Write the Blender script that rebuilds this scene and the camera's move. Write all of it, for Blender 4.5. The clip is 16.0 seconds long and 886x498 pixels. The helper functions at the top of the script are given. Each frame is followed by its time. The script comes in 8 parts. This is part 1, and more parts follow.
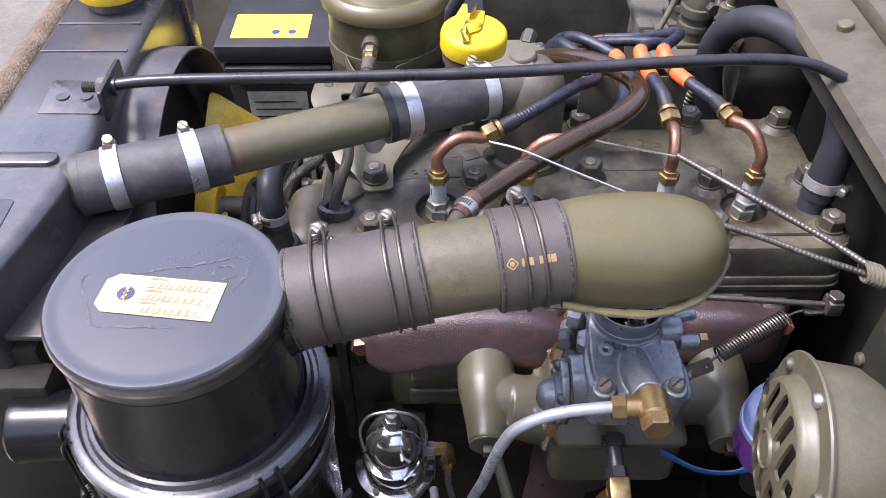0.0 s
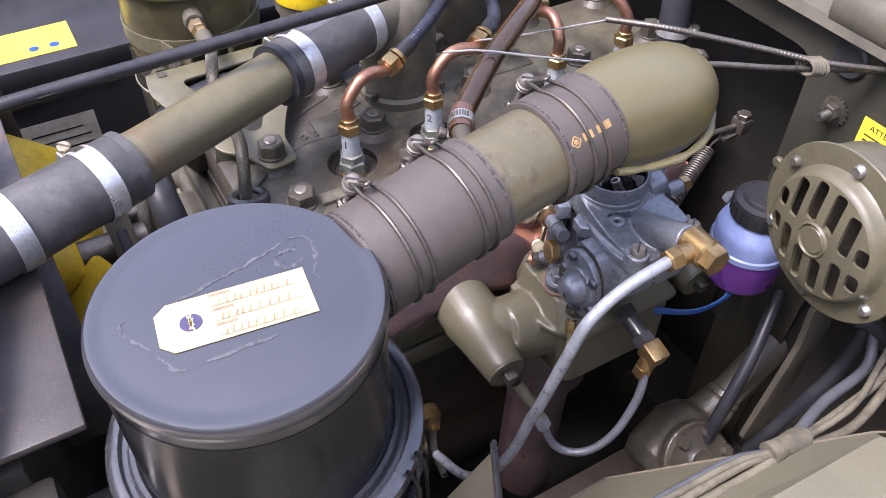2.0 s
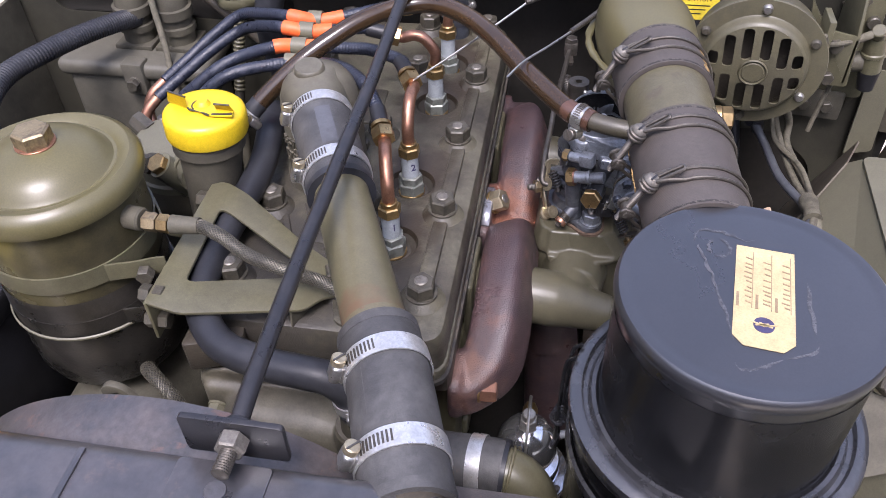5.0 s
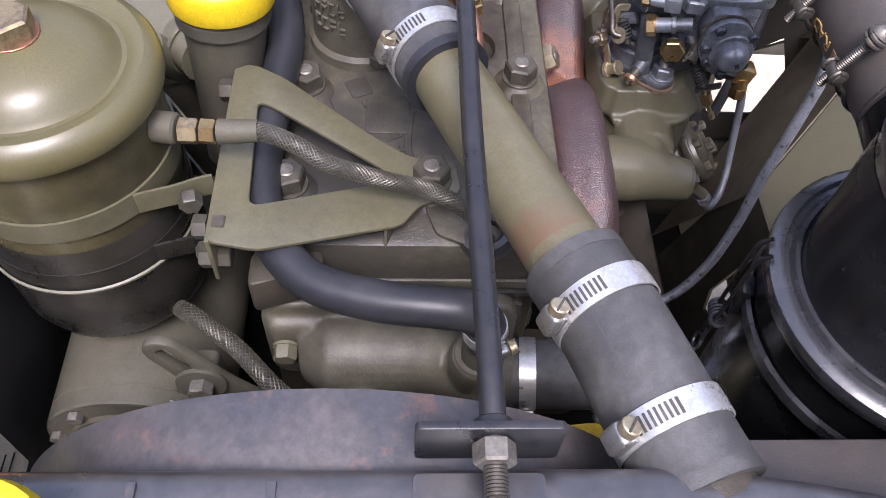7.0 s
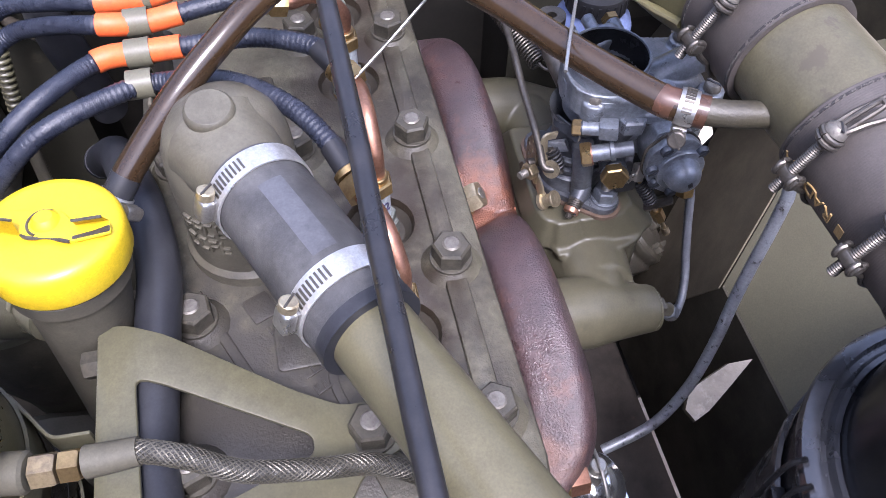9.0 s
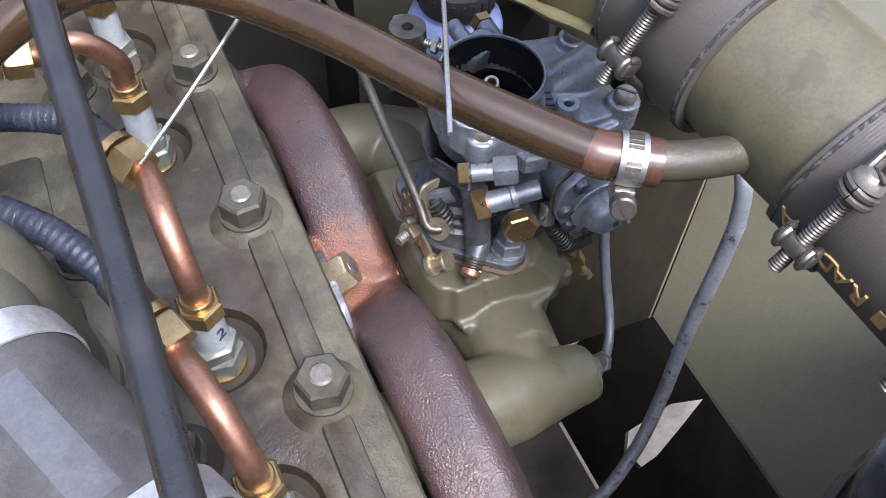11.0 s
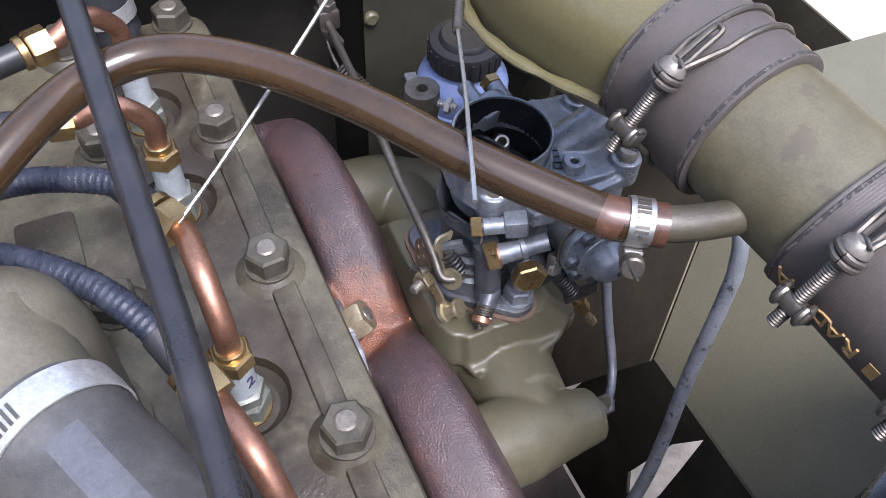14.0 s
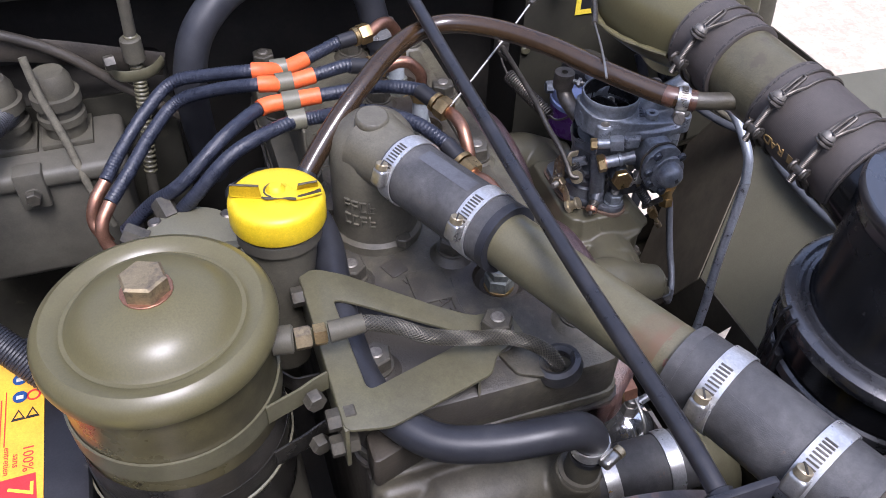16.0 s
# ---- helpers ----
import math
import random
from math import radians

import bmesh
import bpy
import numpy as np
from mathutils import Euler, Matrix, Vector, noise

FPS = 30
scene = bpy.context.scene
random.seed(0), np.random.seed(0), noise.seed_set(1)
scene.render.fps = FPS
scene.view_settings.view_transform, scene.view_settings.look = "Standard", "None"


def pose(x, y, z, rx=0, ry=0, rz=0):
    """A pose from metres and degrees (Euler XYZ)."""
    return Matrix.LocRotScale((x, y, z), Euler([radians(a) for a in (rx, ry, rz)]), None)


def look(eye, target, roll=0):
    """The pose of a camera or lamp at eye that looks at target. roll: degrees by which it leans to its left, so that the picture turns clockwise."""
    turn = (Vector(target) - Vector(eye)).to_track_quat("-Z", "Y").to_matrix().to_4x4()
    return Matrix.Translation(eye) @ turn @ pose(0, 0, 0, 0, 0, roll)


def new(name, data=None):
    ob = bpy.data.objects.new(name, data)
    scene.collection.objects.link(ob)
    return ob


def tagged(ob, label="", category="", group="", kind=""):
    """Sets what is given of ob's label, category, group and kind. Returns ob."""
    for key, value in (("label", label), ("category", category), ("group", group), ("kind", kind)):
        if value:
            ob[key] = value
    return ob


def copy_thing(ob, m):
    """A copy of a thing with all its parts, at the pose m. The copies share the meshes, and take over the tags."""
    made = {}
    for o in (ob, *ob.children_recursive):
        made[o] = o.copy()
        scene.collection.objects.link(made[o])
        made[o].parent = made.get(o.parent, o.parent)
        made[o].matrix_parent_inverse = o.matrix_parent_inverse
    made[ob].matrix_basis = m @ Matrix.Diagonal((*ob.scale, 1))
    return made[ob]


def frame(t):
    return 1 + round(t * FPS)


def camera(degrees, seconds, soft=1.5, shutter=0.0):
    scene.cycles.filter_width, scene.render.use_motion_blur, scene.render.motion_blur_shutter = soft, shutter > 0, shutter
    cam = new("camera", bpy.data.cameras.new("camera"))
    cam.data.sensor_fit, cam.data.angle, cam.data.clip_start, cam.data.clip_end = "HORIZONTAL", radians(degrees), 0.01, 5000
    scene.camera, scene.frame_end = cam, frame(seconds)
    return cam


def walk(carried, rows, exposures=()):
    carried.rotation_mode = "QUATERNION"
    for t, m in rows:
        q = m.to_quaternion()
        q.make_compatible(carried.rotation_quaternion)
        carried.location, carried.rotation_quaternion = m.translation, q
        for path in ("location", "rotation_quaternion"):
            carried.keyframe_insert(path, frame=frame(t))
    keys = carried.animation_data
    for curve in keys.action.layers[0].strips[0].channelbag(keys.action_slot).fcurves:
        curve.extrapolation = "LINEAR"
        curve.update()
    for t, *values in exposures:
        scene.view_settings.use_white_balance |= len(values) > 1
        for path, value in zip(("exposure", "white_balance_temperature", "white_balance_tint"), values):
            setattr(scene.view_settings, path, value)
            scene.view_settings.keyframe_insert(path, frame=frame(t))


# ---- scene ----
cam = camera(57.20, 16.0, soft=0.75)
ROWS = [
    (0.0, 0.0838, -0.0931, 1.3337, 45.28, 0.10, -0.24),
    (0.5, 0.0415, -0.0749, 1.3170, 45.02, 0.12, -5.20),
    (1.0, 0.0089, -0.0567, 1.2880, 44.50, -0.01, -13.13),
    (1.5, -0.0564, -0.0552, 1.2739, 44.79, -0.02, -22.38),
    (2.0, -0.1225, -0.0352, 1.2681, 44.95, -0.49, -29.84),
    (2.5, -0.1953, 0.0098, 1.2678, 45.15, -1.63, -39.16),
    (3.0, -0.3232, 0.0597, 1.2994, 46.22, 0.33, -55.44),
    (3.5, -0.3787, 0.0946, 1.3110, 46.81, -1.18, -63.60),
    (4.0, -0.4026, 0.1627, 1.2992, 47.75, 0.37, -69.44),
    (4.5, -0.4032, 0.2704, 1.2948, 47.87, 1.32, -76.31),
    (5.0, -0.3884, 0.3353, 1.2907, 46.23, 1.31, -80.61),
    (7.5, -0.2727, 0.5207, 1.2264, 33.81, -2.71, -91.86),
    (8.0, -0.2406, 0.5126, 1.2309, 33.81, -2.06, -92.39),
    (8.5, -0.1893, 0.5034, 1.2284, 34.52, -0.27, -96.60),
    (9.0, -0.1421, 0.4989, 1.2236, 35.98, -0.70, -102.77),
    (9.5, -0.1005, 0.4963, 1.2044, 36.40, -1.46, -107.88),
    (10.0, -0.0601, 0.4794, 1.1748, 36.37, -1.69, -112.35),
    (12.5, -0.0150, 0.4499, 1.1430, 34.47, -2.37, -115.71),
    (13.0, -0.0105, 0.4477, 1.1466, 35.28, -2.22, -115.82),
    (13.5, -0.0130, 0.4486, 1.1555, 36.96, -2.15, -115.69),
    (14.0, -0.0287, 0.4703, 1.1711, 37.70, -2.52, -115.24),
    (14.5, -0.0817, 0.5183, 1.2071, 39.90, -2.78, -114.11),
    (15.0, -0.1559, 0.5614, 1.2442, 42.42, -2.51, -111.43),
    (15.5, -0.2314, 0.6146, 1.2624, 44.23, -2.44, -110.23),
    (16.0, -0.3143, 0.6605, 1.2823, 46.24, -1.61, -108.94),
]
walk(cam, [(t, pose(*p)) for t, *p in ROWS], [(0.0, 2.08, 6230, 24), (1.0, 2.18, 6330, 26), (2.5, 2.28, 6250, 24), (3.5, 1.95, 6230, 24), (5.0, 1.66, 6170, 24), (7.5, 1.87, 6230, 24), (8.5, 2.07, 5940, 25), (9.0, 2.09, 5870, 25), (10.0, 2.05, 6090, 20), (12.5, 2.27, 6070, 16), (13.0, 2.25, 6070, 16), (14.0, 2.0, 6030, 18), (16.0, 1.48, 5890, 22)])

# ---- light ----
SUN_UP, SUN_ROUND = radians(62), radians(270)
world = bpy.data.worlds.new("sky")
scene.world = world
world.use_nodes = True
wn = world.node_tree.nodes
sky = wn.new("ShaderNodeTexSky")
sky.sky_type, sky.sun_disc, sky.sun_elevation, sky.sun_rotation = "NISHITA", False, SUN_UP, SUN_ROUND
sky.air_density, sky.dust_density, sky.ozone_density = 1.0, 2.2, 1.0
haze = wn.new("ShaderNodeRGBToBW")
cloud = wn.new("ShaderNodeMixRGB")
cloud.inputs[0].default_value = 0.4  # thin white cloud over the blue
world.node_tree.links.new(sky.outputs[0], haze.inputs[0])
world.node_tree.links.new(sky.outputs[0], cloud.inputs[1])
world.node_tree.links.new(haze.outputs[0], cloud.inputs[2])
world.node_tree.links.new(cloud.outputs[0], wn["Background"].inputs[0])
wn["Background"].inputs[1].default_value = 0.155
sun = new("sun", bpy.data.lights.new("sun", "SUN"))
sun.data.energy, sun.data.angle, sun.data.color = 1.5, radians(20), (1.0, 0.98, 0.95)
sun.matrix_world = look((0, 0, 0), (-math.sin(SUN_ROUND) * math.cos(SUN_UP), -math.cos(SUN_ROUND) * math.cos(SUN_UP), -math.sin(SUN_UP)))


# ---- materials ----
def mat(name, base, alt=None, rough=0.5, metal=0.0, scale=30.0, mix=(0.45, 0.65), bump=0.15, grain=900.0, speck=None, rvar=0.12, aniso=1.0, coat=0.0, dist=0.0006, dirt=0.13, spec=0.5, relief=None):
    """Paint, metal or rubber: a base colour worn or stained to alt in patches, fine specks and grain."""
    m = bpy.data.materials.new(name)
    m.use_nodes = True
    n, l = m.node_tree.nodes, m.node_tree.links
    b = n["Principled BSDF"]
    tc = n.new("ShaderNodeTexCoord")
    info = n.new("ShaderNodeObjectInfo")
    mp = n.new("ShaderNodeMapping")
    l.new(tc.outputs["Object"], mp.inputs["Vector"])
    mp.inputs["Scale"].default_value = (1, 1, aniso)
    rnd = n.new("ShaderNodeMath")
    rnd.operation = "MULTIPLY"
    rnd.inputs[1].default_value = 7.0
    l.new(info.outputs["Random"], rnd.inputs[0])

    def noise_tex(sc, detail, rough_):
        t = n.new("ShaderNodeTexNoise")
        t.noise_dimensions = "4D"
        l.new(mp.outputs[0], t.inputs["Vector"])
        l.new(rnd.outputs[0], t.inputs["W"])
        t.inputs["Scale"].default_value, t.inputs["Detail"].default_value, t.inputs["Roughness"].default_value = sc, detail, rough_
        return t

    big, fine, mid = noise_tex(scale, 6, 0.62), noise_tex(grain, 3, 0.6), noise_tex(min(scale * 6, 260), 6, 0.66)
    ramp = n.new("ShaderNodeMapRange")
    ramp.inputs[1].default_value, ramp.inputs[2].default_value = mix
    l.new(big.outputs["Fac"], ramp.inputs[0])
    c1 = n.new("ShaderNodeMixRGB")
    c1.inputs[1].default_value = (*base, 1)
    c1.inputs[2].default_value = (*(alt or [v * 0.75 for v in base]), 1)
    l.new(ramp.outputs[0], c1.inputs[0])
    tone = n.new("ShaderNodeMapRange")
    tone.inputs[1].default_value, tone.inputs[2].default_value = 0.3, 0.7
    tone.inputs[3].default_value, tone.inputs[4].default_value = 0.86, 1.12
    l.new(fine.outputs["Fac"], tone.inputs[0])
    c2 = n.new("ShaderNodeMixRGB")
    c2.blend_type = "MULTIPLY"
    c2.inputs[0].default_value = 1.0
    l.new(c1.outputs[0], c2.inputs[1])
    l.new(tone.outputs[0], c2.inputs[2])
    tone2 = n.new("ShaderNodeMapRange")
    tone2.inputs[1].default_value, tone2.inputs[2].default_value = 0.3, 0.7
    tone2.inputs[3].default_value, tone2.inputs[4].default_value = 1 - dirt, 1 + dirt * 0.7
    l.new(mid.outputs["Fac"], tone2.inputs[0])
    c4 = n.new("ShaderNodeMixRGB")
    c4.blend_type = "MULTIPLY"
    c4.inputs[0].default_value = 1.0
    l.new(c2.outputs[0], c4.inputs[1])
    l.new(tone2.outputs[0], c4.inputs[2])
    last = c4.outputs[0]
    if speck:
        col, low, high, sc = speck
        sp = noise_tex(sc, 8, 0.7)
        r2 = n.new("ShaderNodeMapRange")
        r2.inputs[1].default_value, r2.inputs[2].default_value = low, high
        l.new(sp.outputs["Fac"], r2.inputs[0])
        c3 = n.new("ShaderNodeMixRGB")
        l.new(r2.outputs[0], c3.inputs[0])
        l.new(last, c3.inputs[1])
        c3.inputs[2].default_value = (*col, 1)
        last = c3.outputs[0]
    l.new(last, b.inputs["Base Color"])
    rr = n.new("ShaderNodeMapRange")
    rr.inputs[1].default_value, rr.inputs[2].default_value = 0.3, 0.7
    rr.inputs[3].default_value, rr.inputs[4].default_value = max(0.03, rough - rvar), min(1.0, rough + rvar)
    l.new(big.outputs["Fac"], rr.inputs[0])
    l.new(rr.outputs[0], b.inputs["Roughness"])
    b.inputs["Metallic"].default_value = metal
    b.inputs["Specular IOR Level"].default_value = spec
    b.inputs["Coat Weight"].default_value = coat
    b.inputs["Coat Roughness"].default_value = 0.2
    bp = n.new("ShaderNodeBump")
    bp.inputs["Strength"].default_value, bp.inputs["Distance"].default_value = bump, dist
    l.new(fine.outputs["Fac"], bp.inputs["Height"])
    bq = n.new("ShaderNodeBump")
    bq.inputs["Strength"].default_value, bq.inputs["Distance"].default_value = bump * 0.8 + 0.04 if relief is None else relief, 0.0007
    l.new(mid.outputs["Fac"], bq.inputs["Height"])
    l.new(bp.outputs[0], bq.inputs["Normal"])
    l.new(bq.outputs[0], b.inputs["Normal"])
    return m


def frayed_patch(m, at, size, colour):
    """A patch of another colour, such as bright rust, round a spot of the part, frayed by noise."""
    n, l = m.node_tree.nodes, m.node_tree.links
    b = n["Principled BSDF"]
    old = b.inputs["Base Color"].links[0].from_socket
    tc, mp, gr, nz = n.new("ShaderNodeTexCoord"), n.new("ShaderNodeMapping"), n.new("ShaderNodeVectorMath"), n.new("ShaderNodeTexNoise")
    mp.inputs["Location"].default_value = [-p / s for p, s in zip(at, size)]
    mp.inputs["Scale"].default_value = [1 / s for s in size]
    l.new(tc.outputs["Object"], mp.inputs["Vector"])
    gr.operation = "LENGTH"
    l.new(mp.outputs[0], gr.inputs[0])
    l.new(tc.outputs["Object"], nz.inputs["Vector"])
    nz.inputs["Scale"].default_value, nz.inputs["Detail"].default_value = 95, 6
    add = n.new("ShaderNodeMath")
    add.operation = "MULTIPLY_ADD"
    l.new(nz.outputs["Fac"], add.inputs[0])
    add.inputs[1].default_value = 1.5
    l.new(gr.outputs["Value"], add.inputs[2])
    rr = n.new("ShaderNodeMapRange")
    rr.inputs[1].default_value, rr.inputs[2].default_value, rr.inputs[3].default_value, rr.inputs[4].default_value = 1.3, 1.95, 0.95, 0.0
    l.new(add.outputs[0], rr.inputs[0])
    mx = n.new("ShaderNodeMixRGB")
    l.new(rr.outputs[0], mx.inputs[0])
    l.new(old, mx.inputs[1])
    mx.inputs[2].default_value = (*colour, 1)
    l.new(mx.outputs[0], b.inputs["Base Color"])


olive = mat("olive_paint", (0.100, 0.093, 0.055), (0.083, 0.077, 0.047), 0.36, speck=((0.145, 0.133, 0.09), 0.66, 0.82, 60), bump=0.05, rvar=0.08, dirt=0.16)
olive_matt = mat("olive_paint_matt", (0.126, 0.119, 0.080), (0.112, 0.105, 0.071), 0.45, scale=11, speck=((0.16, 0.145, 0.10), 0.66, 0.88, 45), bump=0.04, dirt=0.06, rvar=0.08)
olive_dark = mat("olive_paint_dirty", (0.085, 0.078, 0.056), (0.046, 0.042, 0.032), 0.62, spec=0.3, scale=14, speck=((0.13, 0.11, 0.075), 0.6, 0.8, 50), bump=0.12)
olive_cap = mat("olive_paint_glossy", (0.104, 0.092, 0.043), (0.090, 0.080, 0.038), 0.33, scale=9, bump=0.02, dirt=0.06, rvar=0.05, speck=((0.07, 0.06, 0.04), 0.70, 0.76, 130))
olive_pipe = mat("olive_pipe_paint", (0.112, 0.101, 0.058), (0.095, 0.086, 0.050), 0.34, scale=16, bump=0.05, dirt=0.14, rvar=0.08, relief=0.12, speck=((0.17, 0.10, 0.055), 0.68, 0.78, 40))
iron = mat("cast_iron_olive", (0.098, 0.090, 0.062), (0.040, 0.034, 0.025), 0.44, scale=16, mix=(0.44, 0.62), speck=((0.16, 0.145, 0.11), 0.60, 0.76, 110), bump=0.5, grain=650, dist=0.0008, dirt=0.38, relief=0.65)
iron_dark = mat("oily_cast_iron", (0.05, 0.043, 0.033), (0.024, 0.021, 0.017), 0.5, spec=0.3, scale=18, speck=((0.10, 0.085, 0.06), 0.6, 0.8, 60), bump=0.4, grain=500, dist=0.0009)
rusty = mat("rusty_exhaust_casting", (0.074, 0.046, 0.046), (0.044, 0.030, 0.034), 0.36, scale=30, mix=(0.40, 0.62), speck=((0.150, 0.064, 0.042), 0.54, 0.74, 34), bump=0.9, grain=820, dist=0.0011, metal=0.0, spec=0.85, dirt=0.3, relief=0.16)
orange_rust = mat("bright_rust", (0.36, 0.14, 0.075), (0.25, 0.09, 0.05), 0.7, scale=60, speck=((0.14, 0.07, 0.06), 0.52, 0.68, 50), bump=0.5, grain=500)
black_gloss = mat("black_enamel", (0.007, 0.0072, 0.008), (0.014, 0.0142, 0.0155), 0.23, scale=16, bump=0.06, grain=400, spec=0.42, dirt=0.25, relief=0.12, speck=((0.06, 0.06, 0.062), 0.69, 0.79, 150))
# black lightened to stand for sky sheen on the flange, plus worn specks
black_flange = mat("worn_sheen_black_flange", (0.026, 0.0265, 0.029), (0.048, 0.0485, 0.052), 0.27, coat=0.8, spec=0.7, scale=36, mix=(0.5, 0.7), bump=0.2, grain=400, dirt=0.25, relief=0.3, speck=((0.010, 0.010, 0.011), 0.6, 0.7, 60))
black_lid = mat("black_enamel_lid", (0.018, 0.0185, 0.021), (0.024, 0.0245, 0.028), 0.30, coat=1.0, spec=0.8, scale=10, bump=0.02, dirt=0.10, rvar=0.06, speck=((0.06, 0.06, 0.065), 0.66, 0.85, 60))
tank_paint = mat("radiator_black_paint", (0.032, 0.0325, 0.036), (0.056, 0.051, 0.052), 0.33, scale=16, mix=(0.40, 0.64), bump=0.2, grain=300, spec=0.8, coat=0.6, dirt=0.3, relief=0.22, speck=((0.13, 0.088, 0.070), 0.58, 0.74, 34))
shroud_paint = mat("worn_shroud_paint", (0.055, 0.055, 0.060), (0.085, 0.074, 0.072), 0.42, scale=26, mix=(0.42, 0.62), bump=0.3, grain=350, dirt=0.3, relief=0.3, speck=((0.17, 0.095, 0.07), 0.57, 0.70, 38))
rubber = mat("grey_rubber", (0.048, 0.047, 0.046), (0.082, 0.080, 0.077), 0.52, scale=30, mix=(0.42, 0.62), bump=0.35, grain=1400, dirt=0.30, relief=0.35, speck=((0.13, 0.085, 0.06), 0.65, 0.75, 130))
rubber_band = mat("ribbed_rubber", (0.066, 0.056, 0.049), (0.056, 0.048, 0.042), 0.58, scale=30, bump=0.18, grain=1300, speck=((0.10, 0.085, 0.07), 0.66, 0.85, 60))
hose_black = mat("black_hose", (0.021, 0.022, 0.026), (0.033, 0.034, 0.038), 0.42, spec=0.35, scale=30, bump=0.08, speck=((0.09, 0.085, 0.08), 0.66, 0.85, 60))
hose_brown = mat("brown_plastic_hose", (0.030, 0.0175, 0.0085), (0.050, 0.028, 0.012), 0.19, scale=14, bump=0.0, dirt=0.08, rvar=0.05, speck=((0.090, 0.045, 0.022), 0.60, 0.85, 24), coat=0.2, spec=0.5, relief=0.0)
black_paint = mat("black_rod_paint", (0.017, 0.017, 0.019), (0.026, 0.025, 0.027), 0.33, scale=60, bump=0.06)
steel = mat("zinc_steel", (0.5, 0.49, 0.46), (0.36, 0.34, 0.31), 0.36, metal=0.9, scale=90, bump=0.12, speck=((0.2, 0.15, 0.1), 0.64, 0.75, 160))
strap_steel = mat("bright_strap_steel", (0.66, 0.66, 0.65), (0.5, 0.5, 0.49), 0.34, metal=0.75, scale=70, bump=0.08)
dull_steel = mat("dull_steel", (0.135, 0.122, 0.104), (0.085, 0.075, 0.062), 0.42, metal=0.75, scale=110, bump=0.15, speck=((0.16, 0.10, 0.06), 0.64, 0.78, 140))
stud_steel = mat("worn_stud_steel", (0.19, 0.175, 0.15), (0.11, 0.10, 0.085), 0.5, metal=0.5, scale=200, bump=0.2)
nut_paint = mat("painted_nut", (0.074, 0.067, 0.050), (0.042, 0.038, 0.030), 0.45, metal=0.2, scale=120, bump=0.25, dirt=0.25, speck=((0.18, 0.155, 0.12), 0.62, 0.76, 180))
brass = mat("brass", (0.43, 0.30, 0.135), (0.30, 0.205, 0.10), 0.33, metal=0.92, scale=90, bump=0.08, rvar=0.08, speck=((0.2, 0.13, 0.07), 0.64, 0.8, 200))
copper = mat("copper", (0.43, 0.225, 0.145), (0.27, 0.14, 0.095), 0.38, metal=0.85, scale=46, bump=0.08, rvar=0.10, dirt=0.2, speck=((0.19, 0.12, 0.085), 0.58, 0.76, 90))
zinc = mat("carburettor_zinc", (0.225, 0.242, 0.266), (0.150, 0.162, 0.180), 0.34, metal=0.5, scale=45, bump=0.22, grain=700, dirt=0.28, relief=0.3, speck=((0.05, 0.055, 0.06), 0.60, 0.75, 90))
zinc_dark = mat("carburettor_zinc_oily", (0.062, 0.07, 0.085), (0.028, 0.031, 0.037), 0.4, metal=0.4, scale=60, bump=0.3, grain=700)
chrome = mat("chrome", (0.80, 0.81, 0.82), (0.72, 0.73, 0.75), 0.12, metal=0.95, bump=0.02, rvar=0.04, dirt=0.05)
yellow = mat("yellow_paint", (0.64, 0.455, 0.010), (0.58, 0.40, 0.009), 0.42, scale=30, bump=0.05, speck=((0.3, 0.22, 0.03), 0.72, 0.8, 120))
fan_yellow = mat("fan_yellow", (0.66, 0.43, 0.02), (0.50, 0.33, 0.02), 0.45, scale=24, bump=0.1, dirt=0.2, relief=0.2, speck=((0.25, 0.18, 0.05), 0.62, 0.75, 60))
orange = mat("orange_tape", (0.75, 0.13, 0.03), (0.62, 0.1, 0.025), 0.5, scale=60, bump=0.2, speck=((0.1, 0.05, 0.03), 0.7, 0.78, 160))
cloth = mat("black_braided_cloth", (0.016, 0.019, 0.030), (0.030, 0.034, 0.048), 0.34, scale=160, bump=0.5, grain=1500)
white_sleeve = mat("grey_white_ceramic", (0.36, 0.39, 0.40), (0.28, 0.305, 0.31), 0.35, scale=60, bump=0.03)
paper = mat("cream_paper", (0.40, 0.315, 0.165), (0.46, 0.37, 0.20), 0.6, scale=25, bump=0.04)
ink = mat("brown_ink", (0.20, 0.14, 0.085), (0.28, 0.21, 0.12), 0.6, scale=200)
ink_blue = mat("blue_ink", (0.045, 0.04, 0.095), None, 0.5)
gold_ink = mat("gold_print", (0.34, 0.22, 0.085), (0.26, 0.17, 0.07), 0.55, scale=200)
scratch = mat("pale_scratches", (0.085, 0.086, 0.092), (0.045, 0.0455, 0.050), 0.35, scale=420, mix=(0.44, 0.56))
plastic_black = mat("black_plastic", (0.02, 0.02, 0.022), None, 0.45, bump=0.05)
fluid = mat("purple_fluid", (0.13, 0.04, 0.21), None, 0.3, bump=0.0)
milky = mat("milky_blue_plastic", (0.19, 0.24, 0.43), (0.23, 0.28, 0.47), 0.35, scale=15, bump=0.02)
blue_wire = mat("blue_wire", (0.012, 0.060, 0.20), None, 0.4)
loom = mat("old_cloth_loom", (0.115, 0.104, 0.072), (0.062, 0.056, 0.040), 0.8, scale=80, bump=0.6, grain=900)
battery_case = mat("battery_case", (0.016, 0.016, 0.018), (0.026, 0.026, 0.029), 0.5, spec=0.3, scale=20, bump=0.1, speck=((0.12, 0.11, 0.09), 0.66, 0.85, 50))
label_yellow = mat("yellow_label", (0.8, 0.62, 0.05), None, 0.35, bump=0.02)
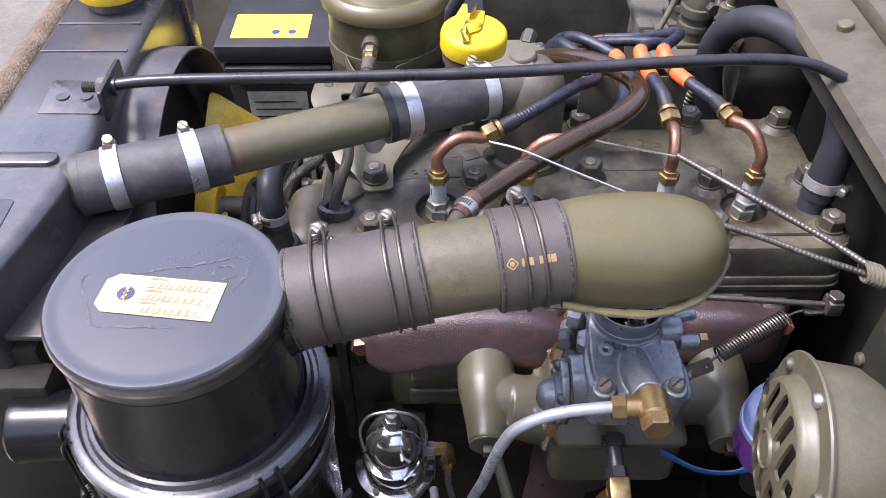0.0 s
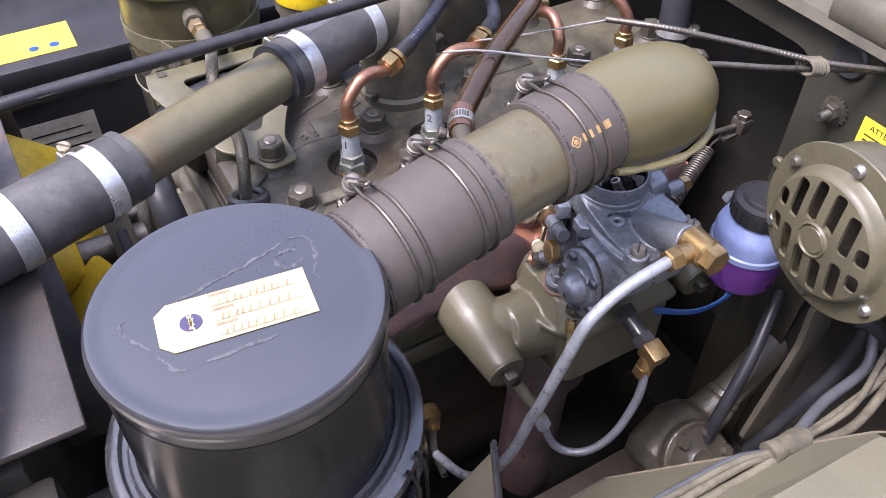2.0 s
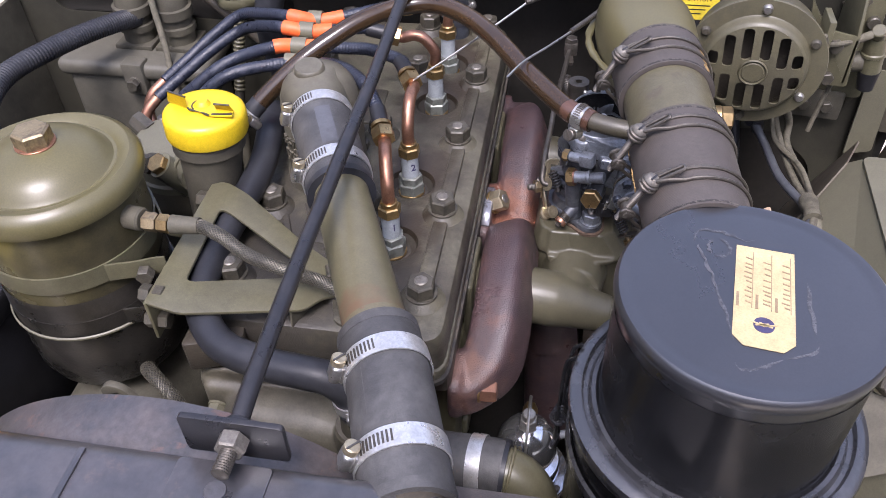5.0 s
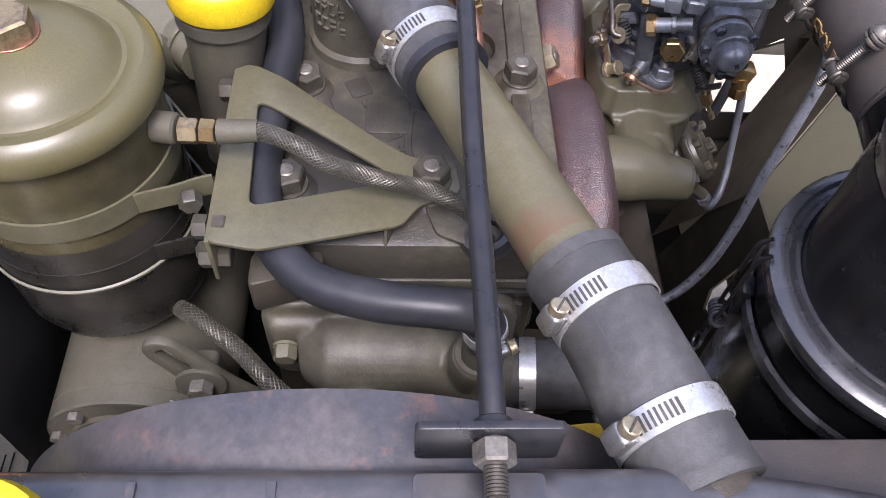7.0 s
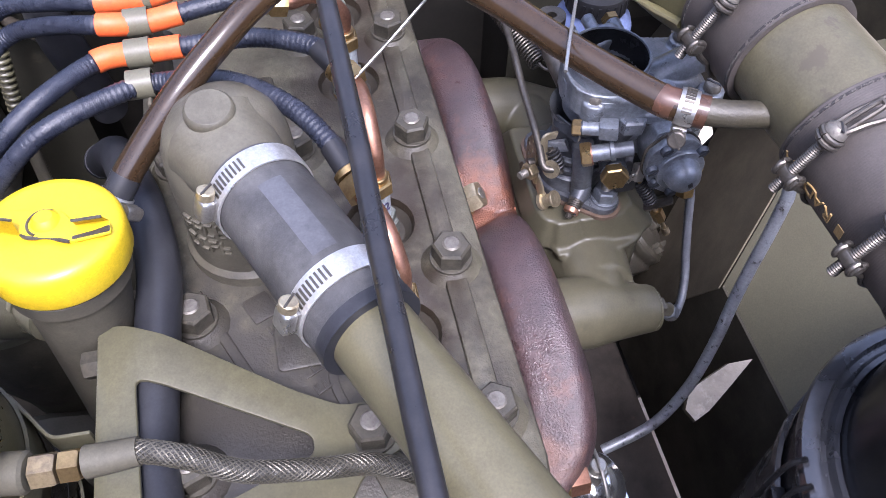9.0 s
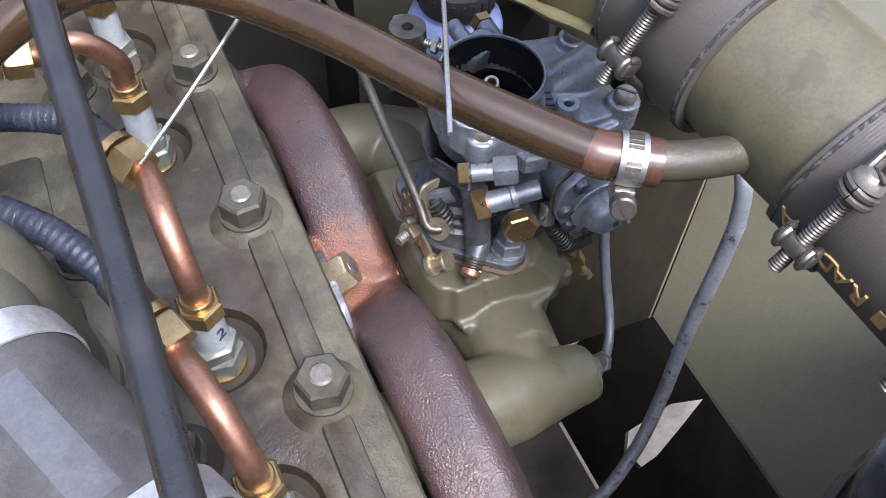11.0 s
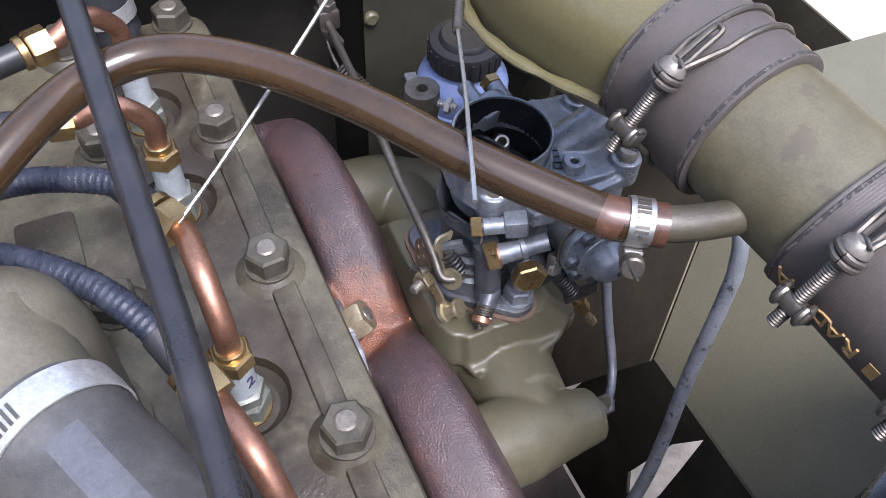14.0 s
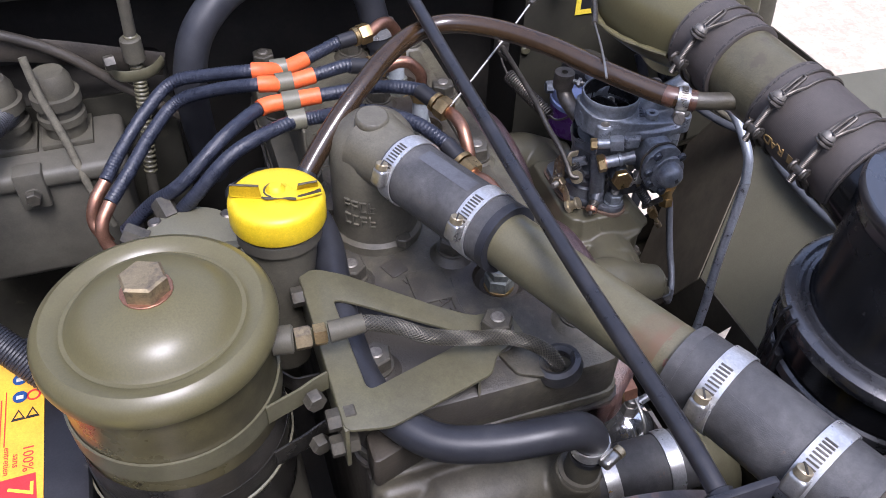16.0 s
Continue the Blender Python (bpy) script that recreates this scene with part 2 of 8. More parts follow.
label_orange = mat("orange_label", (0.82, 0.37, 0.03), (0.8, 0.45, 0.04), 0.35, scale=12, bump=0.02)
label_red = mat("red_print", (0.6, 0.03, 0.03), None, 0.4)
label_white = mat("white_label", (0.62, 0.58, 0.48), (0.45, 0.4, 0.32), 0.6, scale=30)
wood = mat("pale_wood", (0.42, 0.3, 0.19), (0.34, 0.23, 0.14), 0.7, scale=20, aniso=0.1)
gravel = mat("pale_gravel", (0.50, 0.43, 0.33), (0.42, 0.36, 0.28), 0.9, scale=3, bump=0.6, grain=40, dist=0.01, speck=((0.56, 0.49, 0.39), 0.5, 0.6, 25), relief=0.4)
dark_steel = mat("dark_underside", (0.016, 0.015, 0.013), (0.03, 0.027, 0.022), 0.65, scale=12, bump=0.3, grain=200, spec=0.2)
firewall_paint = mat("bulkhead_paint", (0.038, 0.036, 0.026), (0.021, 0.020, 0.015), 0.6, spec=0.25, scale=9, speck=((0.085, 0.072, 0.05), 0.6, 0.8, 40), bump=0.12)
flaked_olive = mat("flaked_olive_paint", (0.104, 0.093, 0.055), (0.088, 0.079, 0.047), 0.32, scale=22, bump=0.15, dirt=0.16, relief=0.6, speck=((0.072, 0.061, 0.039), 0.57, 0.61, 60))
chipped = mat("chipped_pipe_paint", (0.114, 0.102, 0.060), (0.095, 0.085, 0.05), 0.45, scale=22, bump=0.2, relief=0.4, speck=((0.13, 0.058, 0.038), 0.55, 0.60, 110))
concrete = mat("grey_concrete", (0.17, 0.158, 0.138), (0.135, 0.126, 0.11), 0.85, scale=4, bump=0.4, grain=120, dist=0.003)
rubber_smooth = mat("smooth_rubber", (0.082, 0.084, 0.092), (0.060, 0.061, 0.066), 0.48, scale=40, bump=0.08, dirt=0.2)
pale_brass = mat("pale_brass_plate", (0.50, 0.43, 0.29), (0.36, 0.30, 0.2), 0.38, metal=0.8, scale=120, bump=0.15, speck=((0.2, 0.15, 0.1), 0.62, 0.75, 180))
grimy_olive = mat("grimy_olive_casting", (0.108, 0.099, 0.071), (0.050, 0.044, 0.033), 0.48, scale=13, mix=(0.44, 0.7), bump=0.35, grain=600, dirt=0.25, relief=0.4, speck=((0.16, 0.1, 0.06), 0.68, 0.78, 70))
gasket = mat("gasket", (0.03, 0.028, 0.025), (0.09, 0.075, 0.055), 0.7, scale=60)


# ---- building blocks ----
ORIGIN = {}


def thing(name, at, label, category, group="", kind=""):
    ob = new(name)
    ob.empty_display_size = 0.01
    ob.location = at
    ORIGIN[ob] = Vector(at)
    return tagged(ob, label, category, group, kind)


def to_mesh(name, bm, material, angle=38):
    bmesh.ops.recalc_face_normals(bm, faces=bm.faces)
    me = bpy.data.meshes.new(name)
    for f in bm.faces:
        f.smooth = True
    bm.to_mesh(me)
    bm.free()
    me.set_sharp_from_angle(angle=radians(angle))
    me.materials.append(material)
    return me


def part(name, bm, material, parent, label="", angle=38):
    """One mesh, given in world coordinates, under a thing or a part."""
    o = ORIGIN[parent]
    bmesh.ops.translate(bm, vec=-o, verts=bm.verts)
    ob = new(name, to_mesh(name, bm, material, angle))
    ob.parent = parent
    ORIGIN[ob] = o
    return tagged(ob, label)


def solo(name, bm, material, label, category, at, group="", kind="", angle=38):
    """A thing of one mesh, given in world coordinates."""
    bmesh.ops.translate(bm, vec=-Vector(at), verts=bm.verts)
    ob = new(name, to_mesh(name, bm, material, angle))
    ob.location = at
    ORIGIN[ob] = Vector(at)
    return tagged(ob, label, category, group, kind)


def toward(at, way, spin=0):
    """A pose whose z axis runs along way."""
    return Matrix.Translation(at) @ Vector(way).to_track_quat("Z", "Y").to_matrix().to_4x4() @ pose(0, 0, 0, 0, 0, spin)


def join(*bms):
    out = bms[0]
    for b in bms[1:]:
        me = bpy.data.meshes.new("joined")
        b.to_mesh(me)
        b.free()
        out.from_mesh(me)
        bpy.data.meshes.remove(me)
    return out


def moved(bm, m):
    bmesh.ops.transform(bm, matrix=m, verts=bm.verts)
    return bm


def box(low, high, bevel=0.0, seg=2):
    bm = bmesh.new()
    c, s = (Vector(low) + Vector(high)) / 2, Vector(high) - Vector(low)
    bmesh.ops.create_cube(bm, size=1, matrix=Matrix.Translation(c) @ Matrix.Diagonal((*s, 1)))
    if bevel:
        bmesh.ops.bevel(bm, geom=bm.edges[:], offset=bevel, segments=seg, profile=0.5, affect="EDGES")
    return bm


def lathe(profile, n=40, m=None, close=False):
    """Turns a profile of (radius, height) round z."""
    bm = bmesh.new()
    rings = []
    for r, z in profile:
        if r < 1e-6:
            rings.append([bm.verts.new((0, 0, z))])
        else:
            rings.append([bm.verts.new((r * math.cos(2 * math.pi * k / n), r * math.sin(2 * math.pi * k / n), z)) for k in range(n)])
    pairs = list(zip(rings, rings[1:])) + ([(rings[-1], rings[0])] if close else [])
    for a, b in pairs:
        for k in range(n):
            q = (k + 1) % n
            if len(a) == 1 and len(b) == 1:
                continue
            if len(a) == 1:
                bm.faces.new((a[0], b[k], b[q]))
            elif len(b) == 1:
                bm.faces.new((a[k], b[0], a[q]))
            else:
                bm.faces.new((a[k], b[k], b[q], a[q]))
    return moved(bm, m) if m else bm


def smooth_path(pts, per=6):
    """Catmull-Rom through the points."""
    p = [Vector(q) for q in pts]
    if len(p) < 3:
        return [p[0].lerp(p[1], k / per) for k in range(per + 1)]
    p = [2 * p[0] - p[1], *p, 2 * p[-1] - p[-2]]
    out = []
    for i in range(1, len(p) - 2):
        a, b, c, d = p[i - 1 : i + 3]
        for k in range(per):
            t = k / per
            out.append(0.5 * (2 * b + (c - a) * t + (2 * a - 5 * b + 4 * c - d) * t * t + (3 * b - a - 3 * c + d) * t**3))
    return out + [p[-2]]


def bent(c, p):
    return math.copysign(abs(c) ** p, c)


def sweep(pts, radius, n=14, per=6, squash=None, caps=True, smooth=True, up=(0, 0, 1), power=1.0):
    """A tube along a path. radius: a number, or a function of 0..1. squash: (along up, across) factors, or a function."""
    path = smooth_path(pts, per) if smooth else [Vector(q) for q in pts]
    bm, rings = bmesh.new(), []
    up = Vector(up)
    total = sum((b - a).length for a, b in zip(path, path[1:]))
    done, side = 0.0, None
    for i, p in enumerate(path):
        if i:
            done += (p - path[i - 1]).length
        t = (path[min(i + 1, len(path) - 1)] - path[max(i - 1, 0)]).normalized()
        if side is None:
            side = up.cross(t)
            if side.length < 0.05:
                side = Vector((1, 0, 0)).cross(t)
        side = (side - t * side.dot(t)).normalized()
        top = t.cross(side)
        s = done / total
        r = radius(s) if callable(radius) else radius
        a, b = squash(s) if callable(squash) else (squash or (1, 1))
        rings.append([bm.verts.new(p + r * (bent(math.cos(2 * math.pi * k / n), power) * b * side + bent(math.sin(2 * math.pi * k / n), power) * a * top)) for k in range(n)])
    for a, b in zip(rings, rings[1:]):
        for k in range(n):
            bm.faces.new((a[k], a[(k + 1) % n], b[(k + 1) % n], b[k]))
    if caps:
        bm.faces.new(rings[0][::-1])
        bm.faces.new(rings[-1])
    return bm


def prism(poly, depth, m=None, bevel=0.0, holes=()):
    """A flat outline (x, y) made depth thick along z; holes are outlines cut through it."""
    bm = bmesh.new()
    loops = []
    for outline in (poly, *holes):
        vs = [bm.verts.new((x, y, 0)) for x, y in outline]
        loops.append([bm.edges.new((vs[i], vs[(i + 1) % len(vs)])) for i in range(len(vs))])
    if holes:
        bmesh.ops.triangle_fill(bm, edges=[e for lo in loops for e in lo], use_beauty=True, use_dissolve=False)
    else:
        bm.faces.new([e.verts[0] for e in loops[0]])
    got = bmesh.ops.extrude_face_region(bm, geom=bm.faces[:])
    bmesh.ops.translate(bm, vec=(0, 0, depth), verts=[g for g in got["geom"] if isinstance(g, bmesh.types.BMVert)])
    bmesh.ops.recalc_face_normals(bm, faces=bm.faces)
    if bevel:
        edges = [e for e in bm.edges if len(e.link_faces) == 2 and e.calc_face_angle(0) > 0.6]
        bmesh.ops.bevel(bm, geom=edges, offset=bevel, segments=2, profile=0.5, affect="EDGES")
    return moved(bm, m) if m else bm


def rounded(poly, r, seg=4):
    """The outline with its corners rounded."""
    out, n = [], len(poly)
    for i in range(n):
        a, b, c = (Vector((*poly[j % n], 0)) for j in (i - 1, i, i + 1))
        u, v = (a - b), (c - b)
        d = min(r, u.length * 0.45, v.length * 0.45)
        p, q = b + u.normalized() * d, b + v.normalized() * d
        for k in range(seg + 1):
            t = k / seg
            w = p * (1 - t) ** 2 + b * 2 * t * (1 - t) + q * t * t
            out.append((w.x, w.y))
    return out


def hexagon(across, height, m=None, chamfer=0.12):
    """A hexagonal nut or bolt head, standing on z = 0."""
    r = across / math.sqrt(3)
    bm = lathe([(0, 0), (r, 0), (r, height * (1 - chamfer)), (r * 0.88, height), (0, height)], 6)
    return moved(bm, m) if m else bm


def disc(r, h, n=24, m=None, edge=0.15):
    e = min(r, h) * edge
    bm = lathe([(0, 0), (r, 0), (r, h - e), (r - e, h), (0, h)], n)
    return moved(bm, m) if m else bm


def thread(r, h, m=None, pitch=0.0013):
    """A threaded shank."""
    n = max(2, int(h / pitch))
    prof = [(0, 0)]
    for k in range(n):
        prof += [(r * 0.86, h * k / n), (r, h * (k + 0.5) / n)]
    prof += [(r * 0.8, h), (0, h)]
    bm = lathe(prof, 14)
    return moved(bm, m) if m else bm


def letters(text, size, m, depth=0.0004):
    """Lettering in the built-in font, laid flat in the pose m."""
    cu = bpy.data.curves.new("letters", "FONT")
    cu.body, cu.size, cu.extrude, cu.align_x, cu.align_y, cu.resolution_u = text, size, depth, "CENTER", "CENTER", 2
    ob = bpy.data.objects.new("letters", cu)
    scene.collection.objects.link(ob)
    bpy.context.view_layer.update()
    me = bpy.data.meshes.new_from_object(ob.evaluated_get(bpy.context.evaluated_depsgraph_get()))
    bpy.data.objects.remove(ob)
    bpy.data.curves.remove(cu)
    bm = bmesh.new()
    bm.from_mesh(me)
    bpy.data.meshes.remove(me)
    return moved(bm, m)


def cast(bm, voxel, rounds=5):
    """Blends closed shapes that overlap into one casting with rounded inner corners."""
    me = bpy.data.meshes.new("cast")
    bm.to_mesh(me)
    bm.free()
    ob = bpy.data.objects.new("cast", me)
    scene.collection.objects.link(ob)
    mod = ob.modifiers.new("blend", "REMESH")
    mod.mode, mod.voxel_size = "VOXEL", voxel
    mod = ob.modifiers.new("round", "SMOOTH")
    mod.factor, mod.iterations = 0.5, rounds
    bpy.context.view_layer.update()
    out = bpy.data.meshes.new_from_object(ob.evaluated_get(bpy.context.evaluated_depsgraph_get()))
    bpy.data.objects.remove(ob)
    bpy.data.meshes.remove(me)
    bm = bmesh.new()
    bm.from_mesh(out)
    bpy.data.meshes.remove(out)
    return bm


def ring_pts(at, way, r, a0, a1, n=24):
    m = toward(at, way)
    return [m @ Vector((r * math.cos(radians(a0 + (a1 - a0) * k / n)), r * math.sin(radians(a0 + (a1 - a0) * k / n)), 0)) for k in range(n + 1)]


def helix(a, b, r, turns, wire, per=12):
    """A coil spring from a to b."""
    m, h = toward(a, Vector(b) - Vector(a)), (Vector(b) - Vector(a)).length
    n = int(turns * per)
    pts = [m @ Vector((r * math.cos(2 * math.pi * k / per), r * math.sin(2 * math.pi * k / per), h * k / n)) for k in range(n + 1)]
    return sweep(pts, wire, 6, smooth=False)


def aligned(at, way, side):
    """A pose: z along way, x toward the point side."""
    z = Vector(way).normalized()
    x = Vector(side) - Vector(at)
    x = (x - z * x.dot(z)).normalized()
    y = z.cross(x)
    return Matrix(((x.x, y.x, z.x, at[0]), (x.y, y.y, z.y, at[1]), (x.z, y.z, z.z, at[2]), (0, 0, 0, 1)))


# ---- ground and car body ----
def grid_sheet(name, size, step, z, material, label, category):
    bm = bmesh.new()
    bmesh.ops.create_grid(bm, x_segments=step, y_segments=step, size=size, matrix=Matrix.Translation((0, 0, z)))
    return solo(name, bm, material, label, category, (0, 0, z), kind="structure")


grid_sheet("ground", 400, 4, 0.0, gravel, "pale sunlit gravel ground under the car", "ground")
solo("pavement", box((-6, 1.15, 0.001), (-0.75, 7, 0.03), 0.006), concrete, "grey concrete paving before the car", "pavement", (-3, 4, 0), kind="structure")

# four unseen walls, added to block skylight from low angles
for wall_name, low_, high_ in (("wall_north", (-5.5, 5.6, 0.0), (6.5, 5.8, 3.4)), ("wall_south", (-5.5, -4.8, 0.0), (6.5, -4.6, 3.4)), ("wall_west", (-5.7, -4.8, 0.0), (-5.5, 5.8, 3.4)), ("wall_east", (6.5, -4.8, 0.0), (6.7, 5.8, 3.4))):
    solo(wall_name, box(low_, high_, 0.01), concrete, "plain grey wall added out of view to block low sky light", "wall", (low_[0], low_[1], 0.0), kind="structure")

FW = 0.415  # the bulkhead's face
firewall = thing("wall_firewall", (FW, 0.5, 0.3), "olive drab painted steel bulkhead behind the engine", "bulkhead", kind="structure")
outline = [(-0.06, 0.25), (1.02, 0.25), (1.02, 0.80), (0.985, 0.905), (0.90, 0.960), (0.60, 0.960), (0.36, 0.960), (0.115, 0.960), (0.045, 0.932), (0.010, 0.86), (-0.008, 0.74)]
M_FW = Matrix(((0, 0, 1, FW), (1, 0, 0, 0), (0, 1, 0, 0), (0, 0, 0, 1)))
recess = rounded([(0.305, 0.40), (0.68, 0.40), (0.68, 0.84), (0.94, 0.84), (0.94, 0.905), (0.90, 0.945), (0.64, 0.945), (0.60, 0.925), (0.305, 0.925)], 0.02)
toe = rounded([(0.035, 0.46), (0.235, 0.46), (0.225, 0.72), (0.20, 0.745), (0.10, 0.745), (0.05, 0.70)], 0.02)
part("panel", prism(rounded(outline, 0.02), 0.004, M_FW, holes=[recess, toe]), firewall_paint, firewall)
window = rounded([(0.130, 0.508), (0.146, 0.556), (0.113, 0.604), (0.077, 0.630), (0.045, 0.552), (0.072, 0.507)], 0.004, 2)
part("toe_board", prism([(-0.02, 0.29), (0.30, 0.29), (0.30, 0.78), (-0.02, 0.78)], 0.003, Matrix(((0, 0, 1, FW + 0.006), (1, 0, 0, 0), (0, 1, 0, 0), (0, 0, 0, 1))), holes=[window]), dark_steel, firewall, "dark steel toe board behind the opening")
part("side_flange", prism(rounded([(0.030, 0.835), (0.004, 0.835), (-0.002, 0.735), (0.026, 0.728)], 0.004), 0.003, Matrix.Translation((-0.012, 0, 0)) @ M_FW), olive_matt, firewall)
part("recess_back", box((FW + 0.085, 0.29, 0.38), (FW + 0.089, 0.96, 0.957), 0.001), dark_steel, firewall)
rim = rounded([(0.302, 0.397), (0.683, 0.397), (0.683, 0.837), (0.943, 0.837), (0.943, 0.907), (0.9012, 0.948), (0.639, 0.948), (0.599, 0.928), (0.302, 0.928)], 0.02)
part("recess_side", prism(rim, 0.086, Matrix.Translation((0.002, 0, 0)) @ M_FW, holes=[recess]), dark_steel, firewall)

cowl = thing("cowl", (0.5, 0.5, 0.95), "olive drab steel cowl sloping up behind the engine bay", "cowl", kind="structure")
prof = [(0.4035, 0.955), (0.407, 0.963), (0.425, 0.968), (0.52, 0.990), (0.75, 1.025), (0.75, 1.019), (0.52, 0.984), (0.425, 0.961), (0.410, 0.955)]
M_XZ = Matrix(((1, 0, 0, 0), (0, 0, 1, -0.06), (0, 1, 0, 0), (0, 0, 0, 1)))
part("top_panel", prism(prof, 1.10, M_XZ), olive_dark, cowl)
part("ledge", box((0.455, -0.05, 0.974), (0.475, 1.03, 0.991), 0.004), olive_dark, cowl)
for y in (0.12, 0.33, 0.545, 0.76, 0.95):
    part("rivet", disc(0.007, 0.006, 12, toward((0.437, y, 0.9705), (-0.2, 0, 1))), olive, cowl)
lip = [(FW + 0.003, 0.30, 0.971), (FW + 0.003, 0.165, 0.971), (FW + 0.003, 0.108, 0.967), (FW + 0.003, 0.058, 0.951), (FW + 0.003, 0.030, 0.928), (FW + 0.003, 0.009, 0.892), (FW + 0.003, -0.008, 0.835), (FW + 0.003, -0.016, 0.76)]
part("rolled_edge", sweep(lip, 0.0165, 14, squash=(0.85, 1.15), up=(1, 0, 0)), olive_dark, cowl)

# fender on the carburettor side: flat top, rolled edge, slanting inner panel
olive_grime = mat("stained_olive_panel", (0.115, 0.098, 0.068), (0.070, 0.058, 0.042), 0.55, scale=9, mix=(0.4, 0.66), bump=0.1, dirt=0.2, spec=0.3)
# this dark olive carries the shade low in the bay as well as grime
grimy_shaded_panel = mat("grimy_shaded_olive_panel", (0.056, 0.050, 0.036), (0.028, 0.025, 0.018), 0.6, spec=0.25, scale=12, bump=0.2, speck=((0.09, 0.075, 0.05), 0.6, 0.8, 40))
fender = thing("fender", (0.0, 0.0, 0.5), "flat olive drab steel fender beside the engine bay", "fender", "fenders")
top = rounded([(-0.42, -0.30), (0.24, -0.30), (0.257, 0.066), (0.06, 0.073), (-0.42, 0.092)], 0.01)
part("top", prism(top, 0.003, Matrix.Translation((0, 0, 0.829)), 0.0008), olive_matt, fender)
part("rear_slope", prism([(0, 0), (0.36, 0), (0.36, 0.42), (0, 0.42)], 0.003, Matrix.Translation((0.243, 0.066, 0.8275)) @ pose(0, 0, 0, 0, 0, -92) @ pose(0, 0, 0, 0, 0, 0) @ pose(0, 0, 0, -48, 0, 0)), olive_matt, fender)
def sheet(corners, thick=0.003):
    """A flat steel sheet through four corners."""
    sh = bmesh.new()
    sh.faces.new([sh.verts.new(v) for v in corners])
    bmesh.ops.recalc_face_normals(sh, faces=sh.faces)
    bmesh.ops.solidify(sh, geom=sh.faces[:], thickness=thick)
    return sh


part("inner_panel", sheet(((-0.42, 0.090, 0.8285), (0.256, 0.065, 0.8285), (0.264, 0.072, 0.8180), (0.163, 0.1880, 0.6660), (-0.42, 0.1880, 0.6660)), 0.0005), olive_matt, fender)
gap = [(0.099, 0.673), (0.1145, 0.627), (0.128, 0.555), (0.1185, 0.535), (0.1015, 0.5435), (0.0975, 0.576), (0.098, 0.622)]
low = [(-0.42, 0.6690), (0.06, 0.6690), (0.163, 0.6690), (0.200, 0.600), (0.230, 0.47), (-0.42, 0.47)]
gap = [(x, min(z, 0.662)) for x, z in gap]
part("lower_panel", prism(low, 0.003, Matrix(((1, 0, 0, 0), (0, -0.13, 1, 0.2720), (0, 1, 0, 0), (0, 0, 0, 1))), holes=[gap]), grimy_shaded_panel, fender, "lower inner panel with a cut-out, coloured dark for grime and shade")
part("splash_plate", sheet(((0.2640, 0.0725, 0.8165), (0.1640, 0.1885, 0.6650), (0.2465, 0.2216, 0.4840), (0.3715, 0.0766, 0.6730), (0.3090, 0.0515, 0.8105)), 0.0015), olive_grime, fender)
part("wheelhouse_wall", sheet(((0.266, -0.03, 0.80), (FW - 0.002, -0.03, 0.80), (FW - 0.002, 0.06, 0.30), (0.26, 0.06, 0.30))), grimy_shaded_panel, fender)
for x, y in ((-0.0373, 0.0644),):
    part("lug", prism(rounded([(-0.06, -0.0155), (0.0095, -0.0155), (0.0095, 0.0125), (-0.06, 0.0125)], 0.006), 0.004, Matrix.Translation((x, y, 0.8325)), 0.001), olive_matt, fender)
    part("bolt", hexagon(0.016, 0.007, Matrix.Translation((x, y, 0.8367))), olive, fender)

# the far side
fender_l = thing("fender", (0.0, 1.05, 0.5), "olive drab fender and inner panel on the battery side", "fender", "fenders")
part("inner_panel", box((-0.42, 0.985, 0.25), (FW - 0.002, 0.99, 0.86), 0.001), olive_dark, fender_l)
part("top", box((-0.42, 0.985, 0.862), (0.30, 1.35, 0.866), 0.001), olive_matt, fender_l)

# radiator with its top tank, fan shroud and fan
radiator = thing("radiator", (-0.25, 0.47, 0.3), "black painted radiator with worn top tank", "radiator")
TZ = 0.945
prof = rounded([(-0.290, 0.88), (-0.285, 0.938), (-0.278, TZ), (-0.200, TZ), (-0.1925, 0.9405), (-0.19, 0.87)], 0.004)
tank_bm = prism(prof, 0.445, Matrix(((1, 0, 0, 0), (0, 0, 1, 0.255), (0, 1, 0, 0), (0, 0, 0, 1))), 0.003)
for y in (0.28, 0.305, 0.33, 0.355, 0.38, 0.41):
    bmesh.ops.bisect_plane(tank_bm, geom=tank_bm.verts[:] + tank_bm.edges[:] + tank_bm.faces[:], plane_co=(0, y, 0), plane_no=(0, 1, 0))
for v in tank_bm.verts:
    if v.co.x > -0.24 and v.co.y < 0.41:
        v.co.x -= 0.0275 * ((0.41 - v.co.y) / 0.152) ** 1.5  # the rear edge curves forward at this end
tank = part("top_tank", tank_bm, tank_paint, radiator)
for y in (0.5555, 0.6045, 0.655):
    part("fold", prism([(-0.277, y - 0.0018), (-0.199, y - 0.0018), (-0.199, y + 0.0018), (-0.277, y + 0.0018)], 0.0016, Matrix.Translation((0, 0, TZ - 0.0004)), 0.0006), tank_paint, tank)
for y, x0, x1 in ((0.3975, -0.270, -0.216),):
    rib = [(x1 + 0.0075 * math.cos(radians(a)), y + 0.0075 * math.sin(radians(a))) for a in range(-90, 91, 15)] + [(x0 - 0.0075 * math.cos(radians(a)), y - 0.0075 * math.sin(radians(a))) for a in range(-90, 91, 15)]
    part("pressed_rib", prism(rib, 0.0050, Matrix.Translation((0, 0, TZ - 0.0012)), 0.0022), tank_paint, tank)
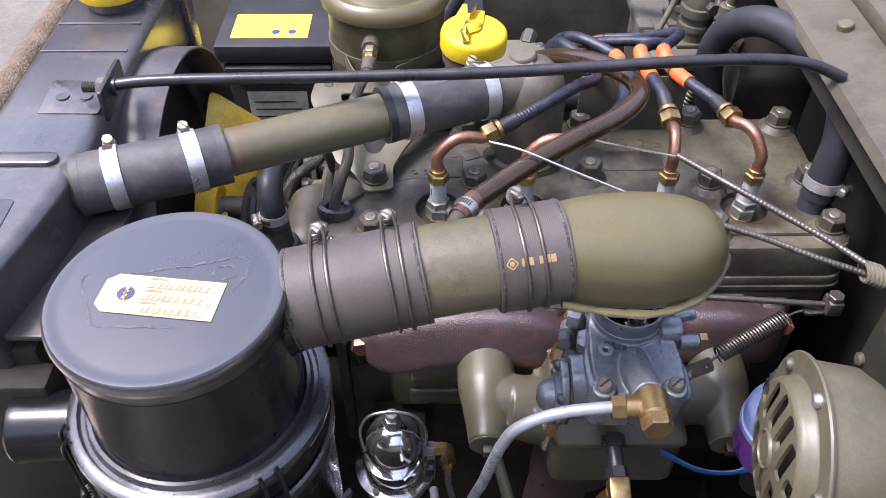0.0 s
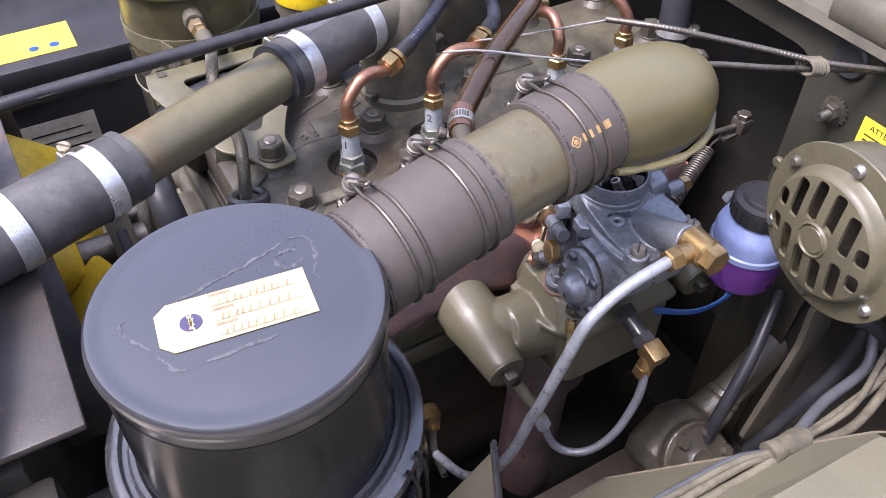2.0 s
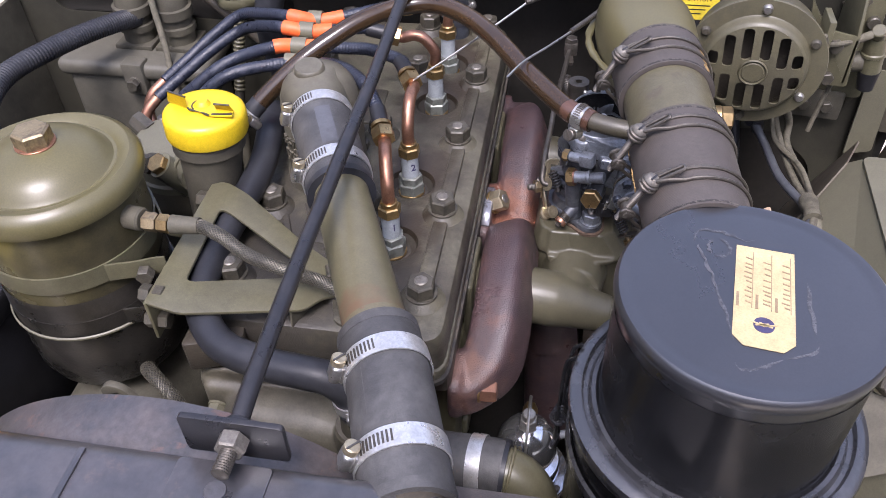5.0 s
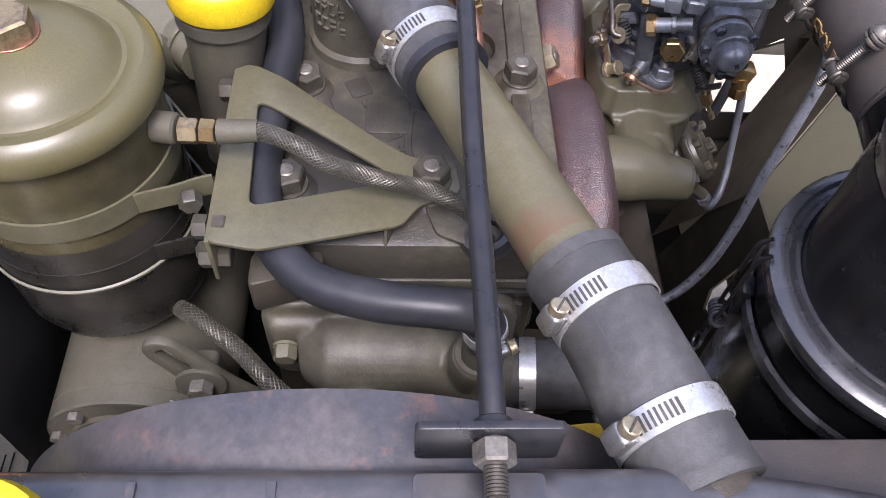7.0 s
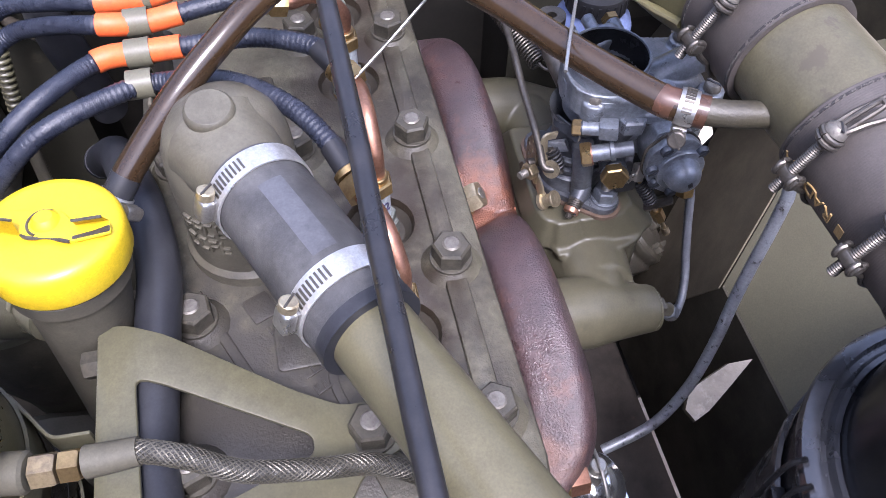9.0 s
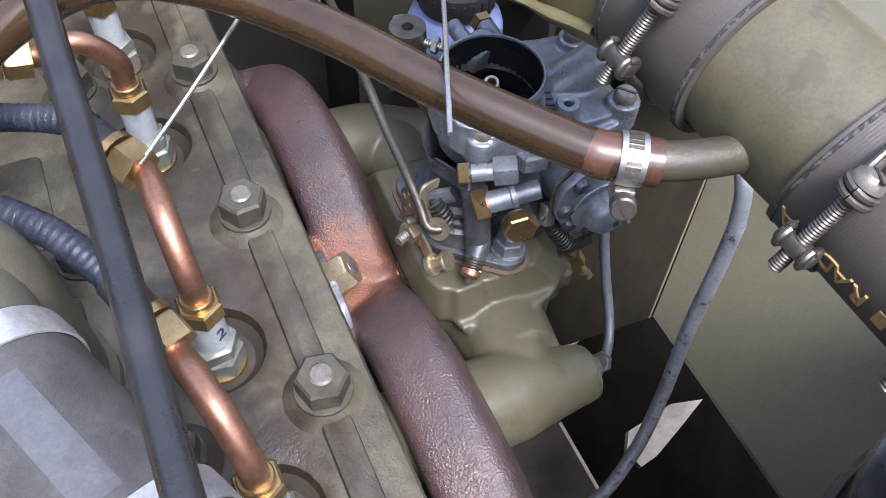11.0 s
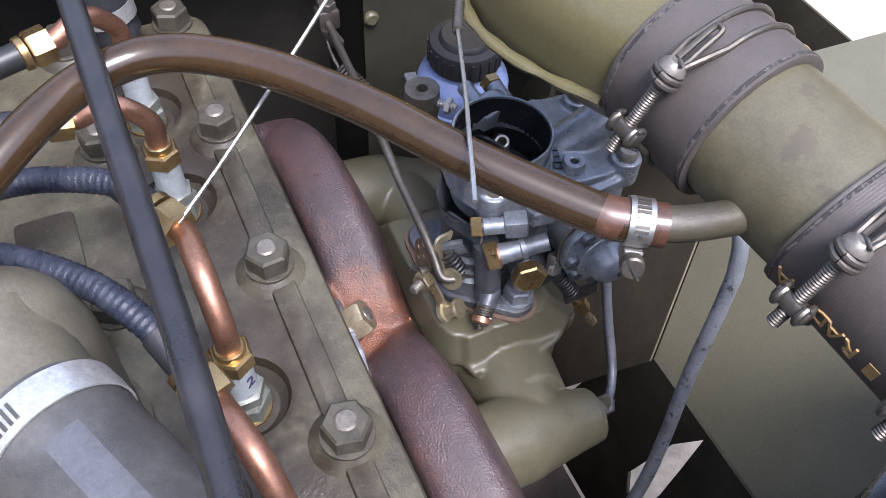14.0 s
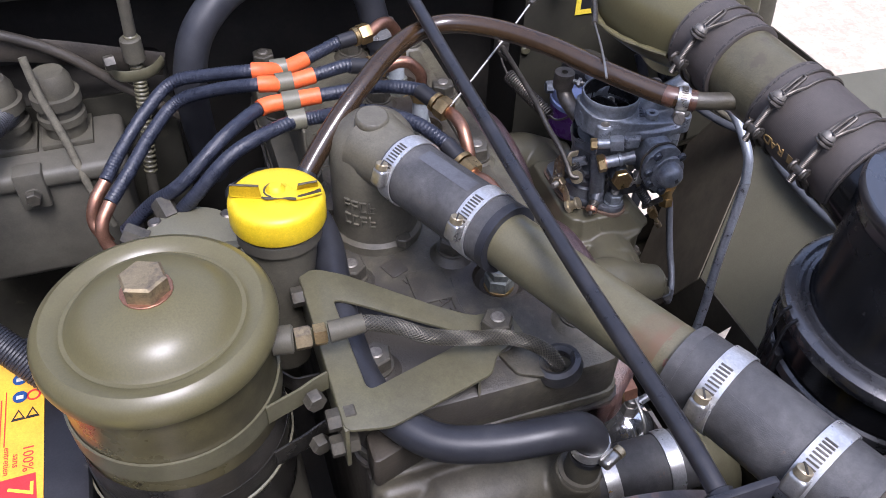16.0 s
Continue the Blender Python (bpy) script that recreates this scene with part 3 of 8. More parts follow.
for x in (-0.2327, -0.2127):
    part("rivet", disc(0.0055, 0.0016, 14, Matrix.Translation((x, 0.481, TZ + 0.0008))), shroud_paint, tank, "worn flat rivet head")
part("patch_plate", prism(rounded([(-0.247, 0.4585), (-0.1965, 0.4575), (-0.1965, 0.5055), (-0.249, 0.5070)], 0.003), 0.0014, Matrix.Translation((0, 0, TZ - 0.0004)), 0.0004), tank_paint, tank)
part("rivet", disc(0.007, 0.0022, 20, Matrix.Translation((-0.2515, 0.3306, TZ - 0.0004)), 0.3), tank_paint, tank, "worn flat rivet head")
part("patch_plate", prism(rounded([(-0.282, 0.272), (-0.225, 0.272), (-0.225, 0.352), (-0.282, 0.352)], 0.004), 0.0014, Matrix.Translation((0, 0, TZ - 0.0006)), 0.0005), tank_paint, tank)
part("core", box((-0.285, 0.26, 0.32), (-0.20, 0.67, 0.885), 0.004), dark_steel, radiator)
part("side_frame", box((-0.288, 0.238, 0.30), (-0.190, 0.262, 0.872), 0.004), dark_steel, radiator)
part("side_frame", box((-0.292, 0.700, 0.30), (-0.185, 0.726, 0.925), 0.004), tank_paint, radiator)
worn_shelf = mat("worn_brown_steel", (0.055, 0.047, 0.042), (0.035, 0.032, 0.031), 0.42, scale=30, bump=0.3, speck=((0.22, 0.10, 0.06), 0.6, 0.72, 40))
part("shelf", box((-0.222, 0.262, 0.893), (-0.165, 0.40, 0.899), 0.002), worn_shelf, radiator, "worn steel shelf with rust at its edge")
part("hose_neck", sweep([(-0.205, 0.389, 0.925), (-0.165, 0.404, 0.925)], 0.0205, 24, 3), iron_dark, radiator)
part("filler_cap", lathe([(0, 0.017), (0.022, 0.0165), (0.0315, 0.013), (0.0335, 0.007), (0.0325, 0.001), (0.030, 0), (0.025, 0)], 40, Matrix.Translation((-0.236, 0.648, TZ + 0.010))), yellow, radiator, "yellow painted round filler cap")
part("neck", disc(0.0265, 0.014, 28, Matrix.Translation((-0.236, 0.648, TZ - 0.002))), tank_paint, radiator, "black filler neck")
felt = mat("brown_felt", (0.12, 0.085, 0.055), (0.2, 0.15, 0.1), 0.9, scale=60, bump=1.0, grain=350, dist=0.003)
part("felt_strip", sweep([(-0.299, 0.24, 0.926), (-0.298, 0.36, 0.928), (-0.300, 0.50, 0.928), (-0.299, 0.70, 0.926)], 0.013, 12, 10, squash=(1.0, 1.1)), felt, radiator, "fraying brown felt strip along the front")

CY, CZ = 0.540, 0.766
shroud = thing("fan_shroud", (-0.17, CY, CZ), "worn black sheet-metal fan shroud with rust spots", "shroud")
arc = lambda r, a0, a1, n: [(CY + r * math.cos(radians(a0 + (a1 - a0) * k / n)), CZ + r * math.sin(radians(a0 + (a1 - a0) * k / n))) for k in range(n + 1)]
M_YZ = lambda x: Matrix(((0, 0, 1, x), (1, 0, 0, 0), (0, 1, 0, 0), (0, 0, 0, 1)))
part("ring", prism(arc(0.166, -25, 190, 60) + arc(0.1635, 190, -25, 60), 0.038, M_YZ(-0.1945), 0.0006), shroud_paint, shroud)
part("back_plate", prism(arc(0.166, -25, 190, 60) + arc(0.145, 190, -25, 60), 0.002, M_YZ(-0.1955)), shroud_paint, shroud)

fan = thing("fan", (-0.135, CY, CZ), "yellow painted four-blade cooling fan at rest", "fan")
part("hub", disc(0.03, 0.02, 24, toward((-0.165, CY, CZ), (1, 0, 0))), fan_yellow, fan)
part("shaft", disc(0.014, 0.06, 20, toward((-0.146, CY, CZ), (1, 0, 0))), dull_steel, fan, "dull steel fan shaft")
for a in (80, 107, 257, 276):
    blade = prism(rounded([(0.02, -0.020), (0.06, -0.034), (0.150, -0.040), (0.150, 0.040), (0.06, 0.034), (0.02, 0.020)], 0.012), 0.0022, None, 0.0006)
    moved(blade, pose(0, 0, 0, -45, 0, 0))
    moved(blade, Matrix.Translation((-0.147, CY, CZ)) @ pose(0, 0, 0, 0, -90, 0) @ pose(0, 0, 0, 0, 0, a))
    part("blade", blade, fan_yellow, fan)

# ---- engine ----
HZ = 0.836
block = thing("engine_block", (0.21, 0.5, 0.40), "oily olive painted cast-iron engine block", "engine block")
part("crankcase", box((-0.015, 0.425, 0.42), (0.44, 0.60, 0.787), 0.01), iron_dark, block)
part("side_ledge", box((-0.01, 0.405, 0.762), (0.435, 0.43, 0.788), 0.006), iron_dark, block)
part("valve_cover", box((0.03, 0.405, 0.60), (0.40, 0.43, 0.73), 0.012), olive, block)
part("cover_ridge", box((0.05, 0.399, 0.655), (0.38, 0.408, 0.705), 0.0045, 3), olive, block)
part("cover_ridge", box((0.05, 0.399, 0.615), (0.38, 0.408, 0.640), 0.0045, 3), olive, block)
part("front_plate", box((-0.026, 0.43, 0.50), (-0.014, 0.60, 0.78), 0.003), iron_dark, block)
part("sump", box((-0.01, 0.43, 0.30), (0.44, 0.59, 0.43), 0.02), dark_steel, block)

cyl_head = thing("cylinder_head", (0.21, 0.5, 0.79), "dusty olive painted cast-iron cylinder head", "cylinder head")
part("gasket", prism(rounded([(-0.024, 0.404), (0.449, 0.404), (0.449, 0.606), (-0.024, 0.606)], 0.02), 0.004, Matrix.Translation((0, 0, 0.7875))), gasket, cyl_head, "dark head gasket edge")
# a broad darker patch toward the front of the head
frayed_patch(iron, (-0.19, 0.055, 0.046), (0.13, 0.085, 0.12), (0.040, 0.036, 0.030))
PLUGS = [(0.081, 0.4655), (0.159, 0.4650), (0.286, 0.4640), (0.362, 0.4640)]
for x, y in PLUGS:
    frayed_patch(iron, (x - 0.21 + 0.012, y - 0.5 - 0.004, 0.046), (0.043, 0.037, 0.030), (0.028, 0.020, 0.013))
pockets = [[(x + 0.0195 * math.cos(2 * math.pi * k / 24), y + 0.0195 * math.sin(2 * math.pi * k / 24)) for k in range(24)] for x, y in PLUGS]
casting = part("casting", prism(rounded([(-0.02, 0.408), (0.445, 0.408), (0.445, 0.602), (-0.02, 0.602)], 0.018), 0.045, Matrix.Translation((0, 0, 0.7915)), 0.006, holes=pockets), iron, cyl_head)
for x, y in PLUGS:
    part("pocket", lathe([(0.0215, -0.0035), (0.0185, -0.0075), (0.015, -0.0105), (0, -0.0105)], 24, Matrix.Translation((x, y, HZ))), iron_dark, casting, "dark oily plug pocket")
part("flange", prism(rounded([(-0.022, 0.406), (0.447, 0.406), (0.447, 0.604), (-0.022, 0.604)], 0.018), 0.010, Matrix.Translation((0, 0, 0.7915)), 0.002), iron, casting)

ROW_R, ROW_M, ROW_L = 0.430, 0.4925, 0.578
nuts = [(0.022, ROW_R), (0.120, ROW_R), (0.221, 0.4325), (0.324, 0.429), (0.427, 0.430), (0.022, ROW_M), (0.115, ROW_M), (0.224, 0.506), (0.334, 0.491), (0.427, 0.495), (0.022, 0.580), (0.109, 0.575), (0.224, 0.582), (0.336, 0.588), (0.427, 0.585)]
for x, y in nuts:
    part("boss", lathe([(0, 0.006), (0.0125, 0.006), (0.0155, 0.003), (0.019, -0.001), (0, -0.001)], 20, Matrix.Translation((x, y, HZ))), iron, casting)
for a, b in ((0.022, 0.120), (0.120, 0.221), (0.221, 0.324), (0.324, 0.427)):
    part("rib", prism(rounded([(a, ROW_R - 0.0065), (b, ROW_R - 0.0065), (b, ROW_R + 0.0065), (a, ROW_R + 0.0065)], 0.004), 0.007, Matrix.Translation((0, 0, HZ - 0.003)), 0.002), iron, casting)
part("raised_pad", prism(rounded([(0.07, 0.505), (0.105, 0.505), (0.105, 0.535), (0.07, 0.535)], 0.004), 0.004, Matrix.Translation((0, 0, HZ - 0.002)), 0.0015), iron, casting)
part("raised_pad", prism(rounded([(0.24, 0.515), (0.30, 0.515), (0.30, 0.545), (0.24, 0.545)], 0.004), 0.004, Matrix.Translation((0, 0, HZ - 0.002)), 0.0015), iron, casting)
part("raised_pad", prism(rounded([(0.108, 0.530), (0.124, 0.537), (0.118, 0.551), (0.102, 0.544)], 0.002), 0.0022, Matrix.Translation((0, 0, HZ - 0.0006)), 0.0008), iron, casting)
part("cast_ridge", sweep([(0.040, 0.535, HZ), (0.085, 0.556, HZ), (0.130, 0.575, HZ)], 0.0035, 8, 6, squash=(0.6, 1.0)), iron, casting)
part("cast_ridge", sweep([(0.040, 0.502, HZ), (0.060, 0.507, HZ), (0.090, 0.505, HZ)], 0.0030, 8, 6, squash=(0.6, 1.0)), iron, casting)
rng = random.Random(12)
for k in range(9):
    at = Vector((0.0985, 0.5320, HZ)).lerp(Vector((0.058, 0.5115, HZ)), k / 4) if k < 5 else Vector((0.300, 0.557, HZ)).lerp(Vector((0.250, 0.561, HZ)), (k - 5) / 3)
    bars = box((-0.0028, -0.0058, -0.001), (-0.0012, 0.0058, 0.0016), 0.0004)
    for yy in rng.sample((-0.0050, 0.0, 0.0050), 2):
        bars = join(bars, box((-0.0024, yy - 0.0008, -0.001), (0.0032, yy + 0.0008, 0.0016), 0.0004))
    part("cast_mark", moved(bars, Matrix.Translation(at) @ pose(0, 0, 0, 0, 0, 25 if k < 5 else 175)), iron, casting)


def head_nut(tall):
    n = thing("head_nut", (0, 0, 0), "worn olive painted hexagon nut on its stud, on the cylinder head", "nut", "nuts on the cylinder head")
    part("washer", disc(0.0125, 0.002, 20), nut_paint, n)
    part("nut", hexagon(0.0195, 0.0115, Matrix.Translation((0, 0, 0.002))), nut_paint, n)
    part("stud", thread(0.0053, 0.019 if tall else 0.0150, pitch=0.0016), stud_steel, n, "bare threaded steel stud")
    return n


proto = head_nut(False)
for i, (x, y) in enumerate(nuts):
    m = Matrix.Translation((x, y, 0.8478 if i == 5 else HZ + 0.006)) @ pose(0, 0, 0, 0, 0, 17 * i % 60)
    if i:
        copy_thing(proto, m)
    else:
        first_nut = m
proto.matrix_basis = first_nut

# spark plugs
plug_hex = mat("grey_green_plug_zinc", (0.21, 0.22, 0.19), (0.13, 0.135, 0.115), 0.4, metal=0.4, scale=120, bump=0.12, speck=((0.07, 0.06, 0.05), 0.62, 0.75, 160))
for i, (x, y) in enumerate(PLUGS):
    p = thing("spark_plug", (x, y, HZ - 0.0105), "shielded spark plug with pale numbered sleeve, screwed into the head", "spark plug", "spark plugs")
    part("ring", disc(0.0118, 0.002, 24, Matrix.Translation((x, y, HZ - 0.0104))), brass, p)
    part("hex_base", hexagon(0.0205, 0.011, Matrix.Translation((x, y, HZ - 0.0085)) @ pose(0, 0, 0, 0, 0, 20 * i)), plug_hex, p)
    part("hex_top", hexagon(0.018, 0.007, Matrix.Translation((x, y, HZ + 0.0026)) @ pose(0, 0, 0, 0, 0, 20 * i + 12)), plug_hex, p)
    sleeve = part("sleeve", lathe([(0, 0), (0.0075, 0), (0.0075, 0.022), (0.0069, 0.0225), (0, 0.0225)], 24, Matrix.Translation((x, y, HZ + 0.0095))), white_sleeve, p, "pale grey ceramic sleeve")
    way = Vector((-0.8, -0.55, 0)).normalized()
    m = aligned(Vector((x, y, HZ + 0.021)) + way * 0.0077, way, Vector((x, y, HZ + 0.021)) + way * 0.0077 + Vector((0, 0, -1)).cross(way) * -1)
    if i < 2:
        part("numeral", letters(str(i + 1), 0.010, m, 0.0002), ink_blue, sleeve)

# ---- ignition leads ----
def lead(plug, coupling, cable, band=None):
    x, y = plug
    a, c = Vector((x, y, HZ + 0.036)), Vector(coupling)
    ld = thing("ignition_lead", (x, y, HZ + 0.03), "shielded ignition lead: copper elbow, brass nuts and black braided cable", "ignition lead", "ignition leads")
    way = (Vector(cable[0]) - c).normalized()
    part("lower_nut", hexagon(0.0165, 0.009, Matrix.Translation((x, y, HZ + 0.031))), brass, ld)
    part("collar", disc(0.0068, 0.004, 20, Matrix.Translation((x, y, HZ + 0.0402))), brass, ld)
    start = c - way * 0.009
    mid = Vector((x, y, c.z - 0.004))
    lift = a + (0.6 * (c.z - a.z)) * Vector((0, 0, 1))
    pts = [a, a + Vector((0, 0, 0.009)), lift, mid.lerp(start, 0.32) + Vector((0, 0, 0.002)), mid.lerp(start, 0.66) + Vector((0, 0, 0.004)), start, c]
    part("elbow", sweep(pts, 0.0052, 16, 8), copper, ld, "bare copper elbow tube")
    part("coupling", hexagon(0.0165, 0.011, toward(c - way * 0.006, way, 15)), brass, ld)
    part("collar", disc(0.0085, 0.004, 20, toward(c + way * 0.006, way)), brass, ld)
    part("tape", sweep([c + way * 0.008, c + way * 0.026], 0.0068, 14, 3), plastic_black, ld, "black tape wrapping")
    pts = [c + way * 0.008, *cable]
    path = smooth_path(pts, 10)
    length = sum((q - p).length for p, q in zip(path, path[1:]))
    part("cable", sweep(pts, lambda s: 0.0057 + 0.00024 * math.sin(2 * math.pi * s * length / 0.0032), 12, max(10, int(length / 0.0009 / len(pts)))), cloth, ld)
    if band:
        ends = [min(range(len(path)), key=lambda i: (path[i] - Vector(b)).length) for b in (band[0], band[-1])]
        part("orange_band", sweep(path[ends[0] : ends[1] + 1], 0.0070, 16, 1, smooth=False), orange, ld, "bright orange tape band")
    return ld


lead(PLUGS[0], (0.127, 0.478, 0.9095), [(0.150, 0.487, 0.917), (0.178, 0.505, 0.922), (0.207, 0.535, 0.919), (0.232, 0.573, 0.9035), (0.225, 0.600, 0.905), (0.205, 0.640, 0.902), (0.20, 0.675, 0.872), (0.215, 0.70, 0.835), (0.215, 0.72, 0.80)])
lead(PLUGS[1], (0.206, 0.471, 0.9105), [(0.228, 0.484, 0.916), (0.246, 0.515, 0.914), (0.254, 0.55, 0.909), (0.256, 0.585, 0.907), (0.255, 0.611, 0.905), (0.223, 0.645, 0.905), (0.209, 0.683, 0.879), (0.227, 0.71, 0.85), (0.235, 0.735, 0.822)], ((0.2555, 0.560, 0.9085), (0.256, 0.585, 0.907), (0.255, 0.611, 0.905)))
lead(PLUGS[2], (0.288, 0.503, 0.9065), [(0.286, 0.53, 0.913), (0.282, 0.56, 0.911), (0.281, 0.585, 0.9085), (0.280, 0.61, 0.912), (0.305, 0.645, 0.897), (0.322, 0.675, 0.88), (0.30, 0.70, 0.868), (0.272, 0.722, 0.855), (0.250, 0.742, 0.842)], ((0.282, 0.560, 0.911), (0.281, 0.585, 0.9085), (0.280, 0.608, 0.9117)))
lead(PLUGS[3], (0.341, 0.502, 0.9090), [(0.333, 0.53, 0.908), (0.318, 0.56, 0.906), (0.308, 0.584, 0.9055), (0.302, 0.609, 0.912), (0.322, 0.645, 0.902), (0.335, 0.675, 0.892), (0.323, 0.702, 0.875), (0.300, 0.727, 0.857), (0.274, 0.744, 0.846)], ((0.318, 0.560, 0.906), (0.308, 0.584, 0.9055), (0.302, 0.608, 0.9118)))

separator = thing("lead_clip", (0.27, 0.585, 0.89), "olive painted sheet-metal clip holding the ignition leads", "clip")
for x, z in ((0.233, 0.9035), (0.256, 0.907), (0.2815, 0.909), (0.3095, 0.906)):
    m = toward((x, 0.5785, z), (0, 1, 0))
    part("saddle", lathe([(0.0074, 0), (0.0084, 0), (0.0084, 0.014), (0.0074, 0.014)], 24, m, close=True), olive_matt, separator)
part("plate", box((0.22, 0.581, 0.838), (0.325, 0.5835, 0.899), 0.0008), olive_dark, separator)
part("foot", box((0.22, 0.581, HZ + 0.0005), (0.325, 0.602, HZ + 0.003), 0.0008), olive_dark, separator)

for k, (pts) in enumerate(([(0.274, 0.744, 0.846), (0.262, 0.755, 0.836), (0.255, 0.76, 0.82), (0.243, 0.752, 0.805)], [(0.250, 0.742, 0.842), (0.238, 0.752, 0.83), (0.232, 0.752, 0.814), (0.226, 0.742, 0.80)])):
    solo("copper_elbow", sweep(pts, 0.0054, 16, 8), copper, "bare copper elbow at the distributor end of a lead", "elbow", pts[-1], "distributor elbows")
DX, DY = 0.168, 0.684
dist_cap = thing("distributor", (DX, DY, 0.70), "dusty olive painted shielded distributor beside the head", "distributor")
part("body", lathe([(0, 0.70), (0.030, 0.70), (0.034, 0.73), (0.041, 0.76), (0.042, 0.824)], 36, Matrix.Translation((DX, DY, 0))), olive_dark, dist_cap)
part("cover", lathe([(0.042, 0.824), (0.0445, 0.825), (0.0445, 0.832), (0.0425, 0.834), (0.0415, 0.850), (0.037, 0.858), (0.022, 0.862), (0, 0.863)], 40, Matrix.Translation((DX, DY, 0))), olive_matt, dist_cap)
part("side_tube", sweep([(0.150, 0.665, 0.838), (0.136, 0.654, 0.850), (0.122, 0.643, 0.852)], lambda s: 0.021 - 0.004 * s, 22, 6), olive_matt, dist_cap)
part("outlet_elbow", sweep([(0.140, 0.668, 0.825), (0.128, 0.672, 0.848), (0.121, 0.678, 0.862)], 0.0115, 18, 5), olive_matt, dist_cap)
part("elbow_nut", hexagon(0.0165, 0.009, toward((0.122, 0.677, 0.860), (-0.5, 0.35, 0.9))), brass, dist_cap)
part("tube_rib", sweep(ring_pts((0.133, 0.6515, 0.8515), (-0.75, -0.6, 0.1), 0.0195, 0, 360, 24), 0.0016, 8, smooth=False), olive_matt, dist_cap)
for dx, dy in ((-0.024, -0.026), (0.026, 0.024), (0.02, -0.03)):
    s_ = part("cover_screw", disc(0.0055, 0.005, 16, Matrix.Translation((DX + dx, DY + dy, 0.8555)), 0.3), dull_steel, dist_cap)
for k in range(4):
    a = radians(20 + 50 * k)
    w = Vector((math.cos(a), math.sin(a), 0.5)).normalized()
    part("outlet", hexagon(0.0155, 0.018, toward(Vector((DX, DY, 0.837)) + w * 0.038, w)), nut_paint, dist_cap)


# ---- hose clamps ----
def worm_clamp(at, way, r, side, width=0.0125, label="bright steel worm-drive clamp round a rubber hose", metal=None, turn_to=17, screw_metal=None):
    m = aligned(at, way, side)
    c = thing("hose_clamp", at, label, "clamp", "worm-drive clamps")
    w = width / 2
    band = part("band", lathe([(r, -w), (r + 0.0009, -w), (r + 0.0011, 0), (r + 0.0009, w), (r, w), (r, 0)], 56, m, close=True), metal or strap_steel, c)
    # the free end of the band with its slots
    for k in range(9):
        a = radians(turn_to + (5.2 if turn_to < 50 else 11) * k)
        mm = m @ Matrix.Translation((math.cos(a) * (r + 0.0012), math.sin(a) * (r + 0.0012), 0)) @ pose(0, 0, 0, 0, 0, math.degrees(a) + 4)
        part("slot", moved(box((-0.0004, -0.00055, -w * 0.55), (0.0004, 0.00055, w * 0.55)), mm), dull_steel, band)
    part("lap", moved(box((r + 0.0006, -0.006, -w * 0.8), (r + 0.0024, 0.006, w * 0.8), 0.0006), m), steel, c)
    part("housing", moved(box((r + 0.0015, -0.0065, -w * 0.85), (r + 0.0085, 0.0065, w * 0.85), 0.0025, 3), m), steel, c)
    screw = part("screw", disc(0.0043, 0.0045, 20, m @ Matrix.Translation((r + 0.005, 0.0065, 0)) @ pose(0, 0, 0, -90, 0, 0)), screw_metal or pale_brass, c, "slotted screw")
    part("slot", moved(box((-0.0045, -0.0005, 0), (0.0045, 0.0005, 0.0008)), m @ Matrix.Translation((r + 0.005, 0.0109, 0)) @ pose(0, 0, 0, -90, 0, 0) @ pose(0, 0, 0, 0, 0, 35)), dull_steel, screw)
    return c


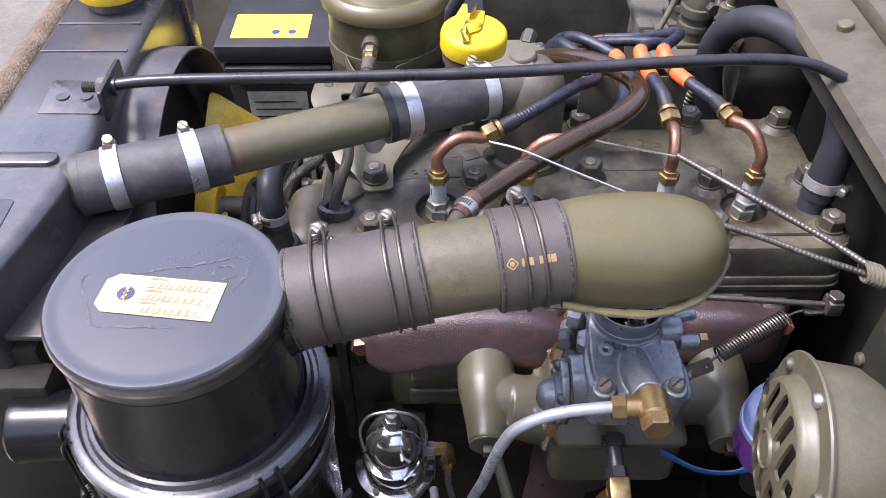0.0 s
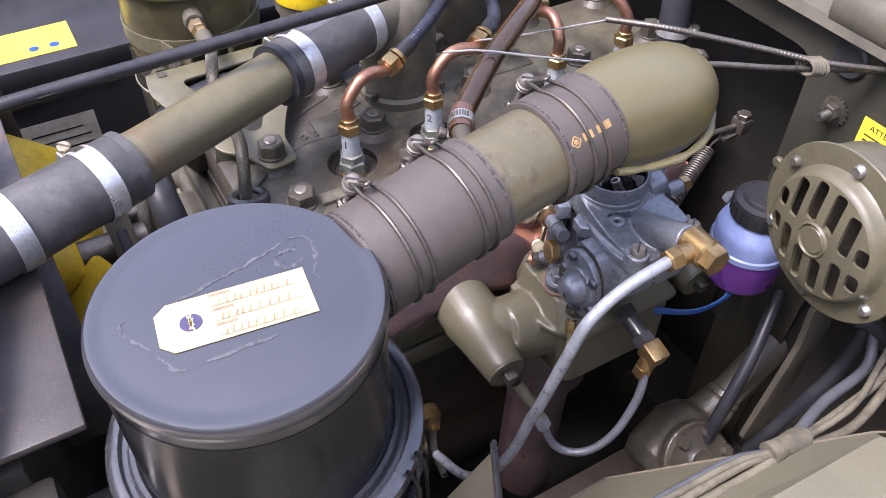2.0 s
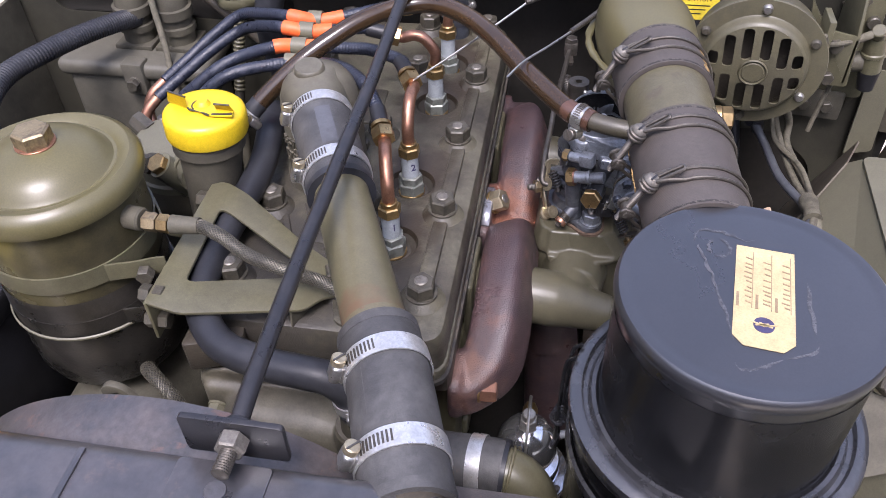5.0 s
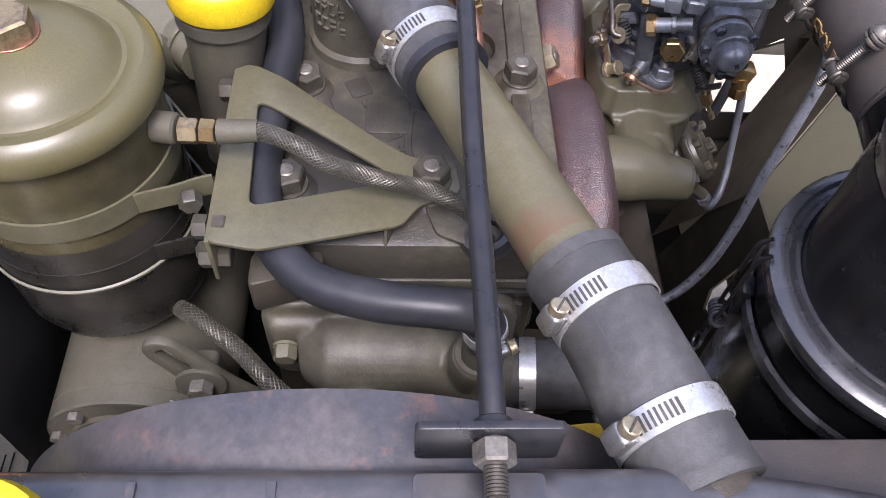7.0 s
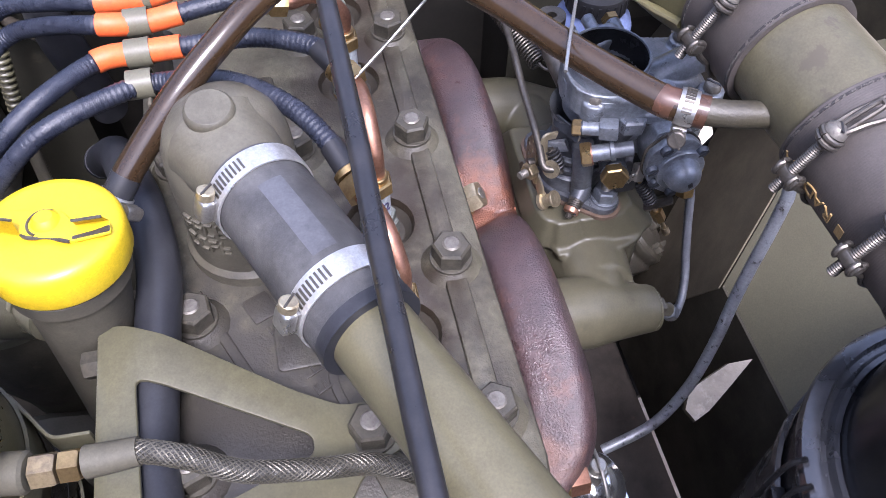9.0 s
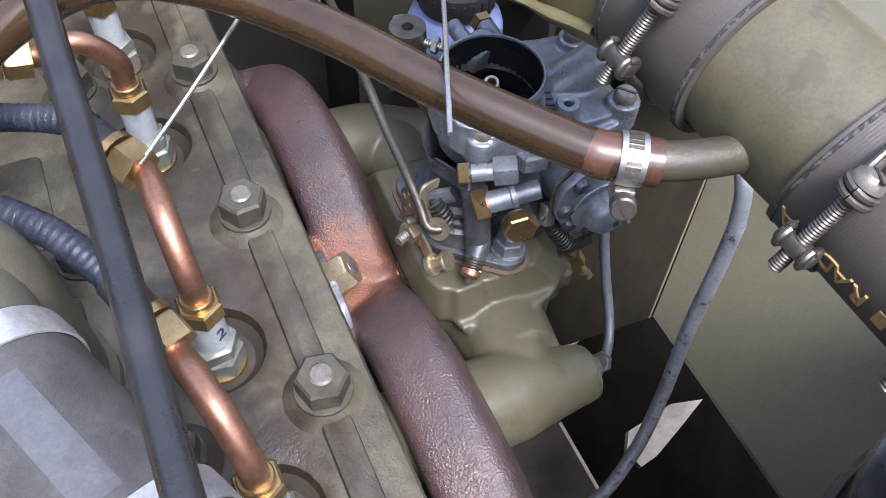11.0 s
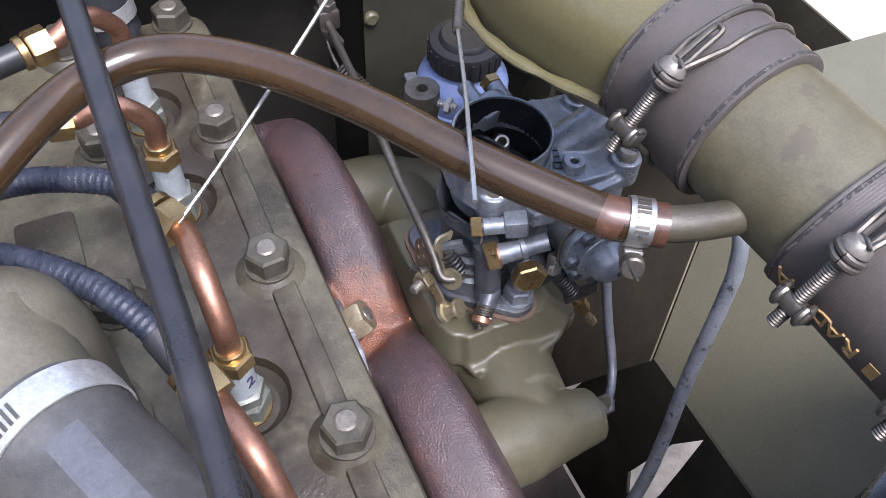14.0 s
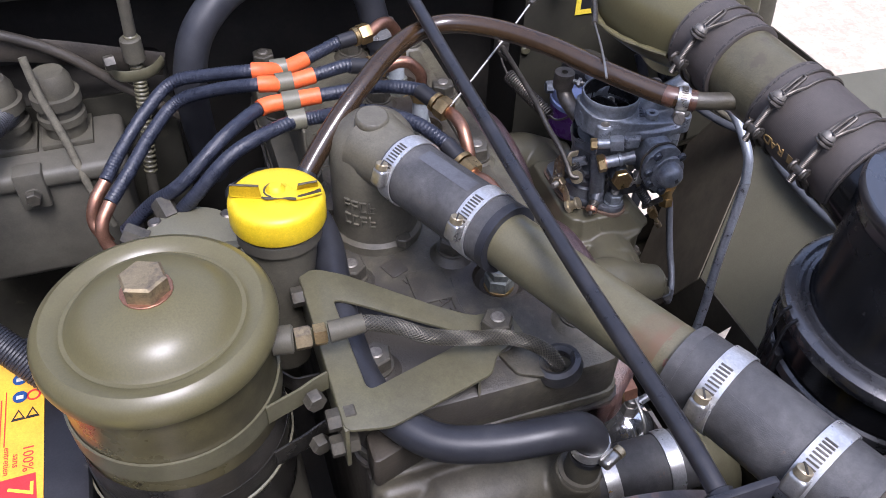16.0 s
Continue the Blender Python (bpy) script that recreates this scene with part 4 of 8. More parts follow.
def wire_clamp(at, way, r, side, gap=0.0045):
    """A double-wire hose clamp: looped wire ends and a long screw that draws them together."""
    m = aligned(at, way, side)
    c = thing("wire_clamp", at, "dull steel double-wire hose clamp with a long screw", "clamp", "wire clamps")
    h = r + 0.0058  # the screw's height over the hose
    for q in (-1, 1):
        circle = [m @ Vector((math.cos(radians(a)) * (r + 0.0009), math.sin(radians(a)) * (r + 0.0009), q * gap)) for a in range(44, 322, 9)]
        start = [m @ Vector((h, 0.0085, q * 0.0035)), m @ Vector((h - 0.0010, 0.0135, q * 0.0030)), m @ Vector((r * 0.97, 0.0190, q * gap * 0.85))]
        finish = [m @ Vector((r * 0.93, -0.0215, q * gap)), m @ Vector((h - 0.0020, -0.0180, q * 0.0052))]
        part("wire", sweep(start + circle + finish, 0.00125, 8, smooth=False), dull_steel, c)
        curl = [m @ Vector((h + 0.0040 * math.cos(radians(a)), -0.0165 - 0.0036 * math.sin(radians(a)), q * (0.0046 + 0.0000022 * a))) for a in range(-60, 330, 26)]
        part("wire_curl", sweep(curl, 0.00135, 8, smooth=False), dull_steel, c)
    for y in (0.0062, 0.0090):
        ring = [m @ Vector((h + 0.0050 * math.cos(radians(a)), y + 0.0005 * math.sin(radians(a)), 0.0050 * math.sin(radians(a)))) for a in range(0, 361, 24)]
        part("wire_loop", sweep(ring, 0.00135, 8, smooth=False), dull_steel, c)
    hairpin = [m @ Vector(v) for v in ((h - 0.001, 0.011, -0.0018), (r * 0.995, 0.0200, -0.0018), (r * 0.86, 0.0275, -0.0016), (r * 0.845, 0.0285, 0.0), (r * 0.86, 0.0275, 0.0016), (r * 0.995, 0.0200, 0.0018), (h - 0.001, 0.011, 0.0018))]
    part("hairpin", sweep(hairpin, 0.00115, 8, 5), dull_steel, c)
    part("cross_bar", moved(box((-0.0030, -0.0028, -0.0070), (0.0030, 0.0028, 0.0070), 0.0012), m @ Matrix.Translation((h, -0.0165, 0))), dull_steel, c)
    part("screw", thread(0.0026, 0.037, m @ Matrix.Translation((h, 0.0105, 0)) @ pose(0, 0, 0, 90, 0, 0), 0.0011), dull_steel, c, "threaded steel screw")
    head = part("screw_head", lathe([(0, 0.0042), (0.0032, 0.0038), (0.0048, 0.0022), (0.0052, 0), (0, 0)], 20, m @ Matrix.Translation((h, 0.0105, 0)) @ pose(0, 0, 0, -90, 0, 0)), stud_steel, c, "slotted round screw head")
    part("slot", moved(box((-0.0046, -0.0006, 0.0034), (0.0046, 0.0006, 0.0043)), m @ Matrix.Translation((h, 0.0105, 0)) @ pose(0, 0, 0, -90, 0, 0) @ pose(0, 0, 0, 0, 0, 50)), plastic_black, head)
    return c


# ---- coolant pipe from radiator to thermostat ----
AX = [(-0.205, 0.389, 0.925), (-0.171, 0.401, 0.925), (-0.115, 0.421, 0.925), (0.054, 0.495, 0.922), (0.122, 0.525, 0.921)]


def on_axis(x):
    for a, b in zip(AX, AX[1:]):
        if x <= b[0] or b is AX[-1]:
            return Vector(a).lerp(Vector(b), (x - a[0]) / (b[0] - a[0]))


def hose_end(x, r):
    """A hose's cut end: a slightly swollen rim."""
    return sweep([on_axis(x - 0.003), on_axis(x + 0.003)], r, 28, 2)


pipe = thing("coolant_pipe", tuple(on_axis(-0.03)), "olive painted steel coolant pipe, rust showing at its end", "pipe")
part("tube", sweep([on_axis(x) for x in (-0.115, -0.06, 0.0, 0.055)], 0.0195, 32, 6), olive_pipe, pipe)
frayed_patch(olive_pipe, (-0.062, -0.026, 0.0), (0.022, 0.045, 0.045), (0.118, 0.074, 0.043))
part("chipped_ring", sweep([on_axis(-0.0955), on_axis(-0.083)], 0.01962, 32, 4, caps=False), chipped, pipe, "rust-red chips in the paint at the pipe end")

hose_a = thing("radiator_hose", tuple(on_axis(-0.14)), "grey rubber radiator hose at the radiator", "hose", "radiator hoses")
part("rubber", sweep([on_axis(x) for x in (-0.196, -0.16, -0.12, -0.094)], 0.0243, 36, 5), rubber, hose_a)
part("rim", hose_end(-0.094, 0.0246), rubber, hose_a)
part("rim", hose_end(-0.196, 0.0246), rubber, hose_a)
hose_b = thing("radiator_hose", tuple(on_axis(0.08)), "grey rubber radiator hose at the thermostat housing", "hose", "radiator hoses")
part("rubber", sweep([on_axis(x) for x in (0.036, 0.06, 0.1, 0.130)], 0.0243, 36, 5), rubber, hose_b)
part("rim", hose_end(0.036, 0.0247), hose_black, hose_b, "frayed dark hose end")
for hose, x0, x1, dz in ((hose_a, -0.160, -0.126, 0.0), (hose_b, 0.066, 0.110, 0.004)):
    for ang in (38, -62):
        out = Vector((0, math.sin(radians(ang)), math.cos(radians(ang)))) * 0.0242
        part("mould_seam", sweep([on_axis(x0) + out, on_axis((x0 + x1) / 2) + out, on_axis(x1) + out], 0.0006, 6, 4), rubber, hose)
d = (on_axis(0.11) - on_axis(0.06)).normalized()
patch = bmesh.new()
m = aligned(on_axis(0.086), d, on_axis(0.086) + Vector((0, 0, 1)))
grid = [[patch.verts.new(m @ Vector((0.02452 * math.cos(radians(a)), 0.02452 * math.sin(radians(a)), z))) for a in range(-14, 16, 4)] for z in (-0.024, -0.01, 0.01, 0.024)]
for a, b in zip(grid, grid[1:]):
    for k in range(len(a) - 1):
        patch.faces.new((a[k], a[k + 1], b[k + 1], b[k]))
part("patch", patch, rubber_smooth, hose_b, "smoother worn panel")
for x, s in ((-0.171, (-0.181, 0.427, 0.937)), (-0.115, (-0.125, 0.447, 0.934)), (0.054, (0.043, 0.519, 0.931)), (0.122, (0.111, 0.549, 0.930))):
    c = on_axis(x)
    worm_clamp(tuple(c), on_axis(x + 0.01) - c, 0.0247, s)

thermo = thing("thermostat_housing", (0.165, 0.54, HZ), "olive painted cast thermostat housing on the head", "housing")
shell = part("body", lathe([(0, 0), (0.037, 0), (0.037, 0.008), (0.034, 0.011), (0.034, 0.07), (0.033, 0.082), (0.0295, 0.092), (0.0235, 0.1005), (0.0150, 0.1060), (0.007, 0.1085), (0, 0.109)], 44, Matrix.Translation((0.165, 0.540, HZ))), grimy_olive, thermo)
part("knob", lathe([(0, 0.0038), (0.0108, 0.0036), (0.0120, 0.0026), (0.0126, 0.0), (0.0132, -0.010), (0, -0.010)], 30, toward((0.157, 0.5425, 0.9460), (-0.10, -0.02, 1))), grimy_olive, shell)
part("outlet", sweep([on_axis(0.115), on_axis(0.16)], lambda s: 0.0225 + 0.006 * s * s, 30, 6), grimy_olive, thermo)
for a in (60, 200, 320):
    part("bolt", hexagon(0.012, 0.007, Matrix.Translation((0.165 + 0.0365 * math.cos(radians(a)), 0.54 + 0.0365 * math.sin(radians(a)), HZ + 0.0085))), nut_paint, thermo)
rng = random.Random(5)
for k in range(8):
    a = radians(128 + 11 * (k % 4))
    z = HZ + 0.048 - 0.014 * (k // 4)
    bars = box((0, -0.0028, -0.0050), (0.0024, -0.0014, 0.0050), 0.0004)
    for zz in rng.sample((-0.0043, 0.0, 0.0043), 2):
        bars = join(bars, box((0, -0.0024, zz - 0.0007), (0.0024, 0.0024, zz + 0.0007), 0.0004))
    part("cast_mark", moved(bars, Matrix.Translation((0.165 + 0.0333 * math.cos(a), 0.54 + 0.0333 * math.sin(a), z)) @ pose(0, 0, 0, 0, 0, math.degrees(a))), grimy_olive, shell)

# ---- bonnet stay rod ----
rod = thing("stay_rod", (0.1, 0.478, 0.96), "long black painted steel stay rod across the engine", "rod")
part("bar", sweep([(-0.19, 0.477, 0.9595), (-0.15, 0.4775, 0.9640), (-0.05, 0.479, 0.9652), (0.0, 0.479, 0.9660), (0.05, 0.479, 0.9672), (0.10, 0.4782, 0.9690), (0.15, 0.4782, 0.9712), (0.22, 0.4785, 0.9755), (0.30, 0.4785, 0.9805), (0.355, 0.477, 0.9815), (0.385, 0.476, 0.977), (0.412, 0.475, 0.966)], 0.0049, 14, 5), black_paint, rod)
part("end_collar", disc(0.0075, 0.004, 18, toward((-0.186, 0.477, 0.9587), (1, 0, 0))), black_paint, rod)
part("end_nut", hexagon(0.0135, 0.008, toward((-0.1905, 0.477, 0.9584), (-1, 0, 0))), stud_steel, rod)
part("end_thread", thread(0.0045, 0.016, toward((-0.195, 0.477, 0.9583), (-1, 0, 0))), dull_steel, rod)
br = thing("rod_bracket", (-0.188, 0.475, TZ), "black steel angle bracket on the radiator tank", "bracket")
part("upright", prism(rounded([(0.452, TZ - 0.004), (0.505, TZ - 0.004), (0.505, 0.969), (0.452, 0.969)], 0.003), 0.0035, M_YZ(-0.1895), 0.0006), black_paint, br)

# ---- breather hose ----
burnt_hose = mat("burnt_brown_hose", (0.058, 0.029, 0.017), (0.085, 0.040, 0.025), 0.28, scale=50, bump=0.03, coat=0.3, speck=((0.17, 0.08, 0.052), 0.58, 0.72, 110))
vent = thing("breather_hose", (0.2, 0.46, 0.96), "glossy brown plastic breather hose arching over the engine", "hose")
VP = [(0.0955, 0.3165, 0.9577), (0.105, 0.3315, 0.9582), (0.121, 0.346, 0.9595), (0.150, 0.370, 0.963), (0.184, 0.394, 0.9665), (0.222, 0.424, 0.9655), (0.243, 0.455, 0.9635), (0.240, 0.485, 0.9605), (0.220, 0.514, 0.9565), (0.202, 0.536, 0.948), (0.187, 0.556, 0.937), (0.174, 0.574, 0.9235), (0.160, 0.592, 0.908), (0.146, 0.608, 0.892)]
part("tube", sweep(VP, 0.0077, 18, 6), hose_brown, vent)
part("end_sleeve", sweep([VP[0], VP[1], (0.1085, 0.3350, 0.9585)], lambda s: 0.0080 - 0.0002 * s, 18, 5), burnt_hose, vent, "burnt coppery end of the hose")
part("end_sleeve", sweep([VP[-2], VP[-1]], 0.0079, 18, 4), hose_black, vent, "dull rubber end of the hose")
worm_clamp((0.1005, 0.3245, 0.958), Vector(VP[1]) - Vector(VP[0]), 0.0079, (0.093, 0.330, 0.935), 0.0085, "small dull worm-drive clamp on the breather hose", steel, 95, dull_steel)
worm_clamp((0.152, 0.601, 0.899), Vector(VP[-1]) - Vector(VP[-2]), 0.0079, (0.140, 0.580, 0.905), 0.009, "small bright worm-drive clamp on the breather hose")

# ---- air intake: cleaner, hoses, pipe and horn over the carburettor ----
IA = [(-0.035, 0.244, 0.948), (0.005, 0.2505, 0.954), (0.075, 0.2605, 0.9635), (0.119, 0.267, 0.9665), (0.158, 0.2725, 0.9695)]


def on_intake(x):
    for a, b in zip(IA, IA[1:]):
        if x <= b[0] or b is IA[-1]:
            return Vector(a).lerp(Vector(b), (x - a[0]) / (b[0] - a[0]))


IDIR = (Vector(IA[3]) - Vector(IA[1])).normalized()
AC = Vector((-0.0785, 0.2305, 0.0))
cleaner = thing("air_cleaner", (AC.x, AC.y, 0.62), "black enamelled round oil-bath air cleaner with scuffed lid", "air cleaner")
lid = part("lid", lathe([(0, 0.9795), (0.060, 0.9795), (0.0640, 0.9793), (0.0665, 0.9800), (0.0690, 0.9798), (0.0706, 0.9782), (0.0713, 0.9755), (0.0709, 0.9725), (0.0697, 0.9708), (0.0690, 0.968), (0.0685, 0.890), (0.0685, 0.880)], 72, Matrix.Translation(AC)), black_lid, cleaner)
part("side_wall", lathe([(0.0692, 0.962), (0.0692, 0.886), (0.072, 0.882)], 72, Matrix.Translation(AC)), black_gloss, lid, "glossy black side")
part("flange", lathe([(0.067, 0.878), (0.071, 0.8845), (0.0735, 0.8845), (0.0755, 0.881), (0.078, 0.881), (0.0795, 0.8845), (0.083, 0.8845), (0.0865, 0.882), (0.0872, 0.878), (0.0865, 0.872), (0.083, 0.868), (0.078, 0.868)], 72, Matrix.Translation(AC)), black_flange, cleaner)
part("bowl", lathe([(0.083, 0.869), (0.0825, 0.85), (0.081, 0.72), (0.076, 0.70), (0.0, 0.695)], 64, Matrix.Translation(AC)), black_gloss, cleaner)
part("clamp_ring", lathe([(0.0836, 0.846), (0.0856, 0.844), (0.0856, 0.836), (0.0836, 0.834)], 64, Matrix.Translation(AC)), black_flange, cleaner)
part("neck", sweep([(AC.x + 0.045, 0.2425, 0.938), (-0.02, 0.2465, 0.945), (0.003, 0.2502, 0.9525), (0.02, 0.2527, 0.956)], lambda s: 0.0325 - 0.003 * s, 32, 6), black_gloss, cleaner)
part("side_pipe", lathe([(0.0215, 0.0), (0.0215, 0.001), (0.0252, 0.0), (0.0262, 0.002), (0.0252, 0.006), (0.0245, 0.09), (0, 0.09)], 36, toward((-0.2150, 0.2300, 0.838), (1, 0.0, 0.06))), black_gloss, cleaner, "black side pipe")
# the pipe is closed by a near-black disc that imitates its shaded inside
part("pipe_mouth", disc(0.0214, 0.002, 30, toward((-0.2135, 0.2300, 0.8382), (-1, 0, -0.06))), dark_steel, cleaner, "dark disc standing for the shade inside the side pipe")
for a in (205, 310, 73):
    c, s = math.cos(radians(a)), math.sin(radians(a))
    at = lambda r, side, z: AC + Vector((r * c - side * s, r * s + side * c, z))
    latch = part("latch", moved(box((-0.005, -0.007, -0.012), (0.002, 0.007, 0.012), 0.0012), Matrix.Translation(at(0.0875, 0, 0.838)) @ pose(0, 0, 0, 0, 0, a)), black_gloss, cleaner, "black spring latch")
    for side in (-0.006, 0.006):
        part("latch_wire", sweep([at(0.086, side, 0.886), at(0.0915, side, 0.876), at(0.0925, side, 0.84), at(0.0935, side * 0.7, 0.80), at(0.093, side * 0.3, 0.775)], 0.0014, 8, 5), black_gloss, latch)
    part("latch_coil", helix(at(0.0925, -0.008, 0.812), at(0.0925, 0.008, 0.818), 0.0048, 5, 0.0012), black_paint, latch)
    part("latch_loop", sweep(ring_pts(at(0.0945, 0.001, 0.781), (c, s, 0.3), 0.0055, 0, 340, 18), 0.0013, 8, smooth=False), black_paint, latch)

# paper tag and scratches on the lid
tag = thing("paper_tag", (-0.07, 0.221, 0.9798), "cream paper service tag with a round mark and handwriting lines", "label")
ua = (Vector((-0.0455, 0.221, 0)) - Vector((-0.101, 0.228, 0))).normalized()
M_TAG = Matrix(((ua.x, -ua.y, 0, -0.0455), (ua.y, ua.x, 0, 0.221), (0, 0, 1, 0.9798), (0, 0, 0, 1)))
part("sheet", prism([(0, -0.0150), (0, 0.0150), (-0.066, 0.0150), (-0.072, 0.0095), (-0.072, -0.0095), (-0.066, -0.0150)], 0.0003, M_TAG), paper, tag)
mark = part("round_mark", prism([(-0.0565 + 0.0052 * math.cos(k * math.pi / 16), 0.0052 * math.sin(k * math.pi / 16)) for k in range(32)], 0.0003, Matrix.Translation((0, 0, 0.0003)) @ M_TAG), ink_blue, tag, "round blue printed mark")
for k, s in enumerate((-1, 1, -1, 1)):
    zig = prism([(-0.00045, -0.0034), (0.00045, -0.0034), (0.00045, 0.0034), (-0.00045, 0.0034)], 0.0003, Matrix.Translation((0, 0, 0.0006)) @ M_TAG @ Matrix.Translation((-0.0565, 0.0027 - 0.0018 * k, 0)) @ pose(0, 0, 0, 0, 0, 17 * s))
    part("stroke", zig, paper, mark)
rng = random.Random(3)
for row in range(3):
    y0 = 0.0095 - 0.0095 * row
    part("ruled_line", prism([(-0.046, y0 - 0.0036), (-0.004, y0 - 0.0036), (-0.004, y0 - 0.0032), (-0.046, y0 - 0.0032)], 0.0002, Matrix.Translation((0, 0, 0.0003)) @ M_TAG), ink, tag)
    part("printed_word", prism([(-0.046, y0 + 0.0030), (-0.036, y0 + 0.0030), (-0.036, y0 + 0.0044), (-0.046, y0 + 0.0044)], 0.0002, Matrix.Translation((0, 0, 0.0003)) @ M_TAG), ink, tag)
    x = -0.043
    while x < -0.010:
        h = rng.uniform(0.0025, 0.0042)
        part("pen_bar", prism([(x, y0 - 0.003), (x + 0.0009, y0 - 0.003), (x + 0.0018, y0 - 0.003 + h), (x + 0.0009, y0 - 0.003 + h)], 0.0002, Matrix.Translation((0, 0, 0.0003)) @ M_TAG), ink, tag)
        x += rng.uniform(0.0026, 0.0048)
rng = random.Random(8)
sc = thing("scuff_marks", (-0.08, 0.23, 0.9797), "pale dried glue outline on the black lid", "scuff")
outer = [(-0.069, 0.2031), (-0.102, 0.2032), (-0.115, 0.2055), (-0.1214, 0.2205), (-0.1275, 0.2312), (-0.1311, 0.2392), (-0.1265, 0.2436), (-0.1074, 0.2442), (-0.0875, 0.2474), (-0.0662, 0.2512), (-0.0506, 0.2554), (-0.0398, 0.2582), (-0.0335, 0.2525), (-0.0341, 0.2412), (-0.0401, 0.2298), (-0.0353, 0.2189)]
blot = [(-0.0469 + 0.007 * math.cos(t), 0.2453 + 0.0055 * math.sin(t)) for t in [k * math.pi / 5 for k in range(11)]]
for line_, share in ((outer, 0.85), (blot, 0.9)):
    pts = smooth_path([(x, y, 0.9797) for x, y in line_], 9)
    for i in range(0, len(pts) - 8, 4):
        if rng.random() < share:
            seg = [p + Vector((rng.uniform(-1, 1) * 0.0008, rng.uniform(-1, 1) * 0.0008, 0)) for p in pts[i : i + 8 : 2]]
            w = rng.choice((0.00025, 0.0004, 0.0006, 0.0009))
            part("scuff", sweep(seg, lambda t, w=w: w * (0.25 + math.sin(math.pi * min(max(t, 0.03), 0.97))), 6, 5, squash=(0.00003 / w, 1.0)), scratch, sc)

hose1 = thing("intake_hose", tuple(on_intake(0.04)), "brown-grey ribbed rubber intake hose at the air cleaner", "hose", "intake hoses")


stitch = mat("dark_stitching", (0.022, 0.02, 0.019), (0.09, 0.08, 0.07), 0.8, scale=420, mix=(0.5, 0.55), bump=0.8)


def ribbed_hose(parent, x0, x1, r):
    n = int((x1 - x0) / 0.0011)
    a, b = on_intake(x0), on_intake(x1)
    prof = [(r * 0.9, 0), (r - 0.0006, 0)]
    L = (b - a).length
    for k in range(n):
        prof += [(r, L * (k + 0.25) / n), (r, L * (k + 0.75) / n), (r - 0.00006, L * (k + 0.98) / n)]
    prof += [(r - 0.0006, L), (r * 0.9, L)]
    part("rubber", lathe(prof, 56, toward(a, b - a)), rubber_band, parent, angle=50)
    for z in (0.0022, L - 0.0022):
        part("stitched_edge", lathe([(r - 0.0002, z - 0.0009), (r + 0.00035, z - 0.0005), (r + 0.00035, z + 0.0005), (r - 0.0002, z + 0.0009)], 56, toward(a, b - a)), stitch, parent, "dark stitched hose edge")


ribbed_hose(hose1, -0.010, 0.073, 0.0325)
mid = thing("intake_pipe", tuple(on_intake(0.1)), "olive painted steel intake pipe with chipped paint", "pipe")
part("tube", sweep([on_intake(0.05), on_intake(0.07), on_intake(0.1), on_intake(0.135)], 0.0297, 40, 4), flaked_olive, mid)
stub_olive = mat("dull_flaking_olive", (0.052, 0.046, 0.030), (0.040, 0.035, 0.024), 0.45, scale=40, bump=0.2, relief=0.6, speck=((0.085, 0.06, 0.035), 0.6, 0.7, 90))
part("breather_stub", sweep([Vector((0.088, 0.285, 0.957)), Vector((0.094, 0.312, 0.958)), Vector((0.105, 0.331, 0.9582))], 0.0066, 18, 5), stub_olive, mid)
hose2 = thing("intake_hose", tuple(on_intake(0.14)), "brown-grey ribbed rubber intake hose with gold print", "hose", "intake hoses")
ribbed_hose(hose2, 0.116, 0.161, 0.0332)
AHC1, AHC2, CLB = (0.134, 0.307, 0.985), (0.049, 0.296, 0.977), (0.007, 0.287, 0.972)
wire_clamp(tuple(on_intake(0.0125)), IDIR, 0.0325, CLB)
wire_clamp(tuple(on_intake(0.0565)), IDIR, 0.0325, AHC2)
wire_clamp(tuple(on_intake(0.1385)), IDIR, 0.0332, AHC1, 0.0055)


def on_hose(x, ang, r):
    """A pose on the skin of the intake hoses; ang is measured from the top toward the engine. Its x axis runs along the hose."""
    c = on_intake(x)
    out = Vector((0, math.sin(radians(ang)), math.cos(radians(ang))))
    out = (out - IDIR * out.dot(IDIR)).normalized()
    y = out.cross(IDIR)
    p = c + out * r
    return Matrix(((IDIR.x, y.x, out.x, p.x), (IDIR.y, y.y, out.y, p.y), (IDIR.z, y.z, out.z, p.z), (0, 0, 0, 1)))


diamond = [(0.0042 * math.cos(k * math.pi / 2), 0.0042 * math.sin(k * math.pi / 2)) for k in range(4)]
part("gold_mark", prism(rounded(diamond, 0.0015), 0.0003, on_hose(0.1245, -50, 0.0332), holes=[[(0.72 * x, 0.72 * y) for x, y in rounded(diamond, 0.0015)]]), gold_ink, hose2)
part("gold_mark", disc(0.0016, 0.0003, 12, on_hose(0.1245, -50, 0.0332)), gold_ink, hose2)
for x, w in ((0.1310, 0.0008), (0.1335, 0.0016), (0.1362, 0.0010), (0.1425, 0.0018), (0.1462, 0.0010), (0.1492, 0.0016)):
    part("gold_bar", moved(box((-w, -0.0024, 0), (w, 0.0024, 0.0003)), on_hose(x, -50, 0.0332)), gold_ink, hose2)
for ch, x in (("R", 0.0365), ("A", 0.0435), ("D", 0.0500), ("A", 0.0660)):
    part("gold_letter", letters(ch, 0.0105, on_hose(x, 101, 0.0325), 0.0005), gold_ink, hose1)
part("gold_mark", moved(box((-0.0022, -0.0036, 0), (0.0022, 0.0036, 0.0003)), on_hose(0.0275, 101, 0.0325)), gold_ink, hose1)

horn_dome = thing("air_horn", (0.21, 0.278, 0.93), "glossy olive painted rounded air horn above the carburettor", "air horn")


